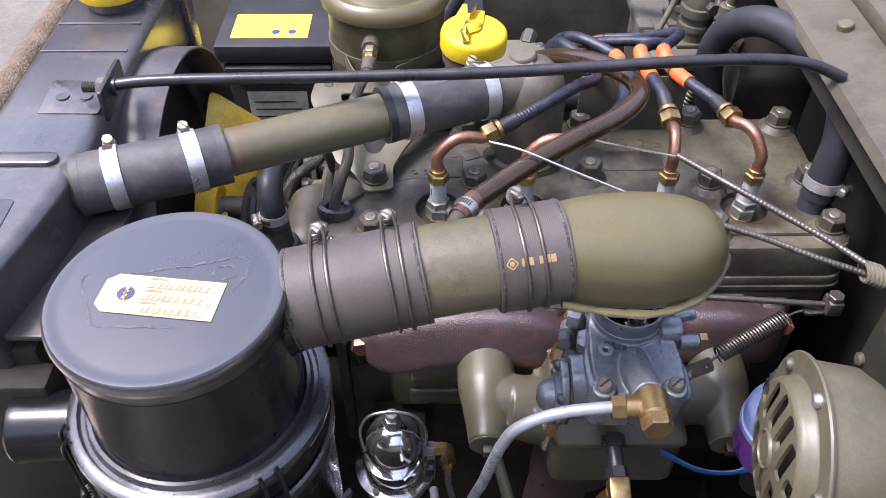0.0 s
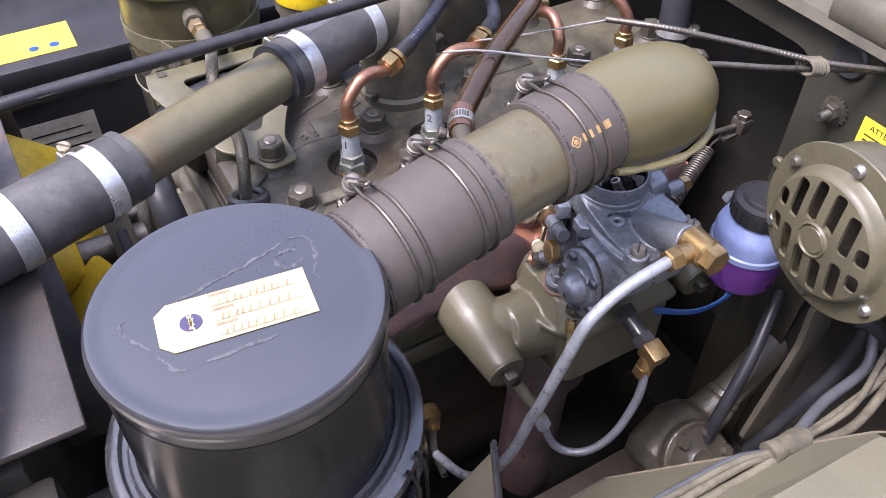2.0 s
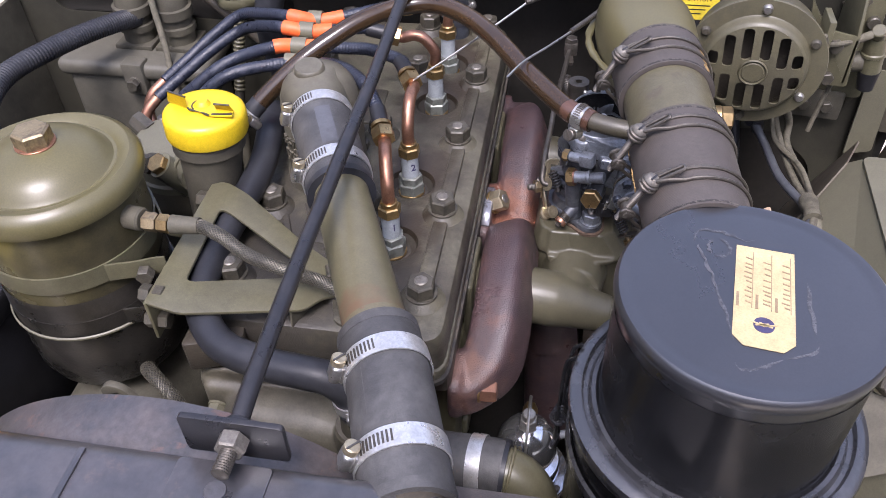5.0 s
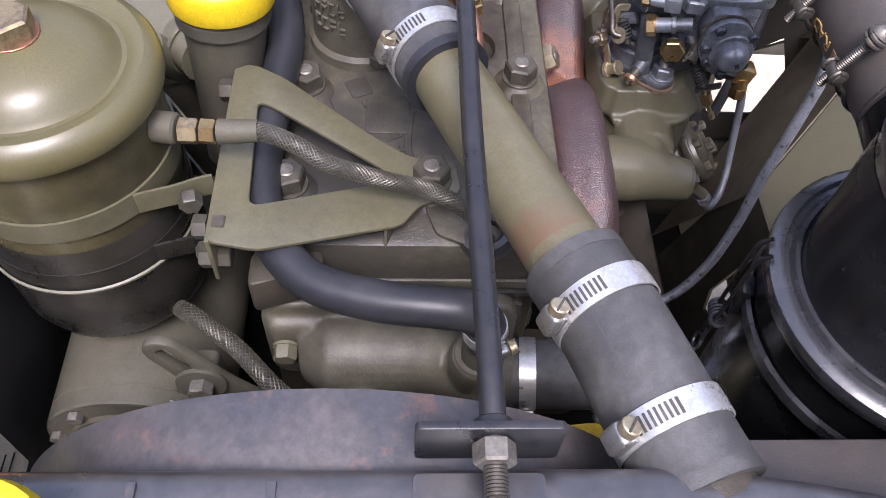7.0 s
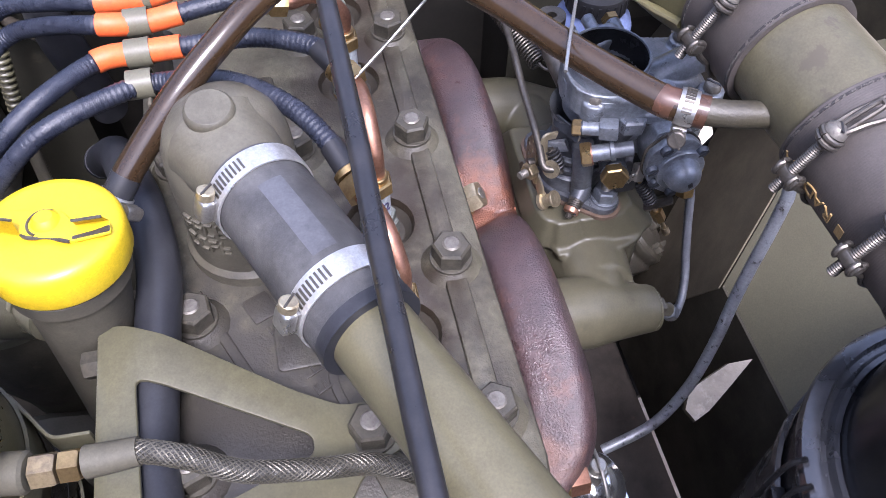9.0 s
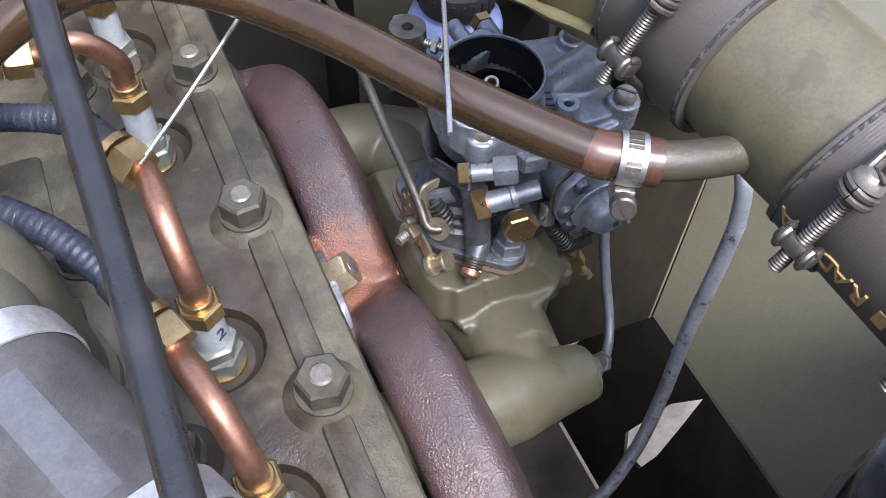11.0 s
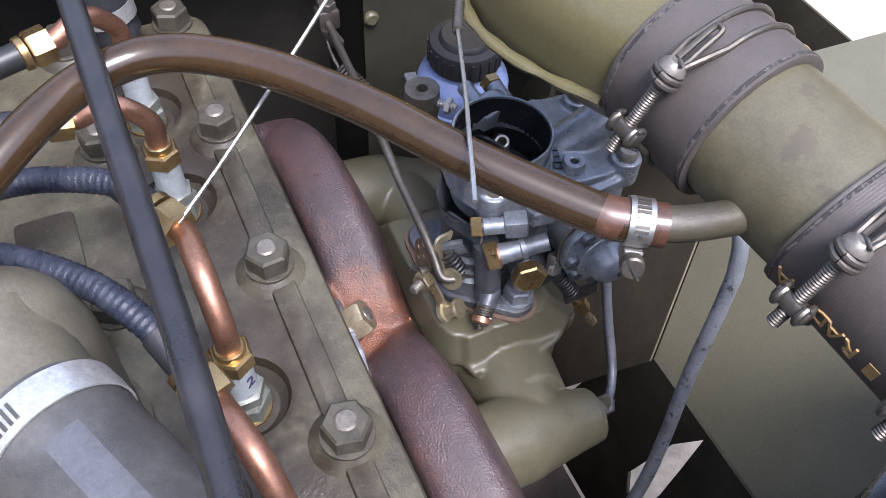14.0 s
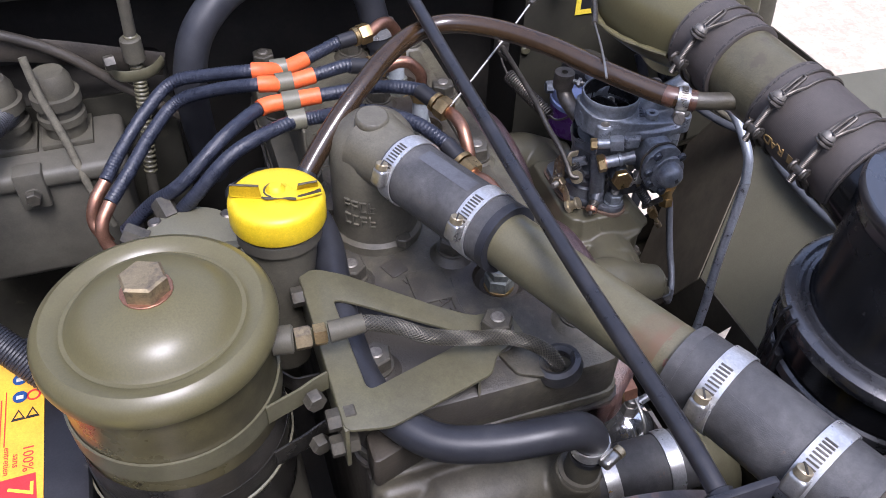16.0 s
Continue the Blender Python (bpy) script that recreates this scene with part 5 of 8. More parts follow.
def dome():
    bm, rings, n = bmesh.new(), [], 40
    #       x      y       z      half-width  up     down
    secs = [(0.140, 0.2695, 0.9680, 0.0297, 0.0297, 0.0297), (0.155, 0.272, 0.9680, 0.0302, 0.0302, 0.0295), (0.168, 0.2742, 0.9670, 0.0325, 0.0318, 0.0305), (0.185, 0.2768, 0.9655, 0.0355, 0.0330, 0.032), (0.205, 0.2790, 0.9635, 0.0375, 0.0338, 0.033), (0.225, 0.2812, 0.9615, 0.0375, 0.0332, 0.0325), (0.242, 0.2840, 0.9595, 0.0345, 0.0312, 0.031), (0.256, 0.2868, 0.9575, 0.0285, 0.0272, 0.0275), (0.2655, 0.2885, 0.9560, 0.0200, 0.0200, 0.0205), (0.2705, 0.2890, 0.9555, 0.0100, 0.0105, 0.0110), (0.272, 0.2892, 0.9550, 0.002, 0.002, 0.002)]
    for x, y, z, w, u, dn in secs:
        ring = []
        for k in range(n):
            a = 2 * math.pi * k / n
            s, c = math.sin(a), math.cos(a)
            h = u if s > 0 else dn
            ring.append(bm.verts.new((x, y + w * math.copysign(abs(c) ** 0.80, c), z + h * math.copysign(abs(s) ** 0.80, s))))
        rings.append(ring)
    for a, b in zip(rings, rings[1:]):
        for k in range(n):
            bm.faces.new((a[k], a[(k + 1) % n], b[(k + 1) % n], b[k]))
    bm.faces.new(rings[0])
    bm.faces.new(rings[-1])
    bmesh.ops.subdivide_edges(bm, edges=bm.edges[:], cuts=1, smooth=0.6, use_grid_fill=True)
    return bm


part("shell", dome(), olive_cap, horn_dome)
seam = [(0.158, 0.2395, 0.9560), (0.175, 0.2390, 0.9515), (0.195, 0.2385, 0.9480), (0.215, 0.2395, 0.9462), (0.235, 0.2450, 0.9460), (0.2535, 0.2570, 0.9468), (0.2665, 0.272, 0.9485), (0.2725, 0.289, 0.9500), (0.267, 0.306, 0.9510), (0.252, 0.318, 0.9510), (0.230, 0.3230, 0.9510), (0.205, 0.3205, 0.9520), (0.18, 0.313, 0.955), (0.158, 0.303, 0.958)]
part("seam", sweep(seam, lambda q: 0.0026 + 0.0006 * math.sin(23 * q) * math.sin(61 * q), 10, 8, squash=(0.8, 1.2)), olive_cap, horn_dome)


# ---- manifolds ----
exhaust = thing("exhaust_manifold", (0.21, 0.38, 0.70), "rough purple-brown rusty cast-iron exhaust manifold", "manifold")
EP = [(0.014, 0.404, 0.740), (0.021, 0.393, 0.741), (0.038, 0.3772, 0.748), (0.066, 0.3727, 0.761), (0.100, 0.3727, 0.767), (0.140, 0.3727, 0.767), (0.167, 0.3727, 0.759), (0.190, 0.3722, 0.743), (0.207, 0.3722, 0.733), (0.217, 0.3722, 0.731), (0.228, 0.3722, 0.735), (0.246, 0.3727, 0.749), (0.270, 0.3727, 0.762), (0.300, 0.3732, 0.768), (0.335, 0.3737, 0.767), (0.360, 0.3772, 0.760), (0.375, 0.3852, 0.753), (0.380, 0.404, 0.752)]
tall = lambda q: (1.30 - 0.44 * math.exp(-((q - 0.52) / 0.07) ** 2) - 0.35 * math.exp(-((q - 0.0) / 0.06) ** 2) - 0.35 * math.exp(-((q - 1.0) / 0.06) ** 2), 1.0)
M_XZY = lambda y: Matrix(((1, 0, 0, 0), (0, 0, 1, y), (0, 1, 0, 0), (0, 0, 0, 1)))
solid = sweep(EP, 0.0212, 40, 8, squash=tall, power=0.50)
solid = join(solid, sweep([(0.216, 0.380, 0.745), (0.216, 0.374, 0.72), (0.216, 0.360, 0.69), (0.215, 0.345, 0.655), (0.214, 0.332, 0.60)], lambda q: 0.023 + 0.009 * q, 24, 6, squash=(1.0, 1.35)))
for x, z in ((0.018, 0.742), (0.382, 0.755)):
    solid = join(solid, prism(rounded([(x - 0.023, z - 0.024), (x + 0.023, z - 0.024), (x + 0.023, z + 0.022), (x - 0.023, z + 0.022)], 0.010), 0.011, M_XZY(0.3975), 0.002))
    solid = join(solid, sweep([(x, 0.406, z), (x, 0.384, z + 0.002)], 0.018, 18, 4))
solid = join(solid, prism(rounded([(0.172, 0.728), (0.252, 0.728), (0.252, 0.772), (0.172, 0.772)], 0.012), 0.012, M_XZY(0.3965), 0.002))
solid = join(solid, box((0.190, 0.372, 0.732), (0.240, 0.402, 0.756), 0.006))
solid = join(solid, sweep([(0.214, 0.337, 0.64), (0.20, 0.327, 0.58), (0.19, 0.32, 0.45)], 0.030, 20, 5))
frayed_patch(rusty, (0.012, 0.012, 0.055), (0.028, 0.040, 0.050), (0.185, 0.068, 0.034))
frayed_patch(rusty, (-0.192, 0.016, 0.046), (0.024, 0.026, 0.034), (0.150, 0.080, 0.058))
part("runner", cast(solid, 0.0019, 5), rusty, exhaust, angle=60)
part("rust_ridge", sweep([(0.2140, 0.393, 0.7515), (0.2155, 0.378, 0.7515), (0.2180, 0.3560, 0.7485)], 0.0016, 8, 5), orange_rust, exhaust, "bright orange rusted seam across the saddle")
scraped = mat("scraped_bare_iron", (0.30, 0.30, 0.33), (0.12, 0.10, 0.10), 0.35, metal=0.6, scale=60, bump=0.5, grain=500, dirt=0.2)
part("bare_flange", prism(rounded([(0.178, 0.770), (0.236, 0.770), (0.228, 0.783), (0.188, 0.783)], 0.006), 0.009, M_XZY(0.3965), 0.002), scraped, exhaust, "scraped bare metal edge of the centre flange")
part("side_boss", disc(0.0075, 0.004, 18, toward((0.078, 0.3520, 0.748), (0, -1, 0.1)), 0.3), rusty, exhaust)


def bolt(name, at, way, across, parent, material, washer=None, height=0.008):
    way = Vector(way).normalized()
    if washer:
        part("washer", disc(across * 0.62, 0.002, 18, toward(at, way)), washer, parent)
    part(name, hexagon(across, height, toward(Vector(at) + way * (0.002 if washer else 0), way, 10)), material, parent)


m_bolt = thing("manifold_nut", (0.216, 0.394, 0.776), "bright zinc hexagon nut clamping the manifold", "nut", "manifold nuts")
bolt("nut", (0.2125, 0.3975, 0.7745), (-0.1, -0.75, 0.5), 0.0185, m_bolt, pale_brass, brass, 0.012)
part("stud", thread(0.0045, 0.004, toward((0.2113, 0.388, 0.781), (-0.1, -0.75, 0.5))), steel, m_bolt)
m_bolt2 = thing("manifold_nut", (0.015, 0.382, 0.746), "brassy hexagon nut on the manifold's front end", "nut", "manifold nuts")
bolt("nut", (0.010, 0.384, 0.7455), (0, -1, 0.05), 0.0165, m_bolt2, copper, brass, 0.013)
m_bolt3 = thing("manifold_nut", (0.398, 0.385, 0.755), "rusty hexagon nut on the manifold's rear end", "nut", "manifold nuts")
bolt("nut", (0.398, 0.396, 0.755), (0, -1, 0.05), 0.0165, m_bolt3, orange_rust, brass, 0.011)

intake_paint = mat("dull_olive_casting", (0.084, 0.077, 0.048), (0.066, 0.060, 0.038), 0.40, scale=12, bump=0.12, dirt=0.18, relief=0.15, speck=((0.05, 0.044, 0.03), 0.62, 0.74, 40))
intake = thing("intake_manifold", (0.22, 0.32, 0.66), "olive painted cast intake manifold under the carburettor", "manifold")
solid = prism(rounded([(0.176, 0.267), (0.284, 0.267), (0.287, 0.345), (0.275, 0.355), (0.184, 0.355), (0.175, 0.338)], 0.012), 0.062, Matrix.Translation((0, 0, 0.688)), 0.006)
scallop = [(0.1715 + 0.0018 * (y > 0.32) - 0.0100 * abs(math.sin((y - 0.3173) * math.pi / 0.044)) ** 0.75, y) for y in [0.3393 - 0.0022 * k for k in range(31)]]
rim_line = scallop + rounded([(0.176, 0.2625), (0.284, 0.2625), (0.287, 0.352), (0.19, 0.3555), (0.174, 0.349)], 0.006)
ped = prism(rim_line, 0.006, Matrix.Translation((0, 0, 0.7515)))
crown = prism([(max(x, 0.1690), y) for x, y in rim_line], 0.0215, Matrix.Translation((0, 0, 0.7570)))
for v in crown.verts:
    if v.co.z > 0.76:
        v.co.x, v.co.y = 0.2205 + (v.co.x - 0.2245) * 0.82, 0.3155 + (v.co.y - 0.3075) * 0.74
ped = join(ped, crown)
solid = join(solid, ped, box((0.188, 0.278, 0.735), (0.272, 0.346, 0.756), 0.004))
solid = join(solid, sweep([(0.215, 0.314, 0.728), (0.175, 0.313, 0.731), (0.140, 0.315, 0.738)], lambda q: 0.036 - 0.010 * q, 24, 5))
solid = join(solid, sweep([(0.121, 0.324, 0.741), (0.135, 0.320, 0.741), (0.15, 0.318, 0.740), (0.22, 0.316, 0.737), (0.29, 0.318, 0.740), (0.312, 0.320, 0.741), (0.3295, 0.324, 0.741)], 0.0225, 28, 6))
for x in (0.123, 0.3275):
    solid = join(solid, sweep([(x, 0.281, 0.731), (x, 0.300, 0.735), (x, 0.322, 0.741), (x, 0.345, 0.745), (x, 0.375, 0.747), (x, 0.409, 0.748)], lambda q: 0.0172 + 0.0085 * min(1, max(0, q) * 2.6) ** 1.3, 30, 5))
    solid = join(solid, box((x - 0.034, 0.4005, 0.718), (x + 0.034, 0.409, 0.782), 0.003))
casting_in = part("casting", cast(solid, 0.0013, 8), intake_paint, intake, angle=60)
for x in (0.123, 0.3275):
    ring = part("end_ring", disc(0.0165, 0.004, 26, toward((x, 0.2825, 0.731), (0, -1, -0.1))), intake_paint, casting_in)
    part("square_plug", moved(box((-0.005, -0.005, 0), (0.005, 0.005, 0.009), 0.001), toward((x, 0.2790, 0.7308), (0, -1, -0.1))), nut_paint, casting_in)
m_hx = thing("pipe_union", (0.2175, 0.235, 0.765), "dark steel union screwed into the intake manifold", "union")
UD = Vector((0.0, -0.9, -0.25)).normalized()
U0 = Vector((0.2195, 0.262, 0.772))
part("hex", hexagon(0.017, 0.010, toward(U0, UD)), black_paint, m_hx)
part("tube", disc(0.0068, 0.018, 18, toward(U0 + UD * 0.01, UD)), black_paint, m_hx)
part("hex", hexagon(0.016, 0.009, toward(U0 + UD * 0.026, UD)), black_paint, m_hx)
UE = U0 + UD * 0.043
part("brass_elbow", moved(box((-0.0082, -0.0082, -0.009), (0.0082, 0.0082, 0.0085), 0.0022), aligned(UE, UD, UE + Vector((1, 0, 0)))), brass, m_hx, "brass elbow block")
part("elbow_arm", disc(0.0068, 0.010, 16, toward(UE + Vector((-0.003, 0, -0.004)), (-0.3, 0, -1))), brass, m_hx)
part("brass_nut", hexagon(0.0135, 0.009, toward(UE + Vector((-0.006, 0, -0.0125)), (-0.3, 0, -1))), brass, m_hx)
line_grey = mat("grey_line_paint", (0.15, 0.16, 0.18), (0.10, 0.105, 0.115), 0.4, metal=0.3, scale=60, bump=0.1)
solo("steel_line", sweep([(0.2115, 0.217, 0.745), (0.209, 0.214, 0.730), (0.2045, 0.2125, 0.712), (0.193, 0.212, 0.686), (0.180, 0.214, 0.670), (0.166, 0.220, 0.660), (0.1530, 0.2305, 0.6590), (0.1455, 0.2395, 0.6680), (0.1415, 0.2465, 0.6840)], 0.0036, 12, 7), line_grey, "bent grey steel line beneath the carburettor", "pipe", (0.19, 0.21, 0.69))
fit = thing("pipe_fitting", (0.140, 0.250, 0.69), "grimy steel fitting between the bent line and the intake manifold", "union")
part("nut", hexagon(0.0125, 0.011, toward((0.1418, 0.2460, 0.6830), (-0.25, 0.5, 0.8))), line_grey, fit)
part("stem", sweep([(0.1405, 0.2490, 0.690), (0.1365, 0.2600, 0.7020), (0.1300, 0.2740, 0.7180)], 0.0052, 16, 4), intake_paint, fit)

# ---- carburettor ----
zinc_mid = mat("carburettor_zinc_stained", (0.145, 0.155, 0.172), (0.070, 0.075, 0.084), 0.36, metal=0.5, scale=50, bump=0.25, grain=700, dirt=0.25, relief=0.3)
paper_gasket = mat("brown_paper_gasket", (0.14, 0.09, 0.06), (0.08, 0.055, 0.04), 0.7, scale=80, bump=0.2)
lever_brass = mat("dirty_passivated_steel", (0.33, 0.26, 0.15), (0.14, 0.11, 0.08), 0.42, metal=0.7, scale=120, bump=0.25)
def flange_outline(grow):
    """Two-stud flange: a round middle drawn out to an ear at either stud."""
    mid, one, two = (0.217, 0.318), (0.186, 0.3045), (0.248, 0.3315)
    way = math.atan2(one[1] - mid[1], one[0] - mid[0])
    arc_of = lambda c, r, a0, a1, n: [(c[0] + (r + grow) * math.cos(way + radians(a0 + (a1 - a0) * k / n)), c[1] + (r + grow) * math.sin(way + radians(a0 + (a1 - a0) * k / n))) for k in range(n + 1)]
    return arc_of(one, 0.0115, -62, 62, 8) + arc_of(mid, 0.0265, 70, 110, 5) + arc_of(two, 0.0115, 118, 242, 8) + arc_of(mid, 0.0265, 250, 290, 5)


CC = Vector((0.205, 0.310, 0.0))
KX, KY = 0.2726, 0.3264
carb = thing("carburettor", (CC.x, CC.y, 0.795), "blue-grey zinc downdraught carburettor with brass screws", "carburettor")
CC = Vector((0.2225, 0.3045, -0.0195))
throat = part("throat", lathe([(0.0245, 0.860), (0.0245, 0.9035), (0.0248, 0.905), (0.0258, 0.905), (0.0263, 0.904), (0.0263, 0.899), (0.0258, 0.898), (0.0258, 0.8885), (0.0278, 0.8875), (0.0282, 0.8835), (0.0262, 0.8825), (0.0258, 0.874), (0.0240, 0.868), (0.0205, 0.860)], 56, Matrix.Translation(CC)), zinc, carb)
part("bore", lathe([(0.0243, 0.9040), (0.0243, 0.884), (0.0215, 0.8785), (0.0205, 0.873), (0.012, 0.8725), (0, 0.8725)], 48, Matrix.Translation(CC)), black_gloss, throat, "black bore, closed at the bottom")
part("nozzle", lathe([(0.0026, -0.006), (0.0026, 0.009), (0.0037, 0.009), (0.0037, -0.006)], 18, toward(CC + Vector((0.0045, -0.004, 0.887)), (-0.35, 0.3, 0.9)), close=True), steel, throat)
part("nozzle_arm", sweep([CC + Vector((0.005, -0.004, 0.881)), CC + Vector((0.018, -0.010, 0.879))], 0.0034, 10, 2), black_gloss, throat)
part("choke_blade", prism([(0.0188 * math.cos(2 * math.pi * k / 30), 0.0188 * math.sin(2 * math.pi * k / 30)) for k in range(16)], 0.0012, Matrix.Translation(CC + Vector((0, 0, 0.882))) @ pose(0, 0, 0, 72, 0, 25)), black_gloss, throat)
part("inner_ring", lathe([(0.0125, 0.876), (0.0145, 0.880), (0.0162, 0.876), (0.0145, 0.8735)], 32, Matrix.Translation(CC), close=True), zinc_dark, throat)
part("venturi_clip", sweep(ring_pts(CC + Vector((-0.002, 0.002, 0.8755)), (0, 0, 1), 0.0045, 20, 300, 16), 0.0014, 8, smooth=False), brass, throat)
bore_edge = [(CC.x + 0.0243 * math.cos(2 * math.pi * k / 40), CC.y + 0.0243 * math.sin(2 * math.pi * k / 40)) for k in range(40)]
solid = prism(rounded([(0.190, 0.236), (0.260, 0.236), (0.262, 0.262), (0.254, 0.300), (0.240, 0.325), (0.205, 0.325), (0.194, 0.308), (0.187, 0.270)], 0.009), 0.008, Matrix.Translation((0, 0, 0.8495)), holes=[bore_edge])
deck = prism(rounded([(0.194, 0.240), (0.255, 0.240), (0.258, 0.262), (0.252, 0.298), (0.242, 0.332), (0.204, 0.332), (0.193, 0.304), (0.191, 0.270)], 0.012), 0.009, Matrix.Translation((0, 0, 0.854)), holes=[bore_edge])
for v in deck.verts:
    if v.co.z > 0.8595:
        v.co.z += 0.17 * (v.co.y - 0.262)
solid = join(solid, deck, sweep([(0.2225, 0.276, 0.856), (0.2225, 0.266, 0.860), (0.222, 0.244, 0.871), (0.222, 0.222, 0.882)], 0.0112, 20, 5))
solid = join(solid, lathe([(0.0245, 0.852), (0.0285, 0.852), (0.0275, 0.866), (0.0262, 0.873), (0.0245, 0.873)], 40, Matrix.Translation((CC.x, CC.y, 0)), close=True))
for x, y in ((0.197, 0.2415), (0.247, 0.2415), (0.203, 0.318)):
    solid = join(solid, disc(0.0085, 0.016, 20, Matrix.Translation((x, y, 0.850)), 0.05))
solid = join(solid, disc(0.0105, 0.016, 20, toward((0.245, 0.292, 0.866), (1, 0, 0.1)), 0.05))
cover = part("cover", cast(solid, 0.0011, 3), zinc, carb, angle=60)
part("deck_hole", lathe([(0.0022, 0.0), (0.0022, 0.006), (0.0030, 0.0068), (0.0056, 0.0068), (0.0062, 0.006), (0.0066, -0.003)], 22, Matrix.Translation((0.2018, 0.2716, 0.8635))), zinc, carb)
part("side_stub", disc(0.0045, 0.016, 16, toward((0.256, 0.300, 0.872), (1, 0.1, 0.1))), zinc, carb)
part("side_stub", disc(0.0055, 0.014, 16, toward((0.258, 0.282, 0.866), (1, 0, 0))), zinc, carb)
part("stub_nut", hexagon(0.011, 0.006, toward((0.272, 0.282, 0.866), (1, 0, 0))), brass, carb)
part("bowl", prism(rounded([(0.189, 0.240), (0.258, 0.240), (0.260, 0.262), (0.250, 0.305), (0.200, 0.308), (0.188, 0.268)], 0.01), 0.034, Matrix.Translation((0, 0, 0.8175)), 0.004), zinc, carb)
part("gasket", prism(rounded([(0.191, 0.237), (0.259, 0.237), (0.261, 0.262), (0.253, 0.299), (0.239, 0.324), (0.206, 0.324), (0.195, 0.307), (0.188, 0.270)], 0.009), 0.0012, Matrix.Translation((0, 0, 0.8484))), gasket, carb)
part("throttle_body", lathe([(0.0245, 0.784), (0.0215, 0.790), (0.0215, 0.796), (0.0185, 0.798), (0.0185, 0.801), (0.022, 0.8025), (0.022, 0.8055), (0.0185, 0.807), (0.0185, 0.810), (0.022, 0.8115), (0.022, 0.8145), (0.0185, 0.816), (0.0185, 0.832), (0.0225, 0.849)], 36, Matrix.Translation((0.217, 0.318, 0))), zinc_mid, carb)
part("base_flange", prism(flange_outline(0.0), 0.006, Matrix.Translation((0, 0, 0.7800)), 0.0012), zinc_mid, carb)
part("base_gasket", prism(flange_outline(0.0022), 0.003, Matrix.Translation((0, 0, 0.7775))), paper_gasket, carb, "brown paper base gasket")
part("base_stud", thread(0.0042, 0.020, Matrix.Translation((0.186, 0.3035, 0.7815))), stud_steel, carb)
part("base_nut", hexagon(0.0150, 0.009, Matrix.Translation((0.186, 0.3035, 0.7876)) @ pose(0, 0, 0, 0, 0, 14)), zinc, carb)
part("base_washer", disc(0.0098, 0.0016, 18, Matrix.Translation((0.186, 0.3035, 0.786))), zinc, carb)
for x, y in ((0.197, 0.2415), (0.247, 0.2415), (0.203, 0.318)):
    s = part("cover_screw", lathe([(0, 0.005), (0.0045, 0.0048), (0.0056, 0.0035), (0.0058, 0), (0, 0)], 18, Matrix.Translation((x, y, 0.8665))), stud_steel, carb, "slotted steel cover screw")
    part("slot", moved(box((-0.005, -0.0007, 0.0042), (0.005, 0.0007, 0.0053)), Matrix.Translation((x, y, 0.8665)) @ pose(0, 0, 0, 0, 0, 40)), plastic_black, s)
for k in range(5):
    part("cast_mark", moved(box((-0.0016, -0.0024, 0), (0.0016, 0.0024, 0.0012)), Matrix.Translation((0.204 + 0.0042 * k, 0.2795 - 0.0012 * k, 0.8660)) @ pose(0, 0, 0, 9, 0, -14)), zinc_dark, carb)
# accelerator pump
PC = (0.265, 0.8235)  # middle of the pump's cover
pump_line = [(0.2462, 0.8240), (0.2500, 0.8400), (0.2600, 0.8510), (0.2760, 0.8520), (0.2880, 0.8400), (0.2875, 0.8220), (0.2800, 0.8080), (0.2650, 0.7970), (0.2500, 0.8050)]
part("pump_body", prism(rounded([(0.2490, 0.8260), (0.2540, 0.8440), (0.2620, 0.8530), (0.2820, 0.8530), (0.2870, 0.8330), (0.2800, 0.8110), (0.2650, 0.8020), (0.2520, 0.8080)], 0.005), 0.030, M_YZ(0.1785), 0.001), zinc, carb)
part("pump_gasket", prism(rounded([(PC[0] + (y - PC[0]) * 1.03, PC[1] + (z - PC[1]) * 1.03) for y, z in pump_line], 0.005), 0.0012, M_YZ(0.1773)), gasket, carb)
part("pump_cover", prism(rounded(pump_line, 0.0055), 0.0062, M_YZ(0.1710), 0.0016), zinc, carb)
cap_at = toward((0.1712, 0.2640, 0.8245), (-1, 0.02, 0.05))
cap = part("pump_cap", lathe([(0, 0.0165), (0.0060, 0.0160), (0.0095, 0.0140), (0.0116, 0.0105), (0.0125, 0.0045), (0.0132, 0.0040), (0.0158, 0.0038), (0.0165, 0.0030), (0.0165, 0), (0, 0)], 36, cap_at), zinc, carb)
part("pump_slot", moved(box((-0.0004, -0.0040, 0.0135), (0.0030, 0.0004, 0.0166), 0.0004), cap_at @ pose(0, 0, 0, 0, 0, 25)), plastic_black, cap)
for y, z in ((0.2774, 0.8440), (0.2835, 0.8270), (0.2787, 0.8135), (0.2640, 0.8015), (0.2515, 0.8380), (0.2500, 0.8120)):
    screw = part("pump_screw", lathe([(0, 0.0036), (0.0030, 0.0032), (0.0042, 0.0018), (0.0045, 0), (0, 0)], 16, toward((0.1712, y, z), (-1, 0, 0))), zinc_dark, carb)
    part("slot", moved(box((-0.0038, -0.0005, 0.0026), (0.0038, 0.0005, 0.0037)), toward((0.1712, y, z), (-1, 0, 0), 35)), plastic_black, screw)
part("pump_rod", sweep([(0.1845, 0.2865, 0.8080), (0.1800, 0.2801, 0.8002), (0.1745, 0.2716, 0.7848), (0.1660, 0.2592, 0.7606)], 0.0019, 10, 4), lever_brass, carb)
part("pump_spring", helix((0.1820, 0.2830, 0.8040), (0.1750, 0.2725, 0.7862), 0.0042, 9, 0.0009), plastic_black, carb)
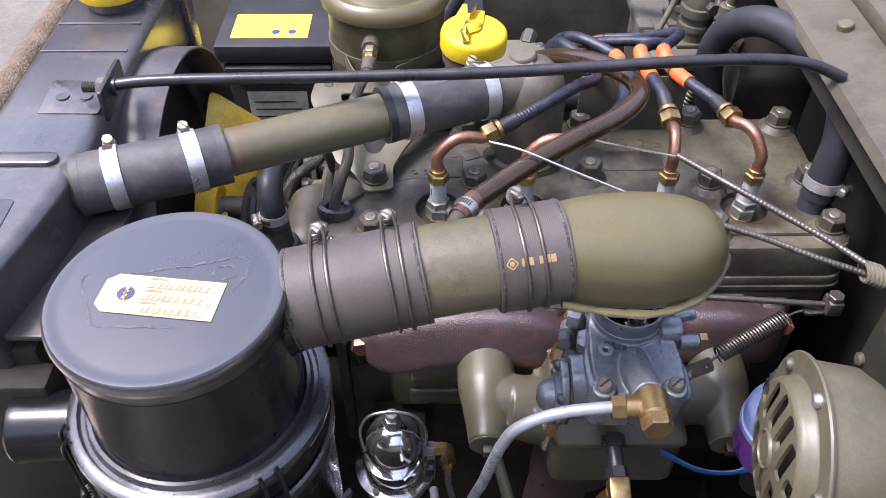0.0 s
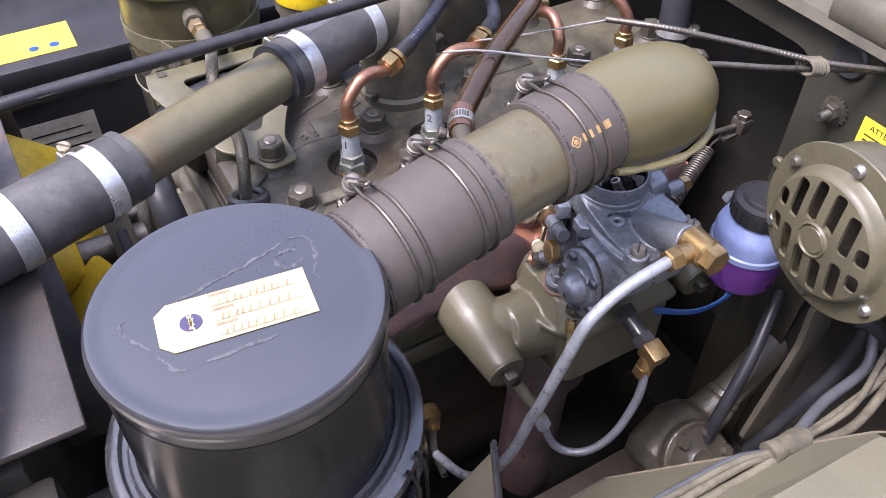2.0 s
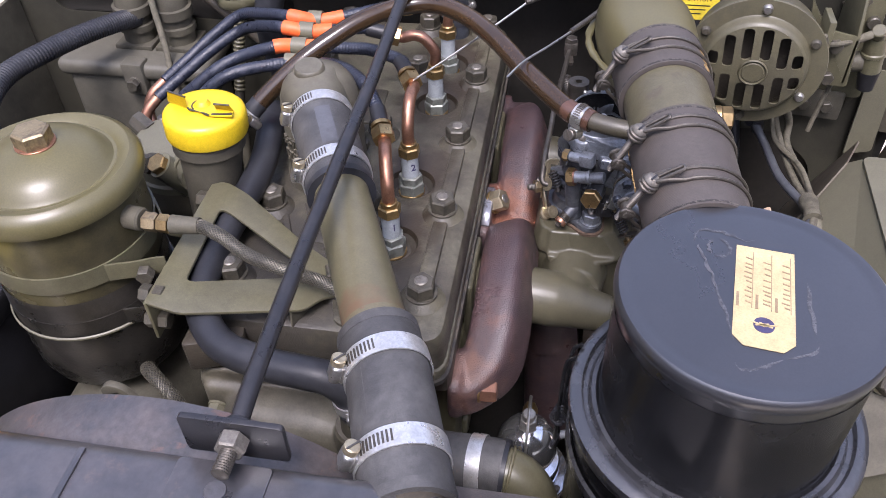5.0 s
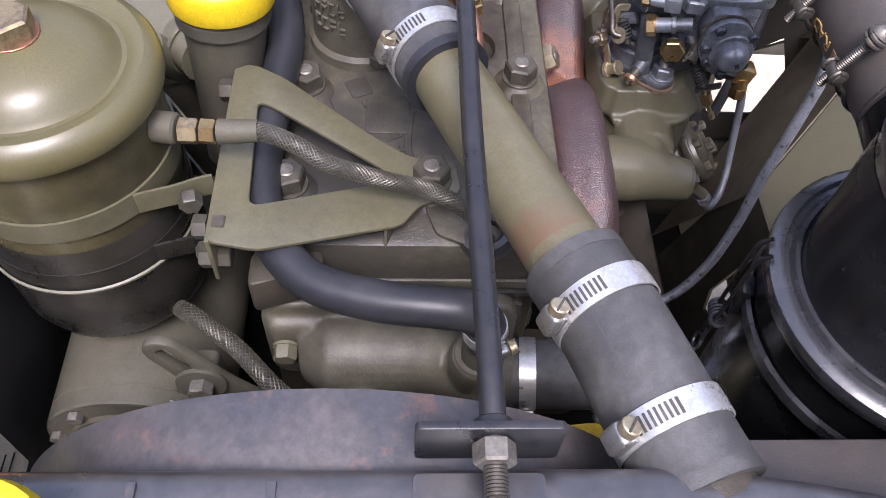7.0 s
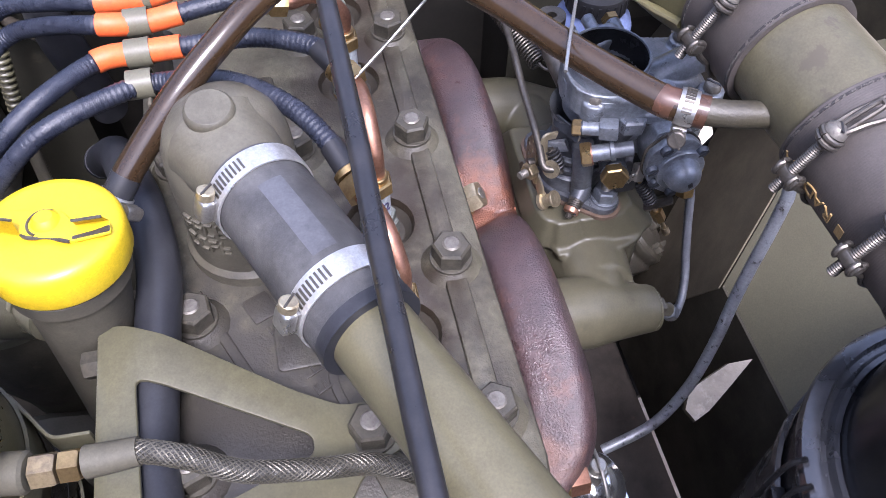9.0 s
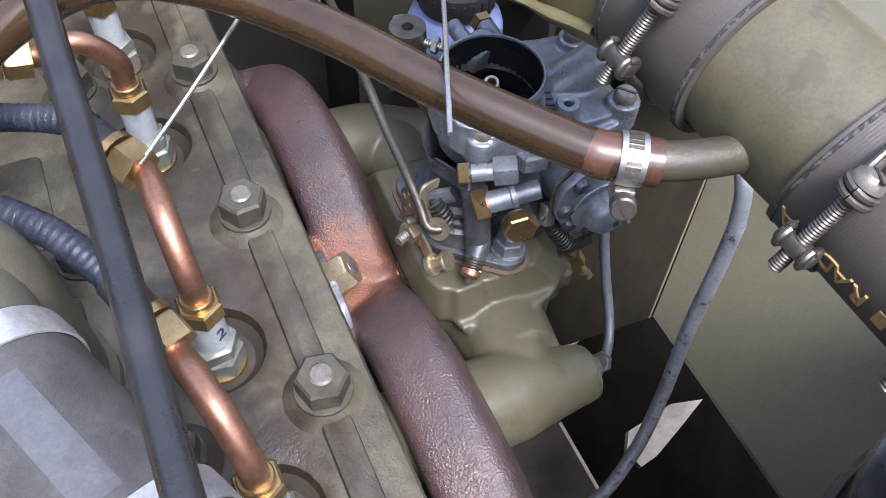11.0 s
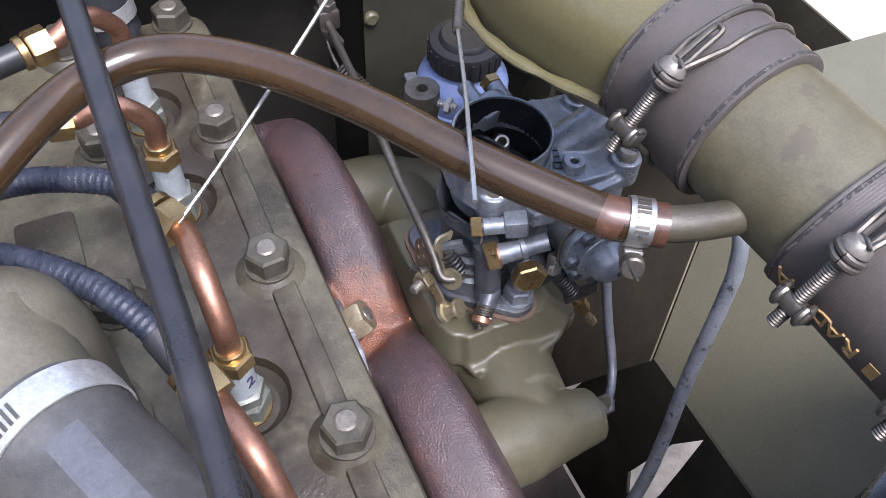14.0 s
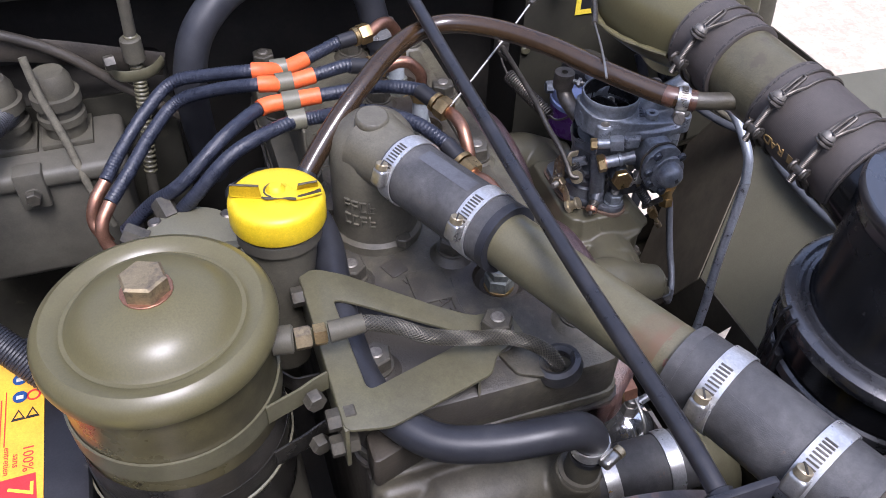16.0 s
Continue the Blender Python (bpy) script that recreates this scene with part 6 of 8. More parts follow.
part("pump_plate", prism(rounded([(-0.004, -0.014), (0.004, -0.014), (0.004, 0.007), (-0.004, 0.007)], 0.002), 0.0012, aligned((0.1742, 0.2712, 0.7842), (-0.3, -0.45, -0.85), (0.10, 0.30, 0.79))), dull_steel, carb)
part("pump_nut", hexagon(0.0078, 0.010, toward((0.1725, 0.2685, 0.7790), (-0.3, -0.42, -0.85))), brass, carb)
part("rod_tip", disc(0.0030, 0.006, 14, toward((0.1672, 0.2610, 0.7640), (-0.3, -0.42, -0.85))), lever_brass, carb)
part("pump_fork", box((0.1790, 0.2860, 0.7970), (0.1930, 0.3000, 0.8140), 0.002), plastic_black, carb)
part("fork_end", moved(box((-0.0030, -0.0036, -0.0062), (0.0030, 0.0036, 0.0062), 0.0008), Matrix.Translation((0.1800, 0.2868, 0.8156)) @ pose(0, 0, 0, 20, 20, 20)), steel, carb, "bright worn fork end")
part("fork_blade", moved(box((-0.0012, -0.0018, -0.0075), (0.0012, 0.0018, 0.0075), 0.0010), Matrix.Translation((0.1790, 0.2922, 0.8110)) @ pose(0, 0, 0, 10, -15, 0)), steel, carb)
# jets
jw = Vector((0.25, 0.93, -0.25)).normalized()
jp = Vector((0.1838, 0.3225, 0.8375))
part("jet_barrel", disc(0.0056, 0.013, 22, toward(jp - jw * 0.0125, jw), 0.1), zinc, carb)
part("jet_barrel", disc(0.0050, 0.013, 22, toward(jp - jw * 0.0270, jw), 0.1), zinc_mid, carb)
part("jet_rib", disc(0.0064, 0.0030, 22, toward(jp - jw * 0.0150, jw), 0.2), zinc, carb)
part("jet", hexagon(0.0142, 0.0066, toward(jp, jw)), brass, carb, "brass hexagon jet plug")
part("jet_washer", disc(0.0072, 0.0012, 24, toward(jp - jw * 0.0010, jw)), copper, carb)
jw = Vector((0.40, 0.90, -0.14)).normalized()
jp = Vector((0.1925, 0.3285, 0.8535))
part("jet_barrel", disc(0.0045, 0.012, 20, toward(jp - jw * 0.0115, jw), 0.1), zinc, carb)
part("jet_block", moved(box((-0.0056, -0.0050, -0.012), (0.0056, 0.0050, 0), 0.0012), aligned(jp - jw * 0.0110, jw, jp + Vector((0, 0, 1)))), zinc, carb)
part("jet", hexagon(0.0096, 0.0060, toward(jp, jw)), brass, carb, "small brass hexagon jet plug")
part("jet_washer", disc(0.0050, 0.0012, 20, toward(jp - jw * 0.0008, jw)), zinc_dark, carb)
jw = Vector((-0.80, 0.20, 0.12)).normalized()
jp = Vector((0.1785, 0.3055, 0.8205))
part("jet_boss", disc(0.0088, 0.016, 22, toward(jp - jw * 0.0155, jw), 0.1), zinc_mid, carb)
part("jet", hexagon(0.0162, 0.0072, toward(jp, jw, 12)), brass, carb, "large brass hexagon plug")
part("jet_washer", disc(0.0090, 0.0014, 24, toward(jp - jw * 0.0010, jw)), zinc_dark, carb)
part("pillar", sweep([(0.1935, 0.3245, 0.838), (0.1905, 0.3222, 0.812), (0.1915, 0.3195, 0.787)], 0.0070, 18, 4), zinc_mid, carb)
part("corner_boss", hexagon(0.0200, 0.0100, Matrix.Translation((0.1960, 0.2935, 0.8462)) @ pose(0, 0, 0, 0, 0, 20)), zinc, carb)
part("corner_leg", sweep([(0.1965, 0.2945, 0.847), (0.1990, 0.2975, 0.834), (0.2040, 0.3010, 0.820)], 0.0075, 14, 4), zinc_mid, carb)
part("idle_boss", disc(0.0058, 0.012, 18, toward((0.1895, 0.3190, 0.7990), (-0.62, 0.62, -0.48))), zinc_mid, carb)
part("idle_screw", thread(0.0024, 0.020, toward((0.1860, 0.3220, 0.7965), (-0.62, 0.62, -0.48))), dull_steel, carb)
part("idle_spring", helix((0.1840, 0.3240, 0.7950), (0.1785, 0.3295, 0.7905), 0.0044, 6, 0.0009), dull_steel, carb)
ih = part("idle_head", disc(0.0055, 0.0042, 20, toward((0.1785, 0.3297, 0.7902), (-0.62, 0.62, -0.48)), 0.25), copper, carb, "coppery idle screw head")
part("slot", moved(box((-0.0056, -0.0007, 0.0034), (0.0056, 0.0007, 0.0044)), toward((0.1785, 0.3297, 0.7902), (-0.62, 0.62, -0.48), 40)), plastic_black, ih)
# throttle levers on the engine side
hole_at = lambda x, z, r: [(x + r * math.cos(2 * math.pi * k / 10), z + r * math.sin(2 * math.pi * k / 10)) for k in range(10)]
part("spindle", sweep([(0.207, 0.325, 0.812), (0.206, 0.356, 0.812)], 0.0034, 12, 2), dull_steel, carb)
part("lever_plate", prism(rounded([(0.1985, 0.7955), (0.2215, 0.7950), (0.2235, 0.8180), (0.2130, 0.8340), (0.2050, 0.8260)], 0.004), 0.0016, M_XZY(0.3500), 0.0004, holes=[hole_at(0.2125, 0.8270, 0.0019), hole_at(0.2185, 0.8185, 0.0019), hole_at(0.2115, 0.8185, 0.0016), hole_at(0.2175, 0.8100, 0.0021)]), lever_brass, carb, "drilled brassy throttle lever plate")
part("lever_nut", hexagon(0.0105, 0.0065, toward((0.2040, 0.3522, 0.8079), (-0.45, 0.9, 0.1), 20)), lever_brass, carb)
part("lever_stud", thread(0.0030, 0.008, toward((0.2020, 0.3565, 0.8084), (-0.45, 0.9, 0.1))), stud_steel, carb)
part("lever_nut", hexagon(0.0080, 0.0050, toward((0.2150, 0.3518, 0.8010), (-0.45, 0.9, 0.1), 5)), dull_steel, carb)
part("lever_fork", sweep([(0.2075, 0.3380, 0.8345), (0.2063, 0.3420, 0.8355), (0.2048, 0.3468, 0.8350), (0.2011, 0.3475, 0.8240), (0.1950, 0.3480, 0.8215), (0.1895, 0.3472, 0.8232)], 0.0030, 12, 6, squash=(1.0, 0.38), power=0.5), pale_brass, carb, "pale bent throttle fork")
eye_at = aligned((0.1890, 0.3455, 0.8228), (-0.55, 0.75, 0.35), (0.19, 0.346, 0.86))
part("fork_eye", lathe([(0.0022, 0), (0.0062, 0), (0.0062, 0.0018), (0.0022, 0.0018)], 22, eye_at, close=True), pale_brass, carb)
part("lever_arm", sweep([(0.2075, 0.3435, 0.8222), (0.2050, 0.3395, 0.8262), (0.2004, 0.3320, 0.8308)], 0.0046, 12, 4, squash=(1.0, 0.5), power=0.5), zinc, carb)
part("stop_spring", helix((0.2040, 0.3420, 0.8262), (0.1965, 0.3365, 0.8130), 0.0044, 6, 0.0010), plastic_black, carb)
part("stop_screw", sweep([(0.2045, 0.3424, 0.8270), (0.1950, 0.3355, 0.8100)], 0.0024, 10, 2), dull_steel, carb)
part("roller_arm", sweep([(0.2040, 0.3500, 0.8020), (0.1997, 0.3480, 0.7965), (0.1975, 0.3465, 0.7890), (0.1943, 0.3455, 0.7830)], 0.0036, 10, 5, squash=(1.0, 0.35), power=0.5), pale_brass, carb)
roll_at = toward((0.1948, 0.3462, 0.7825), (-0.45, -0.62, 0.62))
roller = part("lever_roller", lathe([(0, 0.0125), (0.0056, 0.0125), (0.0060, 0.0118), (0.0060, 0.0104), (0.0044, 0.0098), (0.0044, 0.0032), (0.0062, 0.0026), (0.0064, 0.0), (0, 0)], 22, roll_at), pale_brass, carb)
part("pin", disc(0.0026, 0.002, 14, toward((0.1950, 0.3466, 0.7822), (0.45, 0.62, -0.62))), stud_steel, roller)
part("choke_lever", prism(rounded([(-0.004, -0.014), (0.004, -0.014), (0.004, 0.012), (-0.004, 0.012)], 0.003), 0.0016, toward((0.202, 0.334, 0.846), (-0.3, 1, 0.2), 100)), zinc_dark, carb)
clampb = part("cable_clamp", lathe([(0.0032, 0), (0.0095, 0), (0.0100, 0.003), (0.0095, 0.016), (0.0032, 0.016)], 26, Matrix.Translation((KX, KY, 0.8636)), close=True), dull_steel, carb, "drilled round cable clamp")
part("clamp_screw", thread(0.0022, 0.011, toward((KX - 0.007, KY - 0.006, 0.873), (-0.7, -0.7, 0))), steel, clampb)
part("clamp_nut", hexagon(0.008, 0.003, toward((KX - 0.0105, KY - 0.0095, 0.873), (-0.7, -0.7, 0))), steel, clampb)
part("clamp_arm", sweep([(KX, KY, 0.866), (KX - 0.008, KY - 0.001, 0.855), (0.240, 0.322, 0.848)], 0.0075, 14, 4), dull_steel, carb)
for p in ((0.255, 0.262, 0.852), (0.258, 0.27, 0.845)):
    part("side_screw", disc(0.0034, 0.010, 14, toward(p, (1, -0.2, 0.1))), stud_steel, carb)

# banjo and fuel line
banjo = thing("banjo_union", (0.222, 0.206, 0.88), "brass banjo union on the carburettor's fuel inlet", "union")
part("barrel", disc(0.0112, 0.020, 26, toward((0.2225, 0.223, 0.8825), (0, -1, 0.06))), brass, banjo)
part("hex", hexagon(0.0185, 0.009, toward((0.2225, 0.2035, 0.8835), (0, -1, 0.06))), brass, banjo)
part("arm", sweep([(0.218, 0.2135, 0.883), (0.204, 0.2135, 0.883)], 0.0075, 18, 2), brass, banjo)
part("arm_nut", hexagon(0.0145, 0.009, toward((0.204, 0.2135, 0.883), (-1, 0, -0.05))), brass, banjo)
line_clean = mat("clean_line_steel", (0.34, 0.365, 0.395), (0.26, 0.28, 0.305), 0.40, metal=0.5, scale=40, bump=0.08, dirt=0.15)
line_steel = mat("flaked_line_steel", (0.42, 0.44, 0.47), (0.24, 0.25, 0.27), 0.42, metal=0.55, scale=40, bump=0.2, speck=((0.06, 0.055, 0.05), 0.56, 0.66, 160))
fuel = thing("fuel_line", (0.13, 0.215, 0.75), "silvery bent steel fuel line to the carburettor, flaked lower down", "pipe")
part("upper_run", sweep([(0.200, 0.2135, 0.883), (0.184, 0.2125, 0.8825), (0.165, 0.2120, 0.8795), (0.146, 0.2125, 0.8695), (0.132, 0.2125, 0.856), (0.1245, 0.2135, 0.835)], 0.0043, 16, 7), line_clean, fuel, "clean silvery run")
part("lower_run", sweep([(0.1245, 0.2135, 0.835), (0.1195, 0.2175, 0.805), (0.1145, 0.2225, 0.770), (0.109, 0.227, 0.742), (0.101, 0.232, 0.700), (0.09, 0.245, 0.655), (0.08, 0.27, 0.62), (0.075, 0.31, 0.60)], 0.0043, 16, 7), line_steel, fuel, "grey run with flaked paint")

# throttle rod, spring and cables
link = thing("throttle_rod", (0.3, 0.345, 0.84), "thin dull steel throttle rod with a jointed end", "rod")
part("bar", sweep([(0.1880, 0.3445, 0.8228), (0.1895, 0.3490, 0.8232), (0.1930, 0.3510, 0.8252), (0.1990, 0.3508, 0.8290), (0.2170, 0.3505, 0.8356), (0.2514, 0.3485, 0.8372), (0.2876, 0.3465, 0.8430), (0.395, 0.338, 0.842)], 0.0026, 10, 4), dull_steel, link)
part("joint", moved(box((-0.006, -0.007, -0.007), (0.006, 0.007, 0.007), 0.0015), Matrix.Translation((0.397, 0.337, 0.843))), dull_steel, link)
part("joint_nut", hexagon(0.011, 0.005, Matrix.Translation((0.397, 0.337, 0.85))), dull_steel, link)
part("bell_crank", prism(rounded([(-0.004, -0.005), (0.005, -0.005), (0.004, 0.024), (-0.004, 0.024)], 0.003), 0.003, toward((0.400, 0.339, 0.834), (0, -0.1, 1), 95)), dull_steel, link)
spring = thing("return_spring", (0.34, 0.33, 0.80), "long dull coil return spring of the throttle", "spring")
part("coil", helix((0.366, 0.3405, 0.823), (0.309, 0.3166, 0.805), 0.0064, 24, 0.0011, 10), dull_steel, spring)
part("hook", sweep([(0.366, 0.3405, 0.823), (0.374, 0.342, 0.828), (0.384, 0.3415, 0.832), (0.392, 0.3395, 0.838)], 0.0012, 8, 5), dull_steel, spring)
part("hook", sweep([(0.309, 0.3166, 0.805), (0.303, 0.312, 0.803), (0.298, 0.306, 0.806), (0.2935, 0.3005, 0.812)], 0.0012, 8, 5), dull_steel, spring)
tabm = aligned((0.2935, 0.3000, 0.8125), (0.25, -0.55, 0.8), (0.255, 0.26, 0.84))
part("anchor_tab", prism(rounded([(-0.006, -0.006), (0.058, -0.0045), (0.058, 0.0045), (-0.006, 0.006)], 0.004), 0.0016, tabm, 0, holes=[[(0.002 * math.cos(k), 0.002 * math.sin(k)) for k in range(6)]]), dull_steel, spring)


def cable(name, wire, sheath, label):
    c = thing(name, sheath[0], label, "cable", "control cables")
    part("wire", sweep(wire, 0.0009, 8, 7), steel, c)
    path = smooth_path(sheath, 10)
    total = sum((b - a).length for a, b in zip(path, path[1:]))
    part("spiral_winding", sweep(sheath, lambda t: 0.00235 + 0.00009 * math.sin(2 * math.pi * t * total / 0.0028), 10, int(total / 0.0004 / len(sheath))), dull_steel, c, "coiled steel wire sheath")
    return c


cable("choke_cable", [(0.2000, 0.4675, 0.9145), (0.2150, 0.4440, 0.9255), (0.2300, 0.4205, 0.9380), (0.2450, 0.3970, 0.9510), (0.2594, 0.376, 0.9625)], [(0.2575, 0.378, 0.9625), (0.284, 0.343, 0.9655), (0.318, 0.316, 0.9595), (0.345, 0.294, 0.9545), (0.372, 0.267, 0.951), (0.414, 0.238, 0.947)], "bare steel choke cable with a coiled sheath")
cable("throttle_cable", [(0.1185, 0.380, 0.9745), (0.142, 0.370, 0.9742), (0.178, 0.354, 0.9675), (0.2183, 0.337, 0.960)], [(0.216, 0.338, 0.9603), (0.255, 0.318, 0.9575), (0.30, 0.302, 0.9525), (0.335, 0.286, 0.948), (0.365, 0.274, 0.9445), (0.414, 0.248, 0.942)], "bare steel hand-throttle cable with a coiled sheath")
kn = bmesh.new()
for k in range(5):
    kn = join(kn, sweep([Vector((0.361 + 0.0022 * k, 0.2745 - 0.0012 * k, 0.9475)) + Vector((0, 0.008 * math.cos(t), 0.0062 * math.sin(t))) for t in [j * math.pi / 5 for j in range(11)]], 0.0013, 6, smooth=False))
solo("string_tie", kn, loom, "twisted string tying the two control cables", "string", (0.361, 0.274, 0.945))

# ---- oil filter, bracket and filler ----
FX, FY = 0.026, 0.7065
filt = thing("oil_filter", (FX, FY, 0.72), "olive painted round oil filter canister with domed lid", "oil filter")
MF = Matrix.Translation((FX, FY, 0))
lid = part("lid", lathe([(0, 0.9525), (0.018, 0.951), (0.034, 0.9465), (0.043, 0.9400), (0.0465, 0.9350), (0.0490, 0.9325), (0.0515, 0.9325), (0.0545, 0.9350), (0.061, 0.9365), (0.0655, 0.934), (0.0685, 0.9285), (0.0690, 0.923), (0.0680, 0.919), (0.064, 0.917)], 72, MF), olive_cap, filt)
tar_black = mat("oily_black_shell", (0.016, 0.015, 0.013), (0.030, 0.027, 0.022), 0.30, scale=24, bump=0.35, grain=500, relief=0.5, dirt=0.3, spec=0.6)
oily_olive = mat("oily_olive_paint", (0.078, 0.068, 0.034), (0.040, 0.035, 0.020), 0.33, scale=17, mix=(0.42, 0.62), bump=0.06, spec=0.45, speck=((0.022, 0.019, 0.014), 0.57, 0.70, 50))
part("canister", lathe([(0.0625, 0.920), (0.0625, 0.874), (0.0625, 0.80), (0.060, 0.78), (0.045, 0.775), (0, 0.775)], 64, MF), oily_olive, filt)
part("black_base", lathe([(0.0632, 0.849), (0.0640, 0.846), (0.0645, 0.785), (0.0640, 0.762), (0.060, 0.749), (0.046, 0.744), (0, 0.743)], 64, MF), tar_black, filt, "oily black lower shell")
part("strap_edge", lathe([(0.0655, 0.8125), (0.0668, 0.8132), (0.0668, 0.8148), (0.0655, 0.8155)], 64, MF, close=True), olive_matt, filt, "pale lower edge of the black strap")
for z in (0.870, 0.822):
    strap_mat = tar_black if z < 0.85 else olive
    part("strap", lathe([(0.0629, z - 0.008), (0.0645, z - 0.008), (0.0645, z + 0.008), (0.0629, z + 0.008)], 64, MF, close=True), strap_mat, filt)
    for ear in ([(0.062, 0.6535), (0.050, 0.6440), (0.0415, 0.6375), (0.0375, 0.6330), (0.0368, 0.6260), (0.0365, 0.6170)], [(-0.016, 0.6575), (-0.0120, 0.6460), (-0.0098, 0.6390), (-0.0075, 0.6335), (-0.0035, 0.6250), (-0.0010, 0.6170)]):
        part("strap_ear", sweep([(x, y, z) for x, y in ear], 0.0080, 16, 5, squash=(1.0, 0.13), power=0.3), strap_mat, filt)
    part("strap_bolt", hexagon(0.0115, 0.008, toward((-0.0105, 0.6290, z), (-1, -0.25, 0))), nut_paint, filt)
bolt("lid_bolt", (FX + 0.001, FY, 0.9505), (0, 0, 1), 0.0235, filt, lever_brass, copper, 0.011)
part("hose_boss", disc(0.0090, 0.013, 22, toward((0.014, 0.6455, 0.9005), (-0.15, -1, 0))), olive_dark, filt)
hf = thing("oil_hose", (0.012, 0.60, 0.90), "braided steel oil hose with brass fittings", "hose", "oil hoses")
part("hex", hexagon(0.0130, 0.010, toward((0.0128, 0.6320, 0.8985), (-0.05, -1, 0))), lever_brass, hf)
part("brass_ring", hexagon(0.0125, 0.008, toward((0.0125, 0.6205, 0.8985), (-0.05, -1, 0))), brass, hf)
part("ferrule", sweep([(0.0125, 0.611, 0.8985), (0.0122, 0.602, 0.8990), (0.0120, 0.589, 0.900)], lambda s: 0.0072 - 0.0010 * s, 14, 3), olive_dark, hf)
BP = [(0.0121, 0.596, 0.8998), (0.0110, 0.586, 0.9000), (0.0060, 0.570, 0.8965), (-0.001, 0.549, 0.8872), (-0.002, 0.52, 0.8765), (-0.002, 0.495, 0.868), (-0.008, 0.474, 0.858), (-0.013, 0.462, 0.843), (-0.0145, 0.457, 0.825), (-0.014, 0.452, 0.79), (-0.013, 0.44, 0.75), (-0.010, 0.43, 0.71), (0.0, 0.42, 0.66)]
braid = mat("braided_steel", (0.040, 0.038, 0.032), (0.018, 0.017, 0.015), 0.45, metal=0.4, scale=300, bump=1.0, grain=800, dist=0.001)
strand_steel = mat("braid_strands", (0.115, 0.106, 0.080), (0.065, 0.059, 0.045), 0.42, metal=0.5, scale=90, bump=0.1)
sheath = part("braid", sweep(BP, 0.0049, 16, 7), braid, hf)


def weave(line, r, parent):
    """Crossing strands laid round a hose."""
    path = smooth_path(line, 9)
    for s in (1, -1):
        for ph in range(13):
            pts, done = [], 0.0
            for i, p in enumerate(path):
                t = (path[min(i + 1, len(path) - 1)] - path[max(i - 1, 0)]).normalized()
                done += (p - path[i - 1]).length if i else 0
                side = Vector((0, 0, 1)).cross(t).normalized()
                up = t.cross(side)
                a = s * done / r * 0.9 + ph * 2 * math.pi / 13
                pts.append(p + r * (math.cos(a) * side + math.sin(a) * up))
            part("strand", sweep(pts, r * 0.078, 4, 1), strand_steel, parent)


weave(BP[:9], 0.0049, sheath)

bk = thing("filter_bracket", (0.02, 0.57, 0.86), "olive painted pressed-steel bracket between oil filter and head", "bracket")
outer = [(0.0935, 0.616), (0.0935, 0.604), (0.0855, 0.585), (0.045, 0.527), (0.033, 0.505), (0.034, 0.478), (0.008, 0.474), (-0.004, 0.500), (-0.020, 0.510), (-0.0475, 0.589), (-0.0435, 0.616)]
hole = [(0.0625, 0.5985), (0.0585, 0.588), (0.020, 0.521), (0.010, 0.521), (-0.0185, 0.5955)]
bkp = prism(rounded(outer, 0.006), 0.003, Matrix.Translation((0, 0, 0.8705)), 0.0008, holes=[rounded(hole, 0.007)])
for v in bkp.verts:
    k = min(max((0.602 - v.co.y) / 0.112, 0), 1)  # the arms slope down to the head stud
    v.co.z -= 0.0265 * k
    v.co.x += 0.006 * k
part("plate", bkp, olive, bk)
part("flange", box((-0.0435, 0.6135, 0.835), (0.0935, 0.6165, 0.8728), 0.001), olive, bk)
part("web", sweep([(0.040, 0.512, 0.840), (0.005, 0.512, 0.840), (-0.018, 0.520, 0.843)], 0.009, 8, 4, squash=(1, 0.12)), olive_dark, bk)
for x, z in ((-0.030, 0.868), (0.078, 0.866), (-0.034, 0.846)):
    bolt("bolt", (x, 0.6165, z), (0, 1, 0), 0.0125, bk, nut_paint, None, 0.008)
    part("nut", hexagon(0.0125, 0.007, toward((x, 0.6135, z), (0, -1, 0))), nut_paint, bk)
part("lower_arm", prism(rounded([(-0.045, 0.60), (-0.02, 0.60), (-0.012, 0.56), (-0.03, 0.555)], 0.006), 0.03, Matrix.Translation((0, 0, 0.80)), 0.002), iron_dark, bk)
stud_black = mat("worn_black_ring", (0.030, 0.030, 0.031), (0.055, 0.052, 0.048), 0.35, scale=60, bump=0.2, spec=0.6)
gr = thing("hose_grommet", (-0.014, 0.458, 0.835), "thick black ring holding the oil hose beside the head", "grommet")
part("ring", lathe([(0.0095, -0.0045), (0.0125, -0.0065), (0.0160, -0.0050), (0.0172, 0), (0.0160, 0.0050), (0.0125, 0.0065), (0.0095, 0.0045)], 32, toward((-0.0125, 0.4590, 0.8370), (0.1, 0.25, 1)), close=True), stud_black, gr)
part("arm", prism(rounded([(-0.022, 0.469), (-0.004, 0.467), (0.016, 0.484), (0.010, 0.497), (-0.012, 0.49)], 0.004), 0.0035, Matrix.Translation((0, 0, 0.8365)), 0.0008), iron, gr)

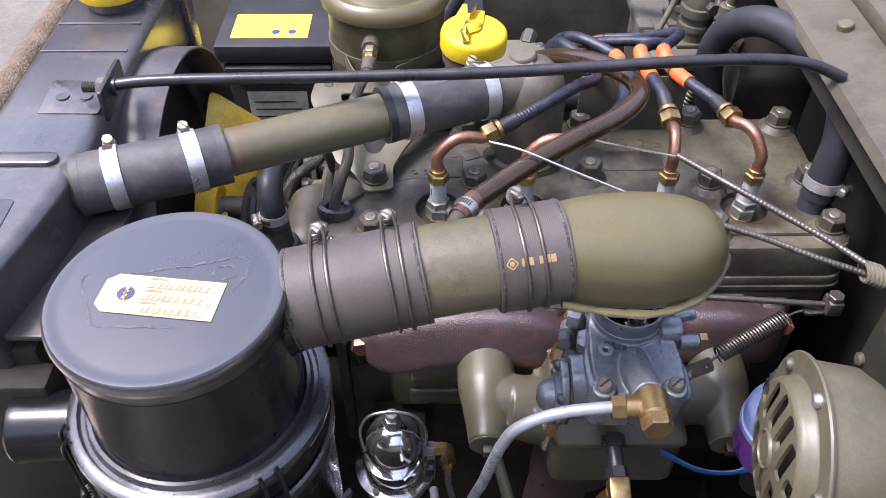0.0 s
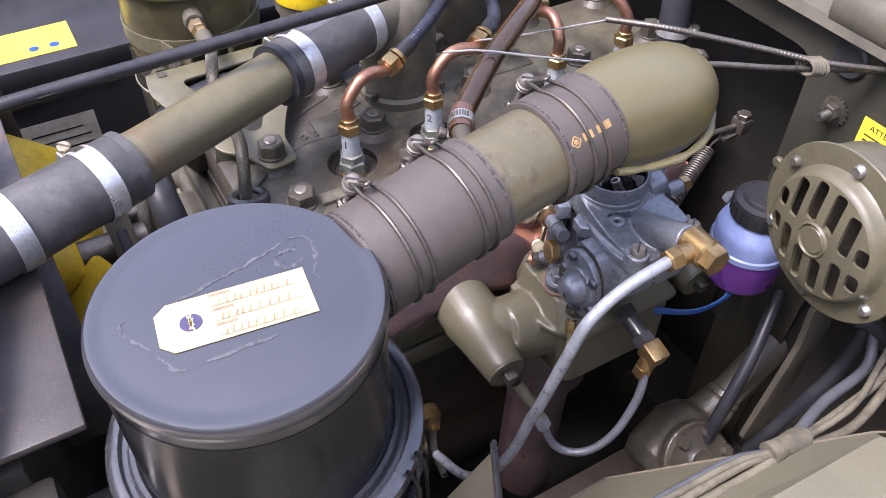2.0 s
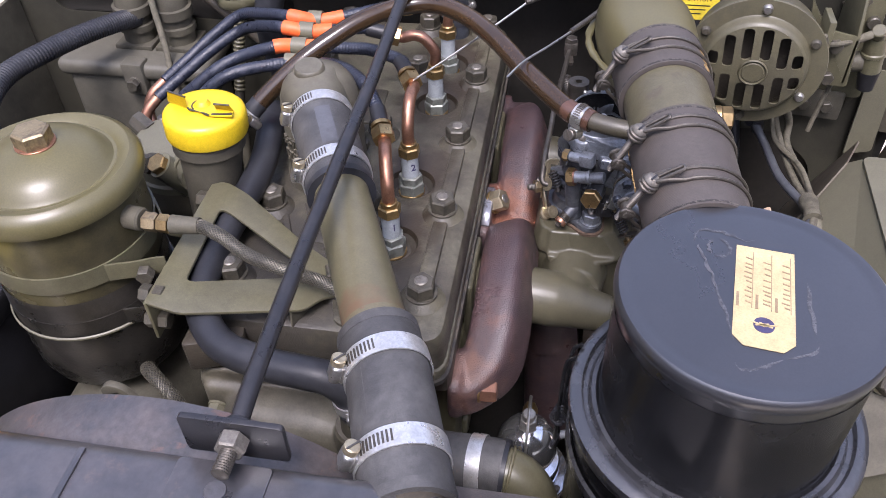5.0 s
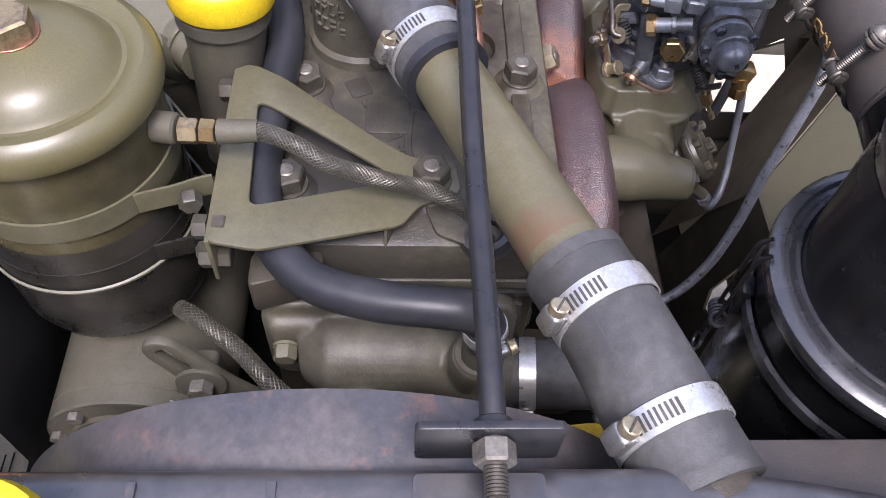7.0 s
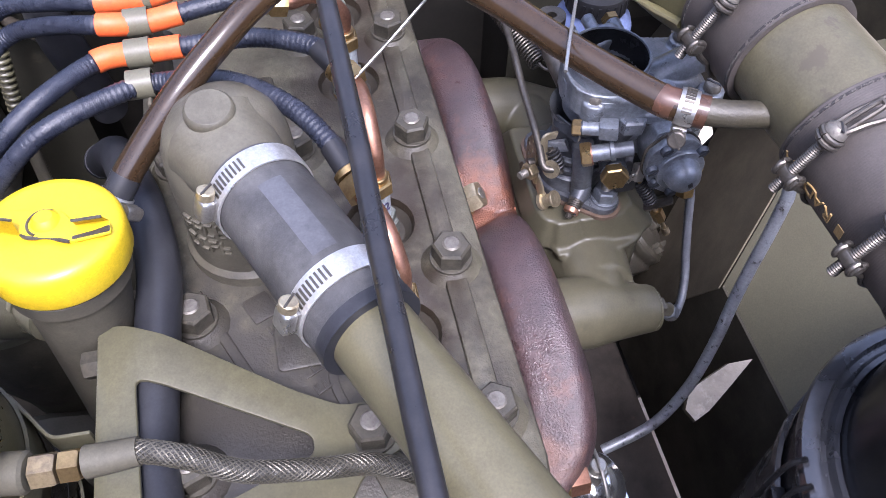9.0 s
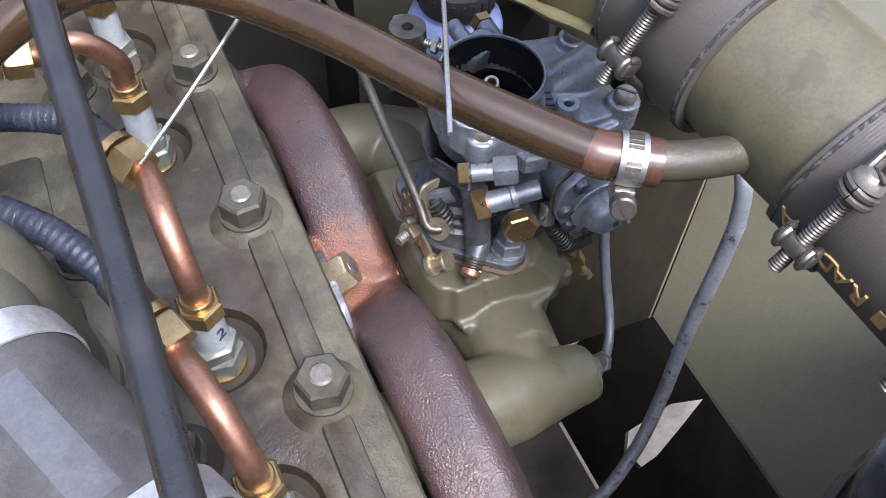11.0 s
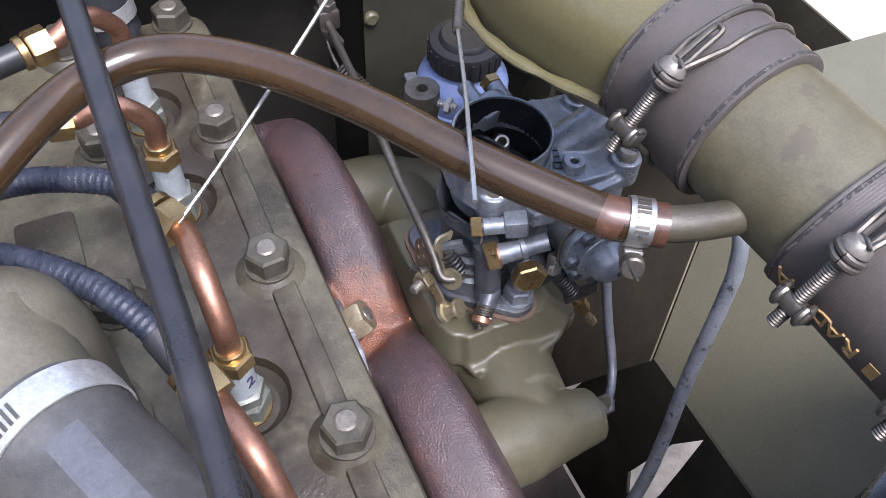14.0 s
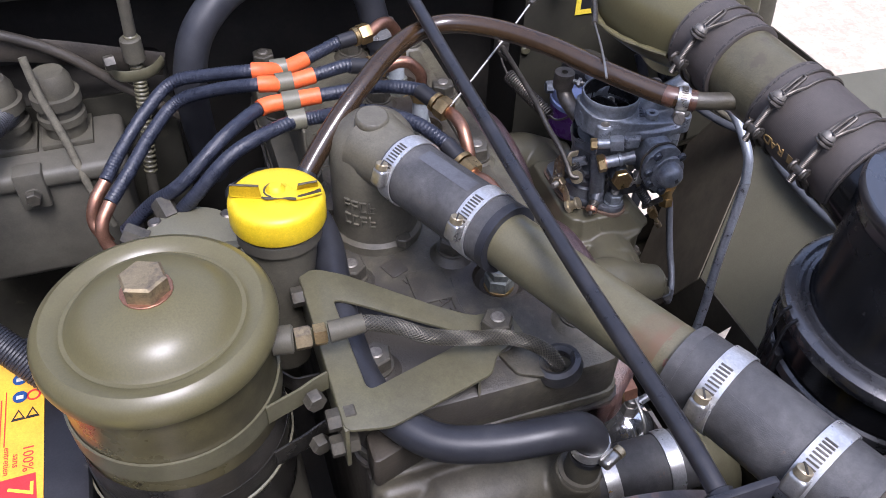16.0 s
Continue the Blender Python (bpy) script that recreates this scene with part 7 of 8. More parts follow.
filler = thing("oil_filler", (0.116, 0.622, 0.80), "olive oil filler tube with bright yellow cap", "oil filler")
part("tube", sweep([(0.105, 0.632, 0.78), (0.108, 0.628, 0.83), (0.112, 0.624, 0.872), (0.116, 0.6215, 0.905)], lambda s: 0.020 + 0.008 * s * s, 30, 5), olive_dark, filler)
part("collar", lathe([(0.027, 0), (0.0295, 0.002), (0.0295, 0.010), (0.027, 0.012)], 40, toward((0.1145, 0.6225, 0.893), (0.06, -0.03, 1))), olive_dark, filler)
fcap = part("cap", lathe([(0, 0.0222), (0.014, 0.0222), (0.026, 0.0218), (0.0300, 0.0208), (0.0322, 0.0185), (0.0330, 0.0155), (0.0330, 0.002), (0.0322, 0), (0.028, 0)], 64, toward((0.1158, 0.6215, 0.9075), (0.05, -0.03, 1))), yellow, filler, "bright yellow painted cap")
MC = toward((0.1158, 0.6215, 0.9075), (0.05, -0.03, 1))
part("centre_knob", lathe([(0, 0.005), (0.004, 0.0045), (0.0065, 0.002), (0.007, 0), (0, 0)], 24, MC @ Matrix.Translation((0, 0, 0.0232))), yellow, fcap)
PZ = 0.9306
plate = rounded([(0.119, 0.6515), (0.1112, 0.631), (0.1088, 0.6275), (0.1062, 0.618), (0.1025, 0.609), (0.1042, 0.5915), (0.1115, 0.5925), (0.1120, 0.6075), (0.1215, 0.6135), (0.1245, 0.6245), (0.1262, 0.632), (0.1280, 0.6500)], 0.0015, 3)
bow = part("wing_plate", prism(plate, 0.0016, Matrix.Translation((0, 0, PZ)), 0.0004), yellow, fcap)


def tab(a, b, lean, h):
    """A lip bent up from the wing plate along the edge a to b."""
    a, b = Vector((*a, PZ + 0.0012)), Vector((*b, PZ + 0.0012))
    u = (b - a).normalized()
    out = Vector((-u.y, u.x, 0)) * lean
    q = [a, b, b - u * 0.0012 + out + Vector((0, 0, h)), a + u * 0.0008 + out + Vector((0, 0, h * 0.96))]
    bm = bmesh.new()
    bm.faces.new([bm.verts.new(v) for v in q])
    bmesh.ops.solidify(bm, geom=bm.faces[:], thickness=0.0013)
    part("tab", bm, yellow, bow, "bent-up yellow tab")
    part("worn_edge", sweep([q[3], q[2]], 0.0008, 6, 3), dull_steel, bow, "bare worn metal edge")


tab((0.119, 0.6512), (0.1112, 0.6312), 0.0015, 0.0085)
tab((0.1120, 0.6075), (0.1115, 0.5925), -0.0035, 0.0075)
part("bare_patch", prism(rounded([(0.1033, 0.6085), (0.1048, 0.592), (0.1085, 0.5922), (0.1065, 0.599), (0.1052, 0.6085)], 0.001, 2), 0.0003, Matrix.Translation((0, 0, PZ + 0.0017))), dull_steel, bow, "paint worn off to grey metal")
part("bare_patch", sweep([(0.1110, 0.6310, PZ + 0.0014), (0.1086, 0.6275, PZ + 0.0014), (0.1061, 0.618, PZ + 0.0014), (0.1027, 0.6095, PZ + 0.0014)], lambda t: 0.0007 + 0.0004 * math.sin(9 * t), 6, 6), dull_steel, bow, "paint worn off to grey metal")
part("bare_patch", sweep(ring_pts((0.1158, 0.6212, PZ + 0.0016), (0, 0, 1), 0.0074, 150, 330, 16), 0.0007, 6, smooth=False), dull_steel, bow, "paint worn off to grey metal")

# ---- hoses beside the head ----
by = thing("bypass_hose", (0.0, 0.58, 0.86), "thick black rubber bypass hose curving past the head", "hose")
part("tube", sweep([(-0.070, 0.461, 0.815), (-0.0715, 0.4635, 0.836), (-0.073, 0.4745, 0.8515), (-0.0725, 0.49, 0.8545), (-0.0665, 0.526, 0.852), (-0.0533, 0.5602, 0.850), (-0.0295, 0.5823, 0.8525), (-0.0029, 0.5919, 0.8545), (0.0312, 0.5949, 0.8555), (0.0803, 0.5923, 0.857), (0.1304, 0.5882, 0.864), (0.1744, 0.5953, 0.866), (0.215, 0.608, 0.853), (0.25, 0.62, 0.835), (0.28, 0.64, 0.80)], 0.0118, 22, 6), hose_black, by)
part("end_rim", sweep([(-0.070, 0.461, 0.814), (-0.0703, 0.4615, 0.819)], 0.0124, 22, 3), hose_black, by)
part("end_rim", sweep([(0.277, 0.638, 0.804), (0.28, 0.64, 0.80)], 0.0124, 22, 3), hose_black, by)
worm_clamp((-0.071, 0.4625, 0.828), (0, 0.1, 1), 0.0121, (-0.1, 0.45, 0.828), 0.009, "steel worm-drive clamp on the bypass hose")
heat = thing("heater_hose", (0.43, 0.55, 0.90), "thick black rubber hose at the back of the head", "hose")
part("tube", sweep([(0.424, 0.463, 0.848), (0.428, 0.468, 0.875), (0.432, 0.476, 0.905), (0.433, 0.495, 0.930), (0.426, 0.53, 0.944), (0.412, 0.575, 0.9465), (0.392, 0.613, 0.940), (0.376, 0.643, 0.917), (0.369, 0.657, 0.885), (0.372, 0.661, 0.85), (0.385, 0.66, 0.80), (0.40, 0.655, 0.74)], 0.0150, 22, 6), hose_black, heat)
part("head_elbow", sweep([(0.422, 0.463, 0.832), (0.4235, 0.463, 0.858)], 0.0125, 20, 3), zinc_dark, heat, "blue-grey metal stub on the head")
worm_clamp((0.4255, 0.465, 0.864), (0.1, 0.12, 1), 0.0153, (0.46, 0.43, 0.866), 0.010, "steel worm-drive clamp at the back of the head")

# ---- water pump, generator and belt side ----
pump = thing("water_pump", (-0.06, 0.48, 0.74), "dusty olive cast water pump on the block", "water pump")
solid = sweep([(-0.048, 0.574, 0.752), (-0.048, 0.560, 0.754), (-0.049, 0.535, 0.757), (-0.050, 0.500, 0.757), (-0.051, 0.470, 0.746), (-0.0505, 0.440, 0.731)], lambda q: 0.0315 * min(1.0, (0.25 + 5.0 * q)) ** 0.5 - 0.0085 * q, 30, 6)
solid = join(solid, sweep([(-0.045, CY - 0.005, 0.752), (-0.080, CY - 0.005, 0.742), (-0.122, CY - 0.005, 0.735)], 0.0205, 28, 4))
solid = join(solid, sweep([(-0.060, 0.468, 0.755), (-0.066, 0.465, 0.778), (-0.068, 0.463, 0.792)], 0.0165, 24, 4))
solid = join(solid, box((-0.044, 0.560, 0.735), (-0.026, 0.596, 0.782), 0.006), box((-0.072, 0.446, 0.706), (-0.052, 0.472, 0.745), 0.006))
solid = join(solid, prism(rounded([(0.435, 0.70), (0.60, 0.70), (0.60, 0.795), (0.435, 0.795)], 0.02), 0.012, M_YZ(-0.036), 0.002))
part("body", cast(solid, 0.0018, 4), grimy_olive, pump, angle=60)
part("spigot", sweep([(-0.0685, 0.4622, 0.785), (-0.0697, 0.461, 0.823)], lambda s: 0.0125 - 0.001 * s, 22, 3), olive_dark, pump)
part("spigot_rim", lathe([(0.0120, 0), (0.0155, 0), (0.0160, 0.002), (0.0150, 0.004), (0.0120, 0.004)], 28, toward((-0.068, 0.463, 0.790), (-0.05, -0.05, 1)), close=True), grimy_olive, pump)
for p in ((-0.0445, 0.5850, 0.7590), (-0.0725, 0.4590, 0.7240), (-0.030, 0.455, 0.785)):
    bolt("bolt", p, (-1, 0, -0.1), 0.0135, pump, olive_matt, olive_matt, 0.009)
lh = thing("lower_hose", (-0.055, 0.40, 0.736), "grey rubber hose joining the water pump and an olive pipe", "hose")
LH = [(-0.0505, 0.448, 0.730), (-0.052, 0.4246, 0.733), (-0.0562, 0.3756, 0.7395), (-0.0575, 0.357, 0.7400)]
part("rubber", sweep(LH, 0.0235, 30, 5), rubber, lh)
part("rim", sweep([LH[-1], (-0.0578, 0.3535, 0.7400)], 0.0238, 30, 2), hose_black, lh, "frayed dark hose end")
worm_clamp(LH[1], (-0.07, -1, 0.11), 0.0239, (-0.085, 0.425, 0.715), 0.011)
worm_clamp((-0.0562, 0.3760, 0.7394), (-0.07, -1, 0.11), 0.0239, (-0.089, 0.376, 0.720), 0.011)
lp = thing("lower_pipe", (-0.07, 0.33, 0.70), "olive painted coolant pipe running down behind the air cleaner", "pipe")
part("tube", sweep([(-0.0562, 0.372, 0.7396), (-0.059, 0.348, 0.737), (-0.066, 0.333, 0.722), (-0.072, 0.328, 0.69), (-0.085, 0.325, 0.64), (-0.13, 0.32, 0.54), (-0.19, 0.315, 0.45)], 0.0195, 26, 6), olive, lp)
part("bead", sweep(ring_pts((-0.0578, 0.3515, 0.7388), (-0.1, -1, -0.1), 0.0198, 0, 360, 24), 0.0014, 8, smooth=False), olive_pipe, lp)

gen = thing("generator", (0.0, 0.70, 0.64), "olive painted round generator beside the engine", "generator")
gen_paint = mat("dusty_olive_paint", (0.098, 0.092, 0.070), (0.068, 0.063, 0.047), 0.48, scale=12, bump=0.08, dirt=0.18, spec=0.35, speck=((0.05, 0.045, 0.03), 0.62, 0.75, 40))
GY, GZ = 0.698, 0.663
part("barrel", lathe([(0.0560, 0.0), (0.0615, 0.0), (0.0628, 0.0015), (0.0630, 0.006), (0.0630, 0.0125), (0.0622, 0.0130), (0.0622, 0.0140), (0.0630, 0.0145), (0.0630, 0.20), (0.056, 0.208), (0, 0.208)], 64, toward((-0.0700, GY, GZ), (1, 0, 0))), gen_paint, gen)
part("end_plate", lathe([(0, -0.0010), (0.0400, -0.0010), (0.0400, -0.0030), (0.0440, -0.0035), (0.0460, -0.0010), (0.0600, 0.0002), (0.0600, 0.004), (0, 0.004)], 64, toward((-0.0700, GY, GZ), (1, 0, 0))), olive_dark, gen, "dark front end plate with a raised ring")
part("shaft", disc(0.012, 0.022, 24, toward((-0.072, GY, GZ), (-1, 0, 0))), dull_steel, gen)
part("pulley", lathe([(0, -0.016), (0.032, -0.016), (0.034, -0.013), (0.027, -0.008), (0.034, -0.003), (0.032, 0), (0, 0)], 40, toward((-0.095, GY, GZ), (1, 0, 0))), olive_dark, gen)
for a in (12, 55, 134, 190):
    part("screw", hexagon(0.0095, 0.0055, toward(Vector((-0.0705, GY + 0.0546 * math.cos(radians(a)), GZ + 0.0546 * math.sin(radians(a)))), (-1, 0, 0))), stud_steel, gen)
spot = sweep([(-0.0650 - 0.0035 * k / 6 + 0.001 * math.sin(k * 2.1), GY + 0.0629 * math.cos(radians(121 + 1.9 * k)), GZ + 0.0629 * math.sin(radians(121 + 1.9 * k))) for k in range(7)], lambda q: 0.0030 * (0.35 + math.sin(math.pi * min(max(q, 0.05), 0.95))), 8, 2, squash=(0.12, 1.0))
part("bare_spot", spot, strap_steel, gen, "scraped bare metal spot")
part("lug", prism(rounded([(0.628, 0.690), (0.668, 0.690), (0.660, 0.730), (0.647, 0.750), (0.630, 0.750)], 0.006), 0.014, M_YZ(-0.0570), 0.001), gen_paint, gen)
arm = thing("adjuster_arm", (-0.06, 0.63, 0.725), "slotted olive adjuster arm bolted to the generator", "bracket")
slot = rounded([(0.6605, 0.7830), (0.6530, 0.7880), (0.6300, 0.7420), (0.6370, 0.7370)], 0.003)
part("plate", prism(rounded([(0.6660, 0.7760), (0.6680, 0.7880), (0.6600, 0.7960), (0.6480, 0.7930), (0.6180, 0.7400), (0.5800, 0.6900), (0.5900, 0.6700), (0.6080, 0.6850), (0.6420, 0.7250)], 0.006), 0.006, M_YZ(-0.0635), 0.001, holes=[slot]), gen_paint, arm)
part("washer", disc(0.0165, 0.0028, 28, toward((-0.0636, 0.6388, 0.7450), (-1, 0, 0.05))), gen_paint, arm)
bolt("bolt", (-0.0664, 0.6388, 0.7450), (-1, 0, 0.05), 0.0145, arm, stud_steel, None, 0.008)
hose_l = thing("oil_hose", (-0.05, 0.60, 0.75), "braided oil hose below the filter", "hose", "oil hoses")
LP = [(0.010, 0.676, 0.735), (-0.006, 0.664, 0.745), (-0.0215, 0.6530, 0.7640), (-0.0341, 0.6419, 0.7778), (-0.0530, 0.6144, 0.7720), (-0.0775, 0.5885, 0.7650), (-0.0850, 0.5700, 0.7450), (-0.0780, 0.5560, 0.7150), (-0.060, 0.545, 0.67)]
weave(LP, 0.0058, part("braid", sweep(LP, 0.0058, 16, 6), braid, hose_l))
pul = thing("fan_pulley", (-0.10, CY, CZ - 0.05), "olive fan pulley with black belt", "pulley")
part("wheel", lathe([(0, 0.0), (0.055, 0.0), (0.058, 0.003), (0.05, 0.010), (0.058, 0.017), (0.055, 0.020), (0, 0.02)], 48, toward((-0.118, CY, 0.735), (1, 0, 0))), olive_dark, pul)
belt = [(-0.108, CY + 0.053 * math.cos(radians(a)), 0.735 + 0.053 * math.sin(radians(a))) for a in range(100, 261, 16)] + [(-0.108, CY + 0.053 * math.cos(radians(a)), 0.735 + 0.053 * math.sin(radians(a))) for a in range(276, 441, 16)]
part("belt", sweep(belt, 0.0055, 8, 2), plastic_black, pul, "black rubber belt")

# fuel pump with a polished bowl
fp = thing("fuel_pump", (0.04, 0.33, 0.60), "polished chrome fuel pump bowl with wire bail", "fuel pump")
FPC = Matrix.Translation((0.036, 0.342, -0.045))
part("bowl", lathe([(0, 0.7115), (0.010, 0.710), (0.020, 0.704), (0.0265, 0.692), (0.0280, 0.678), (0.0265, 0.668), (0.0255, 0.660)], 44, FPC), chrome, fp)
part("rim", lathe([(0.0255, 0.662), (0.031, 0.661), (0.0325, 0.657), (0.0325, 0.648), (0.029, 0.645), (0.027, 0.62), (0, 0.61)], 44, FPC), chrome, fp)
part("flange", lathe([(0.03, 0.640), (0.041, 0.639), (0.042, 0.634), (0.041, 0.628), (0.03, 0.627)], 44, FPC), chrome, fp)
part("top_nut", hexagon(0.015, 0.012, Matrix.Translation((0.036, 0.342, 0.6655))), steel, fp)
part("top_knob", disc(0.006, 0.008, 18, Matrix.Translation((0.036, 0.342, 0.6775))), steel, fp)
part("bail", sweep([(0.006, 0.342, 0.6200), (0.004, 0.342, 0.6550), (0.014, 0.342, 0.6800), (0.036, 0.342, 0.6880), (0.058, 0.342, 0.6800), (0.068, 0.342, 0.6550), (0.066, 0.342, 0.6200)], 0.0014, 8, 6), steel, fp, "bent wire bail")
for a in range(0, 360, 60):
    part("screw", disc(0.0035, 0.004, 12, Matrix.Translation((0.036 + 0.0365 * math.cos(radians(a)), 0.342 + 0.0365 * math.sin(radians(a)), 0.5935))), dull_steel, fp)
part("side_nut", hexagon(0.014, 0.012, toward((0.064, 0.342, 0.6230), (1, 0, 0))), zinc, fp)
part("brass_elbow", sweep([(0.075, 0.342, 0.6230), (0.085, 0.342, 0.6230), (0.089, 0.342, 0.6170), (0.089, 0.342, 0.6030)], 0.0074, 6, 3), brass, fp)
part("brass_nut", hexagon(0.0145, 0.010, Matrix.Translation((0.089, 0.342, 0.5950))), brass, fp)
part("line", sweep([(0.089, 0.342, 0.6000), (0.090, 0.341, 0.555), (0.10, 0.337, 0.50)], 0.0038, 12, 4), strap_steel, fp)
part("body", box((0.005, 0.345, 0.52), (0.07, 0.43, 0.59), 0.015), iron_dark, fp)

# ---- horn on the bulkhead ----
olive_horn = mat("olive_horn_paint", (0.090, 0.082, 0.050), (0.068, 0.062, 0.040), 0.45, speck=((0.15, 0.135, 0.09), 0.62, 0.75, 60), bump=0.06)
HC = Vector((0.2965, 0.1722, 0.895))
HN = Vector((-math.cos(radians(8)), math.sin(radians(8)), 0))
MH = aligned(HC, HN, HC + Vector((0, 0, 1))) @ Matrix.Diagonal((0.93, 0.93, 1, 1))
horn = thing("horn", (0.33, 0.16, 0.87), "olive painted round electric horn with slotted grille", "horn")
part("rim", lathe([(0.046, -0.004), (0.0665, -0.004), (0.0672, -0.0025), (0.0665, -0.0012), (0.060, -0.0006), (0.0515, -0.0006), (0.0500, 0.0008), (0.0492, 0.0060), (0.0475, 0.0090), (0.0455, 0.0102), (0.0455, 0.0070)], 72, MH), olive_horn, horn)
part("body", lathe([(0.0615, -0.004), (0.0618, -0.012), (0.0600, -0.034), (0.052, -0.046), (0.034, -0.050), (0.032, -0.076), (0, -0.078)], 56, MH), olive_horn, horn)


slots = []
for x in (-0.0385, -0.0245, -0.0085, 0.0085, 0.0245, 0.0385):
    lim = math.sqrt(0.0440**2 - (abs(x) + 0.0015) ** 2)
    inner = 0.0042 if abs(x) > 0.01 else 0.0125
    for s in (-1, 1):
        lo, hi = s * inner, s * lim
        slots.append(rounded([(x - 0.0048, min(lo, hi)), (x + 0.0048, min(lo, hi)), (x + 0.0048, max(lo, hi)), (x - 0.0048, max(lo, hi))], 0.0035, 3))
face = [(0.0456 * math.cos(2 * math.pi * k / 56), 0.0456 * math.sin(2 * math.pi * k / 56)) for k in range(56)]
grille = prism(face, 0.0022, None, 0, holes=slots)
bmesh.ops.subdivide_edges(grille, edges=[e for e in grille.edges if e.calc_length() > 0.02], cuts=1)
for v in grille.verts:
    r = math.hypot(v.co.x, v.co.y)
    v.co.z += 0.0080 + 0.0045 * max(0.0, 1 - (r / 0.0456) ** 2.2)
moved(grille, MH @ pose(0, 0, 0, 0, 0, 94))
part("grille", grille, olive_horn, horn)
part("centre_disc", lathe([(0, 0.0155), (0.0095, 0.0155), (0.0105, 0.0142), (0.0115, 0.0142), (0.0125, 0.0160), (0.0138, 0.0142), (0.0142, 0.010)], 36, MH), olive_horn, horn)
part("diaphragm", disc(0.05, 0.002, 40, MH @ Matrix.Translation((0, 0, -0.006))), iron_dark, horn)
for k in range(6):
    a = radians(60 * k)
    p = MH @ Vector((0.058 * math.cos(a), 0.058 * math.sin(a), -0.0008))
    part("screw", lathe([(0, 0.004), (0.003, 0.0038), (0.0044, 0.002), (0.0046, 0), (0, 0)], 16, toward(p, HN)), nut_paint if k % 2 else steel, horn)
mount = thing("horn_bracket", (0.36, 0.10, 0.87), "olive painted folded steel horn bracket bolted to the bulkhead", "bracket")
part("arm", prism(rounded([(0.112, 0.852), (0.125, 0.94), (0.112, 0.92), (0.098, 0.908), (0.0740, 0.903), (0.0700, 0.850)], 0.004), 0.003, M_YZ(0.342), 0.0006), olive, mount)
part("horn_foot", box((0.315, 0.106, 0.86), (0.345, 0.112, 0.93), 0.001), olive, mount)
part("side_plate", prism(rounded([(0.342, 0.850), (0.342, 0.904), (0.360, 0.955), (0.409, 0.950), (0.409, 0.846)], 0.004), 0.003, Matrix(((1, 0, 0, 0), (0, 0, 1, 0.0735), (0, 1, 0, 0), (0, 0, 0, 1))), 0.0006), olive, mount)
part("base", prism(rounded([(0.030, 0.80), (0.0755, 0.80), (0.0765, 0.950), (0.050, 0.945), (0.036, 0.90)], 0.006), 0.004, M_YZ(0.405), 0.0008), olive, mount)
part("lower_base", prism(rounded([(0.045, 0.772), (0.115, 0.778), (0.115, 0.812), (0.045, 0.806)], 0.004), 0.003, M_YZ(0.402), 0.0008), olive_dark, mount)
for y, z, x in ((0.093, 0.894, 0.342), (0.0915, 0.860, 0.342), (0.062, 0.79, 0.402), (0.085, 0.792, 0.402)):
    bolt("bolt", (x, y, z), (-1, 0, 0), 0.0115, mount, nut_paint, None, 0.006)
part("star_bolt", hexagon(0.016, 0.008, toward((0.4035, 0.0635, 0.912), (-1, 0, 0))), nut_paint, mount)
star_teeth = bmesh.new()
for k in range(14):
    a = 2 * math.pi * k / 14
    star_teeth = join(star_teeth, moved(box((0.009, -0.0012, 0), (0.0165, 0.0012, 0.002), 0.0003), toward((0.4045, 0.0635, 0.912), (-1, 0, 0)) @ pose(0, 0, 0, 0, 12, math.degrees(a))))
part("toothed_washer", star_teeth, nut_paint, mount)
part("corner_bolt", disc(0.0065, 0.006, 16, toward((0.4045, 0.045, 0.888), (-1, 0, 0))), nut_paint, mount)
term = thing("cable_plug", (0.37, 0.04, 0.88), "small olive cylindrical cable terminal beside the horn", "terminal")
part("barrel", sweep([(0.378, 0.0460, 0.887), (0.378, 0.0435, 0.866), (0.378, 0.0415, 0.850)], 0.0105, 20, 4), olive, term)
part("collar", lathe([(0.0105, 0), (0.0118, 0.001), (0.0118, 0.004), (0.0105, 0.005)], 24, toward((0.378, 0.0435, 0.866), (0, 0.1, 1))), olive, term)
part("boot", sweep([(0.378, 0.0415, 0.850), (0.378, 0.0405, 0.838), (0.378, 0.0395, 0.829)], lambda s: 0.0108 - 0.003 * s, 18, 4), plastic_black, term, "black rubber boot")
part("cross", sweep([(0.380, 0.050, 0.858), (0.384, 0.082, 0.852)], 0.010, 18, 3), olive_dark, term)
part("loop", sweep([(0.376, 0.046, 0.888), (0.370, 0.052, 0.893), (0.368, 0.064, 0.888), (0.372, 0.072, 0.880), (0.378, 0.070, 0.872), (0.384, 0.062, 0.868)], 0.0042, 10, 6), loom, term)
part("small_eye", disc(0.007, 0.008, 16, toward((0.372, 0.0475, 0.892), (-0.5, 0.3, 0.8))), olive, term)
solo("horn_wire", sweep([(0.300, 0.118, 0.925), (0.318, 0.108, 0.908), (0.335, 0.093, 0.899), (0.345, 0.078, 0.897), (0.355, 0.070, 0.888), (0.358, 0.076, 0.86), (0.355, 0.084, 0.82), (0.352, 0.088, 0.79)], 0.0024, 8, 6), loom, "thin grey wire from horn to terminal", "wire", (0.34, 0.09, 0.9))

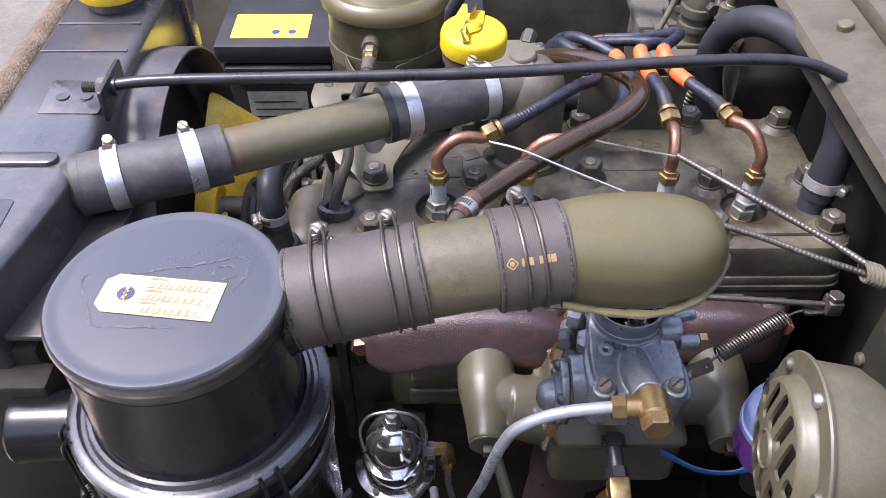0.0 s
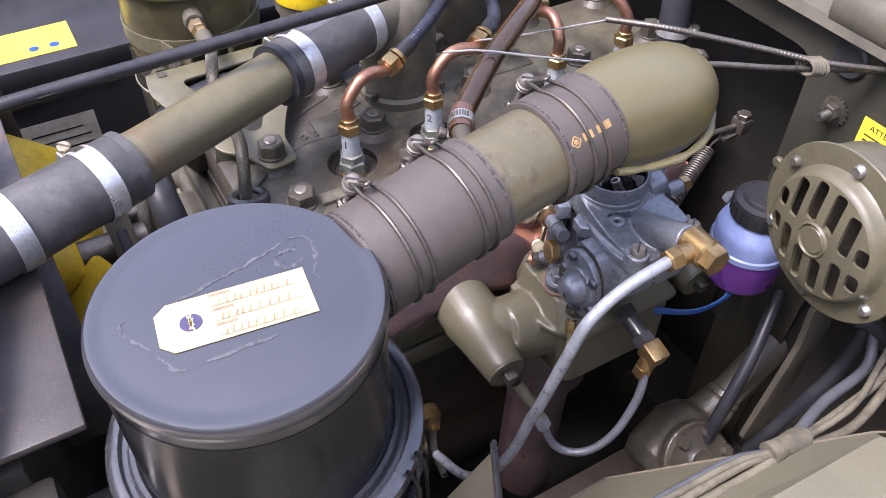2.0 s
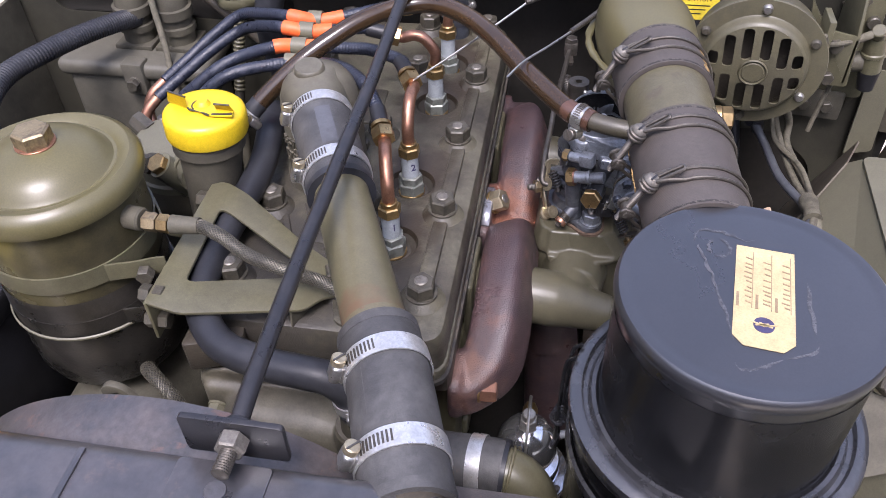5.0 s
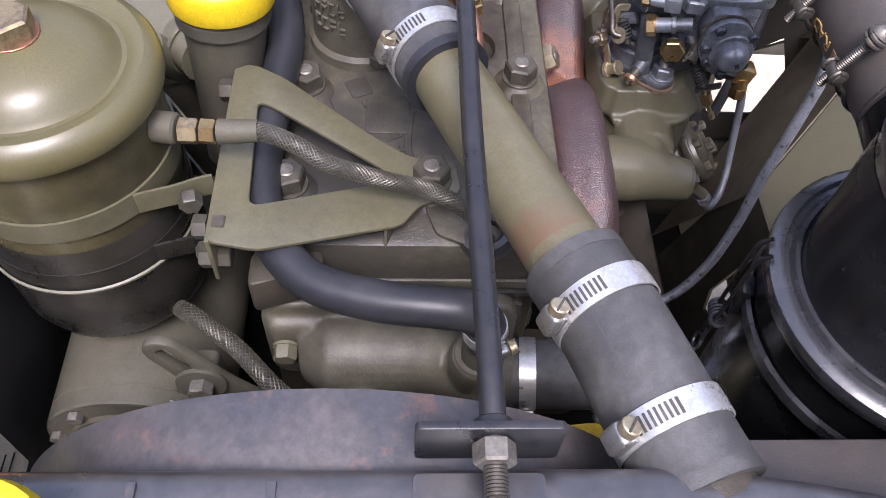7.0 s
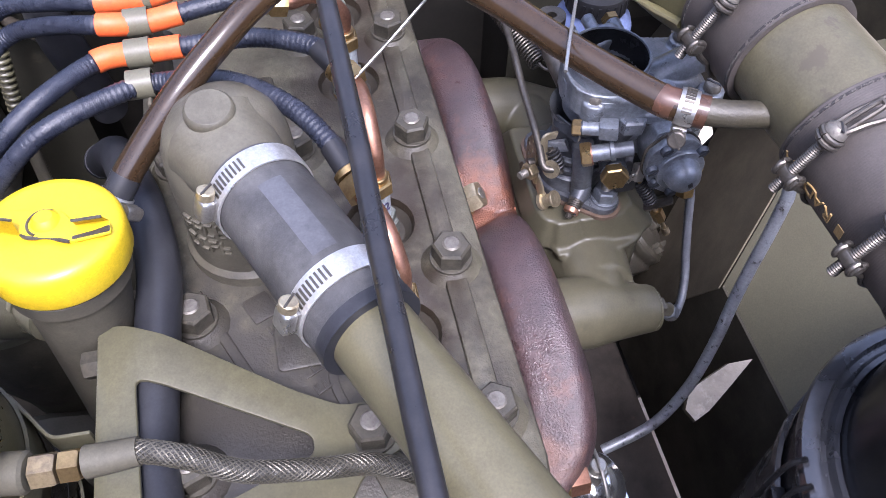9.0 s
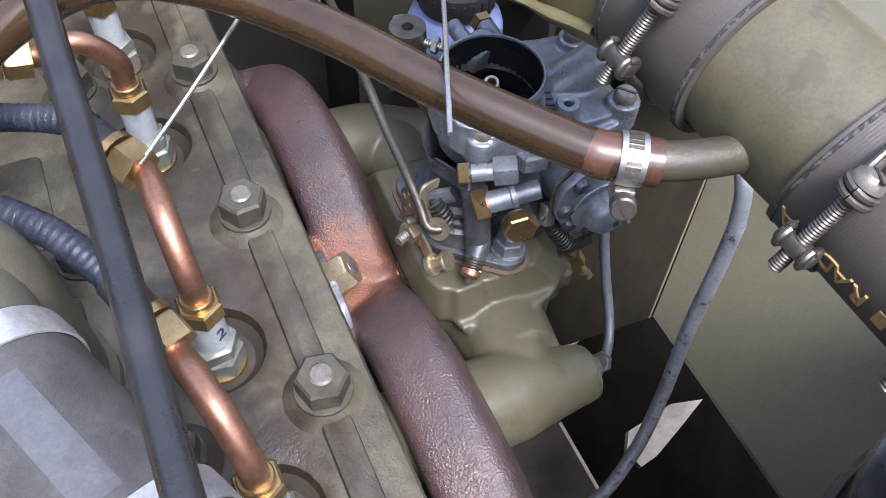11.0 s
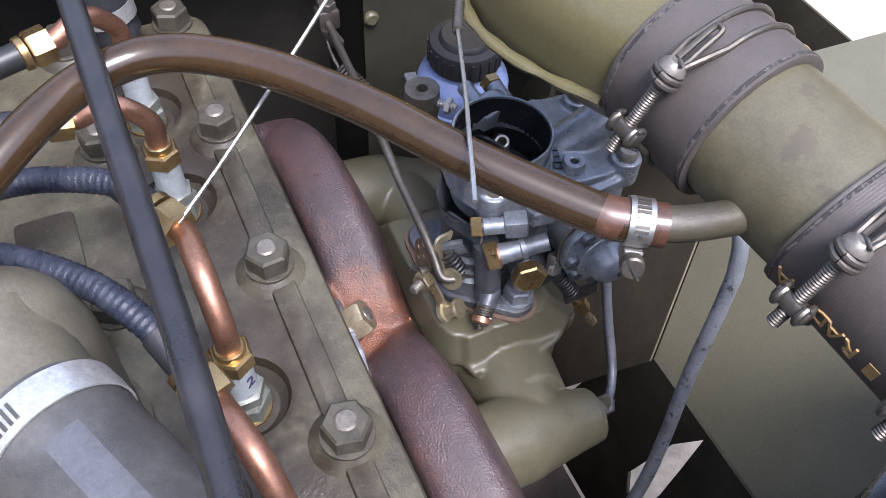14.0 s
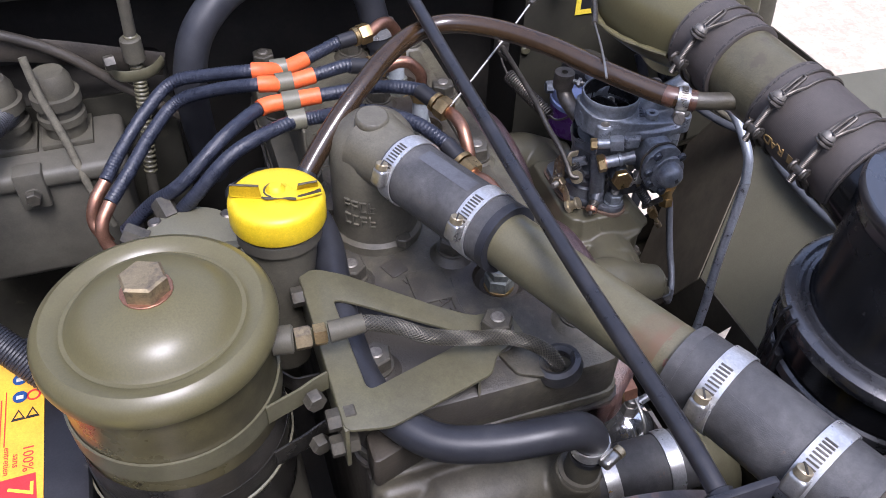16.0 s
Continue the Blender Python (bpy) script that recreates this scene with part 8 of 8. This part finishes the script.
# brake fluid reservoir
RX, RY = 0.350, 0.259
res = thing("fluid_reservoir", (RX, RY, 0.75), "milky blue plastic fluid reservoir with purple fluid and black cap", "reservoir")
MRS = Matrix.Translation((RX, RY, -0.026))
part("upper", lathe([(0.021, 0.846), (0.023, 0.842), (0.0295, 0.836), (0.0315, 0.830), (0.0315, 0.819), (0.0330, 0.818), (0.0330, 0.813)], 44, MRS), milky, res)
part("lower", lathe([(0.0330, 0.813), (0.0316, 0.812), (0.0315, 0.785), (0.029, 0.778), (0, 0.776)], 44, MRS), fluid, res, "purple fluid in the lower half")
rcap = part("cap", lathe([(0, 0.867), (0.016, 0.867), (0.0175, 0.865), (0.018, 0.863), (0.0235, 0.862), (0.0242, 0.860), (0.0242, 0.846), (0.021, 0.845)], 48, MRS), plastic_black, res, "ribbed black plastic cap")
for k in range(24):
    a = radians(15 * k)
    part("rib", moved(box((-0.0006, -0.001, 0.848), (0.0009, 0.001, 0.8595)), MRS @ pose(0, 0, 0, 0, 0, 15 * k) @ Matrix.Translation((0.0243, 0, 0))), plastic_black, rcap)
part("clamp_nut", hexagon(0.012, 0.008, toward((RX + 0.006, RY + 0.032, 0.806), (0.2, 1, 0))), zinc, res)
part("stem", disc(0.012, 0.052, 20, Matrix.Translation((RX, RY, 0.70))), dark_steel, res)
for k in range(4):
    solo("blue_wire", sweep([(0.335 + 0.003 * k, 0.25, 0.752), (0.318 + 0.003 * k, 0.245, 0.745), (0.29 + 0.002 * k, 0.25, 0.742 - 0.002 * k), (0.262, 0.27, 0.742 - 0.002 * k)], 0.0013, 6, 6), blue_wire, "thin bright blue wire below the reservoir", "wire", (0.3, 0.25, 0.75), "blue wires")

# sticker, screws on the bulkhead
stk = thing("warning_sticker", (FW - 0.001, 0.22, 0.89), "yellow warning sticker on the bulkhead", "sticker")
M_ST = Matrix(((0, 0, -1, FW - 0.0012), (-1, 0, 0, 0.219), (0, 1, 0, 0.886), (0, 0, 0, 1)))
part("sheet", prism([(-0.026, -0.032), (0.026, -0.032), (0.026, 0.018), (-0.026, 0.018)], 0.0005, M_ST), label_yellow, stk)
part("heading", letters("ATTENTION", 0.0066, M_ST @ Matrix.Translation((0, 0.0115, 0.0007)), 0.0001), plastic_black, stk)
for k in range(3):
    part("text_bar", prism([(-0.021, 0.004 - 0.0045 * k), (0.018 - 0.004 * k, 0.004 - 0.0045 * k), (0.018 - 0.004 * k, 0.0052 - 0.0045 * k), (-0.021, 0.0052 - 0.0045 * k)], 0.0001, Matrix.Translation((-0.0006, 0, 0)) @ M_ST), plastic_black, stk)
part("print_block", prism([(-0.02, -0.026), (0.012, -0.026), (0.012, -0.011), (-0.02, -0.011)], 0.0001, Matrix.Translation((-0.0006, 0, 0)) @ M_ST), plastic_black, stk)
fs = thing("bulkhead_stud", (FW - 0.002, 0.270, 0.893), "toothed washer and stud on the bulkhead", "stud")
wash = [((0.0125 if k % 2 else 0.0105) * math.cos(2 * math.pi * k / 36), (0.0125 if k % 2 else 0.0105) * math.sin(2 * math.pi * k / 36)) for k in range(36)]
part("toothed_washer", prism(wash, 0.002, toward((FW - 0.0005, 0.270, 0.893), (-1, 0, 0))), nut_paint, fs)
part("nut", hexagon(0.013, 0.007, toward((FW - 0.0025, 0.270, 0.893), (-1, 0, 0))), nut_paint, fs)
part("stud", thread(0.004, 0.014, toward((FW - 0.006, 0.270, 0.893), (-1, 0, 0))), nut_paint, fs)
for y, z in ((0.155, 0.93), (0.105, 0.925), (0.30, 0.82)):
    solo("bulkhead_screw", disc(0.0055, 0.004, 14, toward((FW - 0.0002, y, z), (-1, 0, 0)), 0.4), olive, "painted round screw head on the bulkhead", "screw", (FW, y, z), "bulkhead screws")

# air cleaner bracket and wiring loom on the inner fender
ab = thing("cleaner_bracket", (-0.02, 0.12, 0.80), "olive painted steel plate bracket holding the air cleaner", "bracket")
bm = bmesh.new()
q = [bm.verts.new(v) for v in ((0.024, 0.158, 0.868), (-0.004, 0.108, 0.881), (-0.016, 0.096, 0.876), (-0.060, 0.092, 0.812), (-0.075, 0.150, 0.80))]
bm.faces.new(q)
bmesh.ops.solidify(bm, geom=bm.faces[:], thickness=0.003)
part("plate", bm, olive_dark, ab)
part("top_edge", sweep([(0.026, 0.160, 0.870), (-0.003, 0.108, 0.884)], 0.003, 8, 3, squash=(1.4, 0.7)), black_paint, ab)
bolt("bolt", (-0.027, 0.116, 0.860), (-0.80, -0.25, 0.65), 0.0165, ab, nut_paint, olive, 0.009)
bolt("bolt", (-0.047, 0.143, 0.838), (-0.80, -0.25, 0.65), 0.0145, ab, nut_paint, olive, 0.009)
grey_sheath = mat("grey_blue_sheath", (0.070, 0.075, 0.084), (0.048, 0.051, 0.057), 0.45, scale=40, bump=0.1)
lm = thing("wiring_loom", (0.1, 0.12, 0.80), "old cloth-wrapped wiring loom clipped to the inner fender", "wiring")
LP = [(0.340, 0.134, 0.835), (0.358, 0.124, 0.800), (0.345, 0.112, 0.773), (0.29, 0.103, 0.772), (0.225, 0.101, 0.786), (0.19, 0.104, 0.784), (0.12, 0.108, 0.783), (0.06, 0.109, 0.785), (0.01, 0.112, 0.778), (-0.03, 0.115, 0.765)]
offs = [(0.0, 0.0, 0.0024), (0.0, 0.0062, -0.0005), (0.0, -0.0050, 0.0005), (0.0, 0.0022, 0.0052)]
for k, (dx, dy, dz) in enumerate(offs):
    rk = random.Random(k)
    pts = [Vector(p) + Vector((dx, dy + rk.uniform(-0.003, 0.003), dz + rk.uniform(-0.002, 0.002))) * (0.6 if i == 4 else 1.0 if i > 3 else 2.2) for i, p in enumerate(LP)]
    part("wire", sweep(pts, (0.0033, 0.0043, 0.0036, 0.0026)[k], 12, 6), grey_sheath if k == 1 else loom, lm)
part("tie", sweep([(0.246, 0.1020, 0.7840), (0.236, 0.1022, 0.7862), (0.224, 0.1026, 0.7885), (0.213, 0.1032, 0.7880)], lambda t: 0.0082 + 0.0008 * math.sin(7 * t), 14, 5), loom, lm, "yellowed cloth tape")
hole_ring = thing("cable_grommet", (FW - 0.002, 0.2737, 0.9366), "black rubber grommet where the cables enter the bulkhead", "grommet")
part("ring", lathe([(0.008, -0.002), (0.014, -0.002), (0.015, 0.001), (0.013, 0.003), (0.008, 0.002)], 28, toward((FW - 0.001, 0.2737, 0.9366), (-1, 0, 0)), close=True), plastic_black, hole_ring)
part("core", disc(0.009, 0.002, 20, toward((FW - 0.0005, 0.2737, 0.9366), (-1, 0, 0))), plastic_black, hole_ring)

# ---- the battery side ----
bat = thing("battery", (-0.03, 0.87, 0.62), "black car battery with yellow and orange top labels", "battery")
case = part("case", box((-0.185, 0.775, 0.60), (0.135, 0.945, 0.795), 0.005), battery_case, bat)
part("cover", box((-0.19, 0.770, 0.797), (0.14, 0.950, 0.822), 0.004), battery_case, bat)
part("yellow_label", prism([(-0.172, 0.788), (-0.078, 0.788), (-0.078, 0.845), (-0.172, 0.845)], 0.0006, Matrix.Translation((0, 0, 0.8222))), label_yellow, bat, "yellow top label")
ol_ = part("orange_label", prism([(-0.015, 0.797), (0.118, 0.797), (0.118, 0.87), (-0.015, 0.87)], 0.0006, Matrix.Translation((0, 0, 0.8222))), label_orange, bat, "orange and red top label")
part("red_field", prism([(-0.013, 0.800), (0.020, 0.8015), (0.0195, 0.842), (-0.013, 0.842)], 0.0003, Matrix.Translation((0, 0, 0.8229))), label_red, ol_)
half_turn = pose(0, 0, 0, 0, 0, 180)
part("numeral", letters("7", 0.022, Matrix.Translation((0.0095, 0.811, 0.8234)) @ half_turn, 0.0001), label_yellow, ol_)
part("lettering", letters("100%", 0.0095, Matrix.Translation((0.0325, 0.8065, 0.8231)) @ half_turn, 0.0001), label_red, ol_)
part("lettering", letters("sans", 0.0062, Matrix.Translation((0.0325, 0.8135, 0.8231)) @ half_turn, 0.0001), label_red, ol_)
part("lettering", letters("entretien", 0.0058, Matrix.Translation((0.0335, 0.8190, 0.8231)) @ half_turn, 0.0001), label_red, ol_)
for x, y in ((0.0989, 0.8126), (0.0834, 0.8122)):
    part("pictogram", disc(0.0048, 0.0003, 20, Matrix.Translation((x, y, 0.823))), blue_wire, ol_)
    ringp = [(0.0046 * math.cos(2 * math.pi * k / 20), 0.0046 * math.sin(2 * math.pi * k / 20)) for k in range(20)]
    hole_ = [(0.0033 * math.cos(2 * math.pi * k / 20), 0.0033 * math.sin(2 * math.pi * k / 20)) for k in range(20)]
    part("pictogram", prism(ringp, 0.0003, Matrix.Translation((x - 0.0005, 0.8036, 0.823)), holes=[hole_]), label_red, ol_)
    part("picture_bar", box((x - 0.002, y - 0.0022, 0.8233), (x + 0.001, y + 0.0022, 0.8236)), label_white, ol_)
for y in (0.8128, 0.8041):
    tri_o = [(0.0045, 0), (-0.0045, 0.0045), (-0.0045, -0.0045)]
    part("pictogram", prism(tri_o, 0.0003, Matrix.Translation((0.0684, y, 0.823)), holes=[[(v * 0.6, w * 0.6) for v, w in tri_o]]), battery_case, ol_)
for k in range(5):
    part("text_bar", box((0.045, 0.8205 + 0.0028 * k, 0.8229), (0.09 - 0.006 * (k % 3), 0.8212 + 0.0028 * k, 0.8232)), label_red, ol_)
for x, y in ((-0.098, 0.802), (-0.118, 0.802)):
    part("pictogram", disc(0.005, 0.0002, 20, Matrix.Translation((x, y, 0.823))), blue_wire, bat)
part("side_label", box((-0.160, 0.7735, 0.66), (-0.085, 0.7745, 0.755)), label_white, bat, "white paper side label with print")
for k in range(7):
    part("text_bar", box((-0.153, 0.7728, 0.7395 - 0.011 * k), (-0.100 + 0.006 * (k % 3), 0.7733, 0.7410 - 0.011 * k)), battery_case, bat)
part("carry_lip", box((-0.18, 0.764, 0.782), (-0.05, 0.772, 0.795), 0.002), battery_case, bat)
for x in (-0.16, 0.11):
    post = part("terminal", lathe([(0, 0.020), (0.008, 0.02), (0.0095, 0), (0, 0)], 24, Matrix.Translation((x, 0.915, 0.822))), dull_steel, bat)
    part("terminal_clamp", moved(box((-0.014, -0.018, 0.004), (0.014, 0.03, 0.016), 0.003), Matrix.Translation((x, 0.915, 0.822))), dull_steel, post)

bc = thing("battery_cable", (0.06, 0.80, 0.88), "thick ribbed black battery cable", "cable")
CABLE = [(0.05, 0.75, 0.765), (0.07, 0.768, 0.808), (0.085, 0.792, 0.838), (0.10, 0.812, 0.857), (0.119, 0.832, 0.869), (0.17, 0.868, 0.873), (0.225, 0.880, 0.873), (0.275, 0.864, 0.872), (0.315, 0.845, 0.870), (0.355, 0.827, 0.864), (0.385, 0.818, 0.855)]
part("core", sweep(CABLE, 0.0098, 16, 8), hose_black, bc)
path = smooth_path(CABLE, 14)
rib = bmesh.new()
for a, b in zip(path, path[1:]):
    rib = join(rib, lathe([(0.0096, -0.0016), (0.0108, -0.0006), (0.0108, 0.0006), (0.0096, 0.0016)], 14, toward(a, b - a)))
part("ribs", rib, hose_black, bc)

# voltage regulator
reg_paint = mat("dusty_regulator_paint", (0.088, 0.082, 0.062), (0.06, 0.055, 0.042), 0.6, scale=14, bump=0.1, speck=((0.13, 0.12, 0.09), 0.62, 0.8, 45))
reg = thing("voltage_regulator", (0.37, 0.82, 0.72), "olive painted regulator box with ribbed cable plugs", "regulator")
part("box", box((0.335, 0.735, 0.70), (0.408, 0.90, 0.815), 0.010, 3), reg_paint, reg)
part("lid", box((0.329, 0.729, 0.806), (0.412, 0.906, 0.825), 0.007, 3), reg_paint, reg)
part("lid_strap", box((0.325, 0.80, 0.79), (0.345, 0.825, 0.829), 0.003), reg_paint, reg)
bolt("bolt", (0.326, 0.8125, 0.806), (-1, 0, 0), 0.012, reg, nut_paint, reg_paint, 0.007)
for y, x in ((0.777, 0.385), (0.825, 0.385)):
    part("plug_base", box((x - 0.022, y - 0.022, 0.8245), (x + 0.022, y + 0.022, 0.830), 0.001), olive_dark, reg)
    part("plug", lathe([(0.018, 0), (0.018, 0.012), (0.021, 0.013), (0.021, 0.020), (0.018, 0.021), (0.018, 0.03), (0.0215, 0.031), (0.0215, 0.041), (0.018, 0.042), (0.017, 0.055), (0.013, 0.062), (0, 0.062)], 28, Matrix.Translation((x, y, 0.830))), olive_dark, reg)
solo("grey_wire", sweep([(0.372, 0.79, 0.915), (0.362, 0.786, 0.885), (0.345, 0.775, 0.845), (0.325, 0.765, 0.80), (0.32, 0.755, 0.76)], 0.0036, 10, 6), loom, "thin grey cloth-covered wire before the regulator", "wire", (0.35, 0.78, 0.85))

# speedometer and control lines at the bulkhead
sl = thing("armoured_cable", (0.39, 0.72, 0.80), "olive spiral-armoured cable clamped to the bulkhead", "cable")
part("core", sweep([(0.395, 0.700, 0.955), (0.393, 0.702, 0.91), (0.388, 0.705, 0.85), (0.375, 0.715, 0.77), (0.36, 0.72, 0.66)], 0.0055, 14, 6), olive_dark, sl)
path = smooth_path([(0.393, 0.702, 0.91), (0.388, 0.705, 0.85), (0.375, 0.715, 0.77)], 16)
rib = bmesh.new()
for a, b in zip(path, path[1:]):
    rib = join(rib, lathe([(0.0054, -0.0018), (0.0066, -0.0006), (0.0066, 0.0006), (0.0054, 0.0018)], 12, toward(a, b - a)))
part("armour", rib, olive, sl)
part("clamp", sweep([(0.40, 0.68, 0.878), (0.388, 0.69, 0.876), (0.384, 0.705, 0.875), (0.386, 0.72, 0.876), (0.40, 0.73, 0.876)], 0.005, 8, 5, squash=(1.2, 0.3)), olive, sl)
part("collar", disc(0.0095, 0.022, 18, Matrix.Translation((0.391, 0.703, 0.888))), olive_dark, sl)
bolt("clamp_bolt", (0.383, 0.72, 0.893), (-0.2, 1, 0), 0.012, sl, nut_paint, None, 0.009)
solo("bulkhead_line", sweep([(0.40, 0.66, 0.80), (0.395, 0.72, 0.86), (0.40, 0.78, 0.91), (0.41, 0.88, 0.945)], 0.005, 12, 8), iron_dark, "dusty dark pipe along the bulkhead", "pipe", (0.40, 0.66, 0.80))
solo("bulkhead_bar", sweep([(0.407, 0.68, 0.87), (0.406, 0.80, 0.905), (0.406, 0.95, 0.925)], 0.012, 8, 6, squash=(1.0, 0.2)), iron_dark, "flat dark steel strap on the bulkhead", "strap", (0.407, 0.8, 0.9))

# steering shaft and lower parts beside the engine
steer_paint = mat("oily_olive_steering_box", (0.060, 0.054, 0.039), (0.028, 0.025, 0.020), 0.36, scale=20, mix=(0.42, 0.66), bump=0.3, grain=500, dirt=0.3, relief=0.4, spec=0.6)
st = thing("steering_box", (0.305, 0.225, 0.56), "oily olive cast steering box and column low beside the engine", "steering")
SW = Vector((0.88, 0.10, 0.44)).normalized()
SC = Vector((0.300, 0.222, 0.568))
part("column", sweep([SC + SW * 0.045, SC + SW * 0.10, SC + SW * 0.155], 0.0165, 24, 4), steer_paint, st)
part("column_sleeve", lathe([(0.0165, 0), (0.0185, 0.001), (0.0185, 0.014), (0.0165, 0.016)], 26, toward(SC + SW * 0.050, SW), close=True), steer_paint, st)
solid = lathe([(0, -0.045), (0.030, -0.045), (0.037, -0.030), (0.038, 0.010), (0.030, 0.028), (0.021, 0.036), (0.020, 0.058), (0, 0.058)], 32, toward(SC, SW))
solid = join(solid, lathe([(0, -0.03), (0.030, -0.03), (0.032, 0.016), (0.037, 0.018), (0.037, 0.027), (0, 0.027)], 32, toward(SC + Vector((-0.008, -0.012, 0.0)), (-0.05, -0.75, 0.66))))
part("casing", cast(solid, 0.0022, 3), steer_paint, st, angle=60)
CW = Vector((-0.05, -0.75, 0.66)).normalized()
CM = toward(SC + Vector((-0.008, -0.012, 0.0)) + CW * 0.0265, CW)
cover = part("cover", lathe([(0, 0.009), (0.012, 0.0085), (0.016, 0.005), (0.033, 0.004), (0.035, 0), (0, 0)], 36, CM), steer_paint, st)
for a in range(0, 360, 60):
    part("bolt", hexagon(0.010, 0.007, CM @ pose(0.029 * math.cos(radians(a)), 0.029 * math.sin(radians(a)), 0.004)), nut_paint, cover)
part("adjuster", thread(0.004, 0.016, CM), stud_steel, cover)
part("adjuster_nut", hexagon(0.013, 0.006, CM @ pose(0, 0, 0.009)), nut_paint, cover)
solo("pedal_arm", prism(rounded([(0.33, 0.60), (0.36, 0.60), (0.385, 0.74), (0.36, 0.79), (0.345, 0.78), (0.352, 0.73)], 0.01), 0.006, Matrix(((1, 0, 0, 0), (0, 0, 1, 0.18), (0, 1, 0, 0), (0, 0, 0, 1))), 0.001), olive_dark, "dark olive curved strap below the horn", "strap", (0.36, 0.18, 0.65))
for k, pts in enumerate(([(0.395, 0.24, 0.72), (0.35, 0.215, 0.68), (0.31, 0.20, 0.62), (0.30, 0.20, 0.52)], [(0.40, 0.16, 0.80), (0.37, 0.15, 0.74), (0.345, 0.155, 0.68), (0.33, 0.17, 0.60)], [(0.40, 0.14, 0.81), (0.38, 0.13, 0.77), (0.355, 0.14, 0.80), (0.345, 0.15, 0.802)])):
    solo("dark_hose", sweep(pts, 0.006, 12, 7), hose_black, "dirty black hose low in the engine bay", "hose", pts[-1], "low hoses")
rail_brown = mat("brown_chassis_grime", (0.085, 0.070, 0.055), (0.045, 0.037, 0.03), 0.6, scale=18, bump=0.3, speck=((0.16, 0.10, 0.07), 0.6, 0.75, 40))
for y0, y1, paint in ((0.2130, 0.285, rail_brown), (0.70, 0.775, dark_steel)):
    rail = thing("frame_rail", (0, (y0 + y1) / 2, 0.36), "dark dirty chassis rail below the engine", "chassis", "chassis rails")
    part("web", box((-0.45, y0, 0.364), (0.5, y0 + 0.004, 0.456), 0.001), paint, rail)
    part("top_flange", box((-0.45, y0, 0.4562), (0.5, y1, 0.460), 0.001), paint, rail)
    part("bottom_flange", box((-0.45, y0, 0.360), (0.5, y1, 0.3638), 0.001), paint, rail)
    for x in (-0.25, 0.05, 0.30):
        part("rivet", lathe([(0, 0.005), (0.005, 0.0042), (0.008, 0.0015), (0.0085, 0), (0, 0)], 14, Matrix.Translation((x, (y0 + y1) / 2, 0.460))), paint, rail)
solo("battery_tray", box((-0.22, 0.74, 0.585), (0.17, 0.985, 0.598), 0.002), olive_dark, "olive steel battery tray", "tray", (0, 0.86, 0.585))
# added light-blocking sheets that keep the gaps under the engine dark
tray = thing("undertray", (0, 0.5, 0.296), "black sheets added below the engine to block light from the ground", "undertray")
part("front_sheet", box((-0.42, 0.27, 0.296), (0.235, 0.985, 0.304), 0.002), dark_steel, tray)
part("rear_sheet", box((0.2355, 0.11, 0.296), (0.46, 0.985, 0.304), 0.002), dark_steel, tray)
plank = solo("wooden_plank", moved(box((-0.45, -0.045, 0), (0.75, 0.045, 0.03), 0.004), Matrix.Translation((1.55, -0.235, 0.002)) @ pose(0, 0, 0, 0, 0, -13)), wood, "pale bare wooden plank lying on the gravel", "plank", (1.55, -0.235, 0.0))
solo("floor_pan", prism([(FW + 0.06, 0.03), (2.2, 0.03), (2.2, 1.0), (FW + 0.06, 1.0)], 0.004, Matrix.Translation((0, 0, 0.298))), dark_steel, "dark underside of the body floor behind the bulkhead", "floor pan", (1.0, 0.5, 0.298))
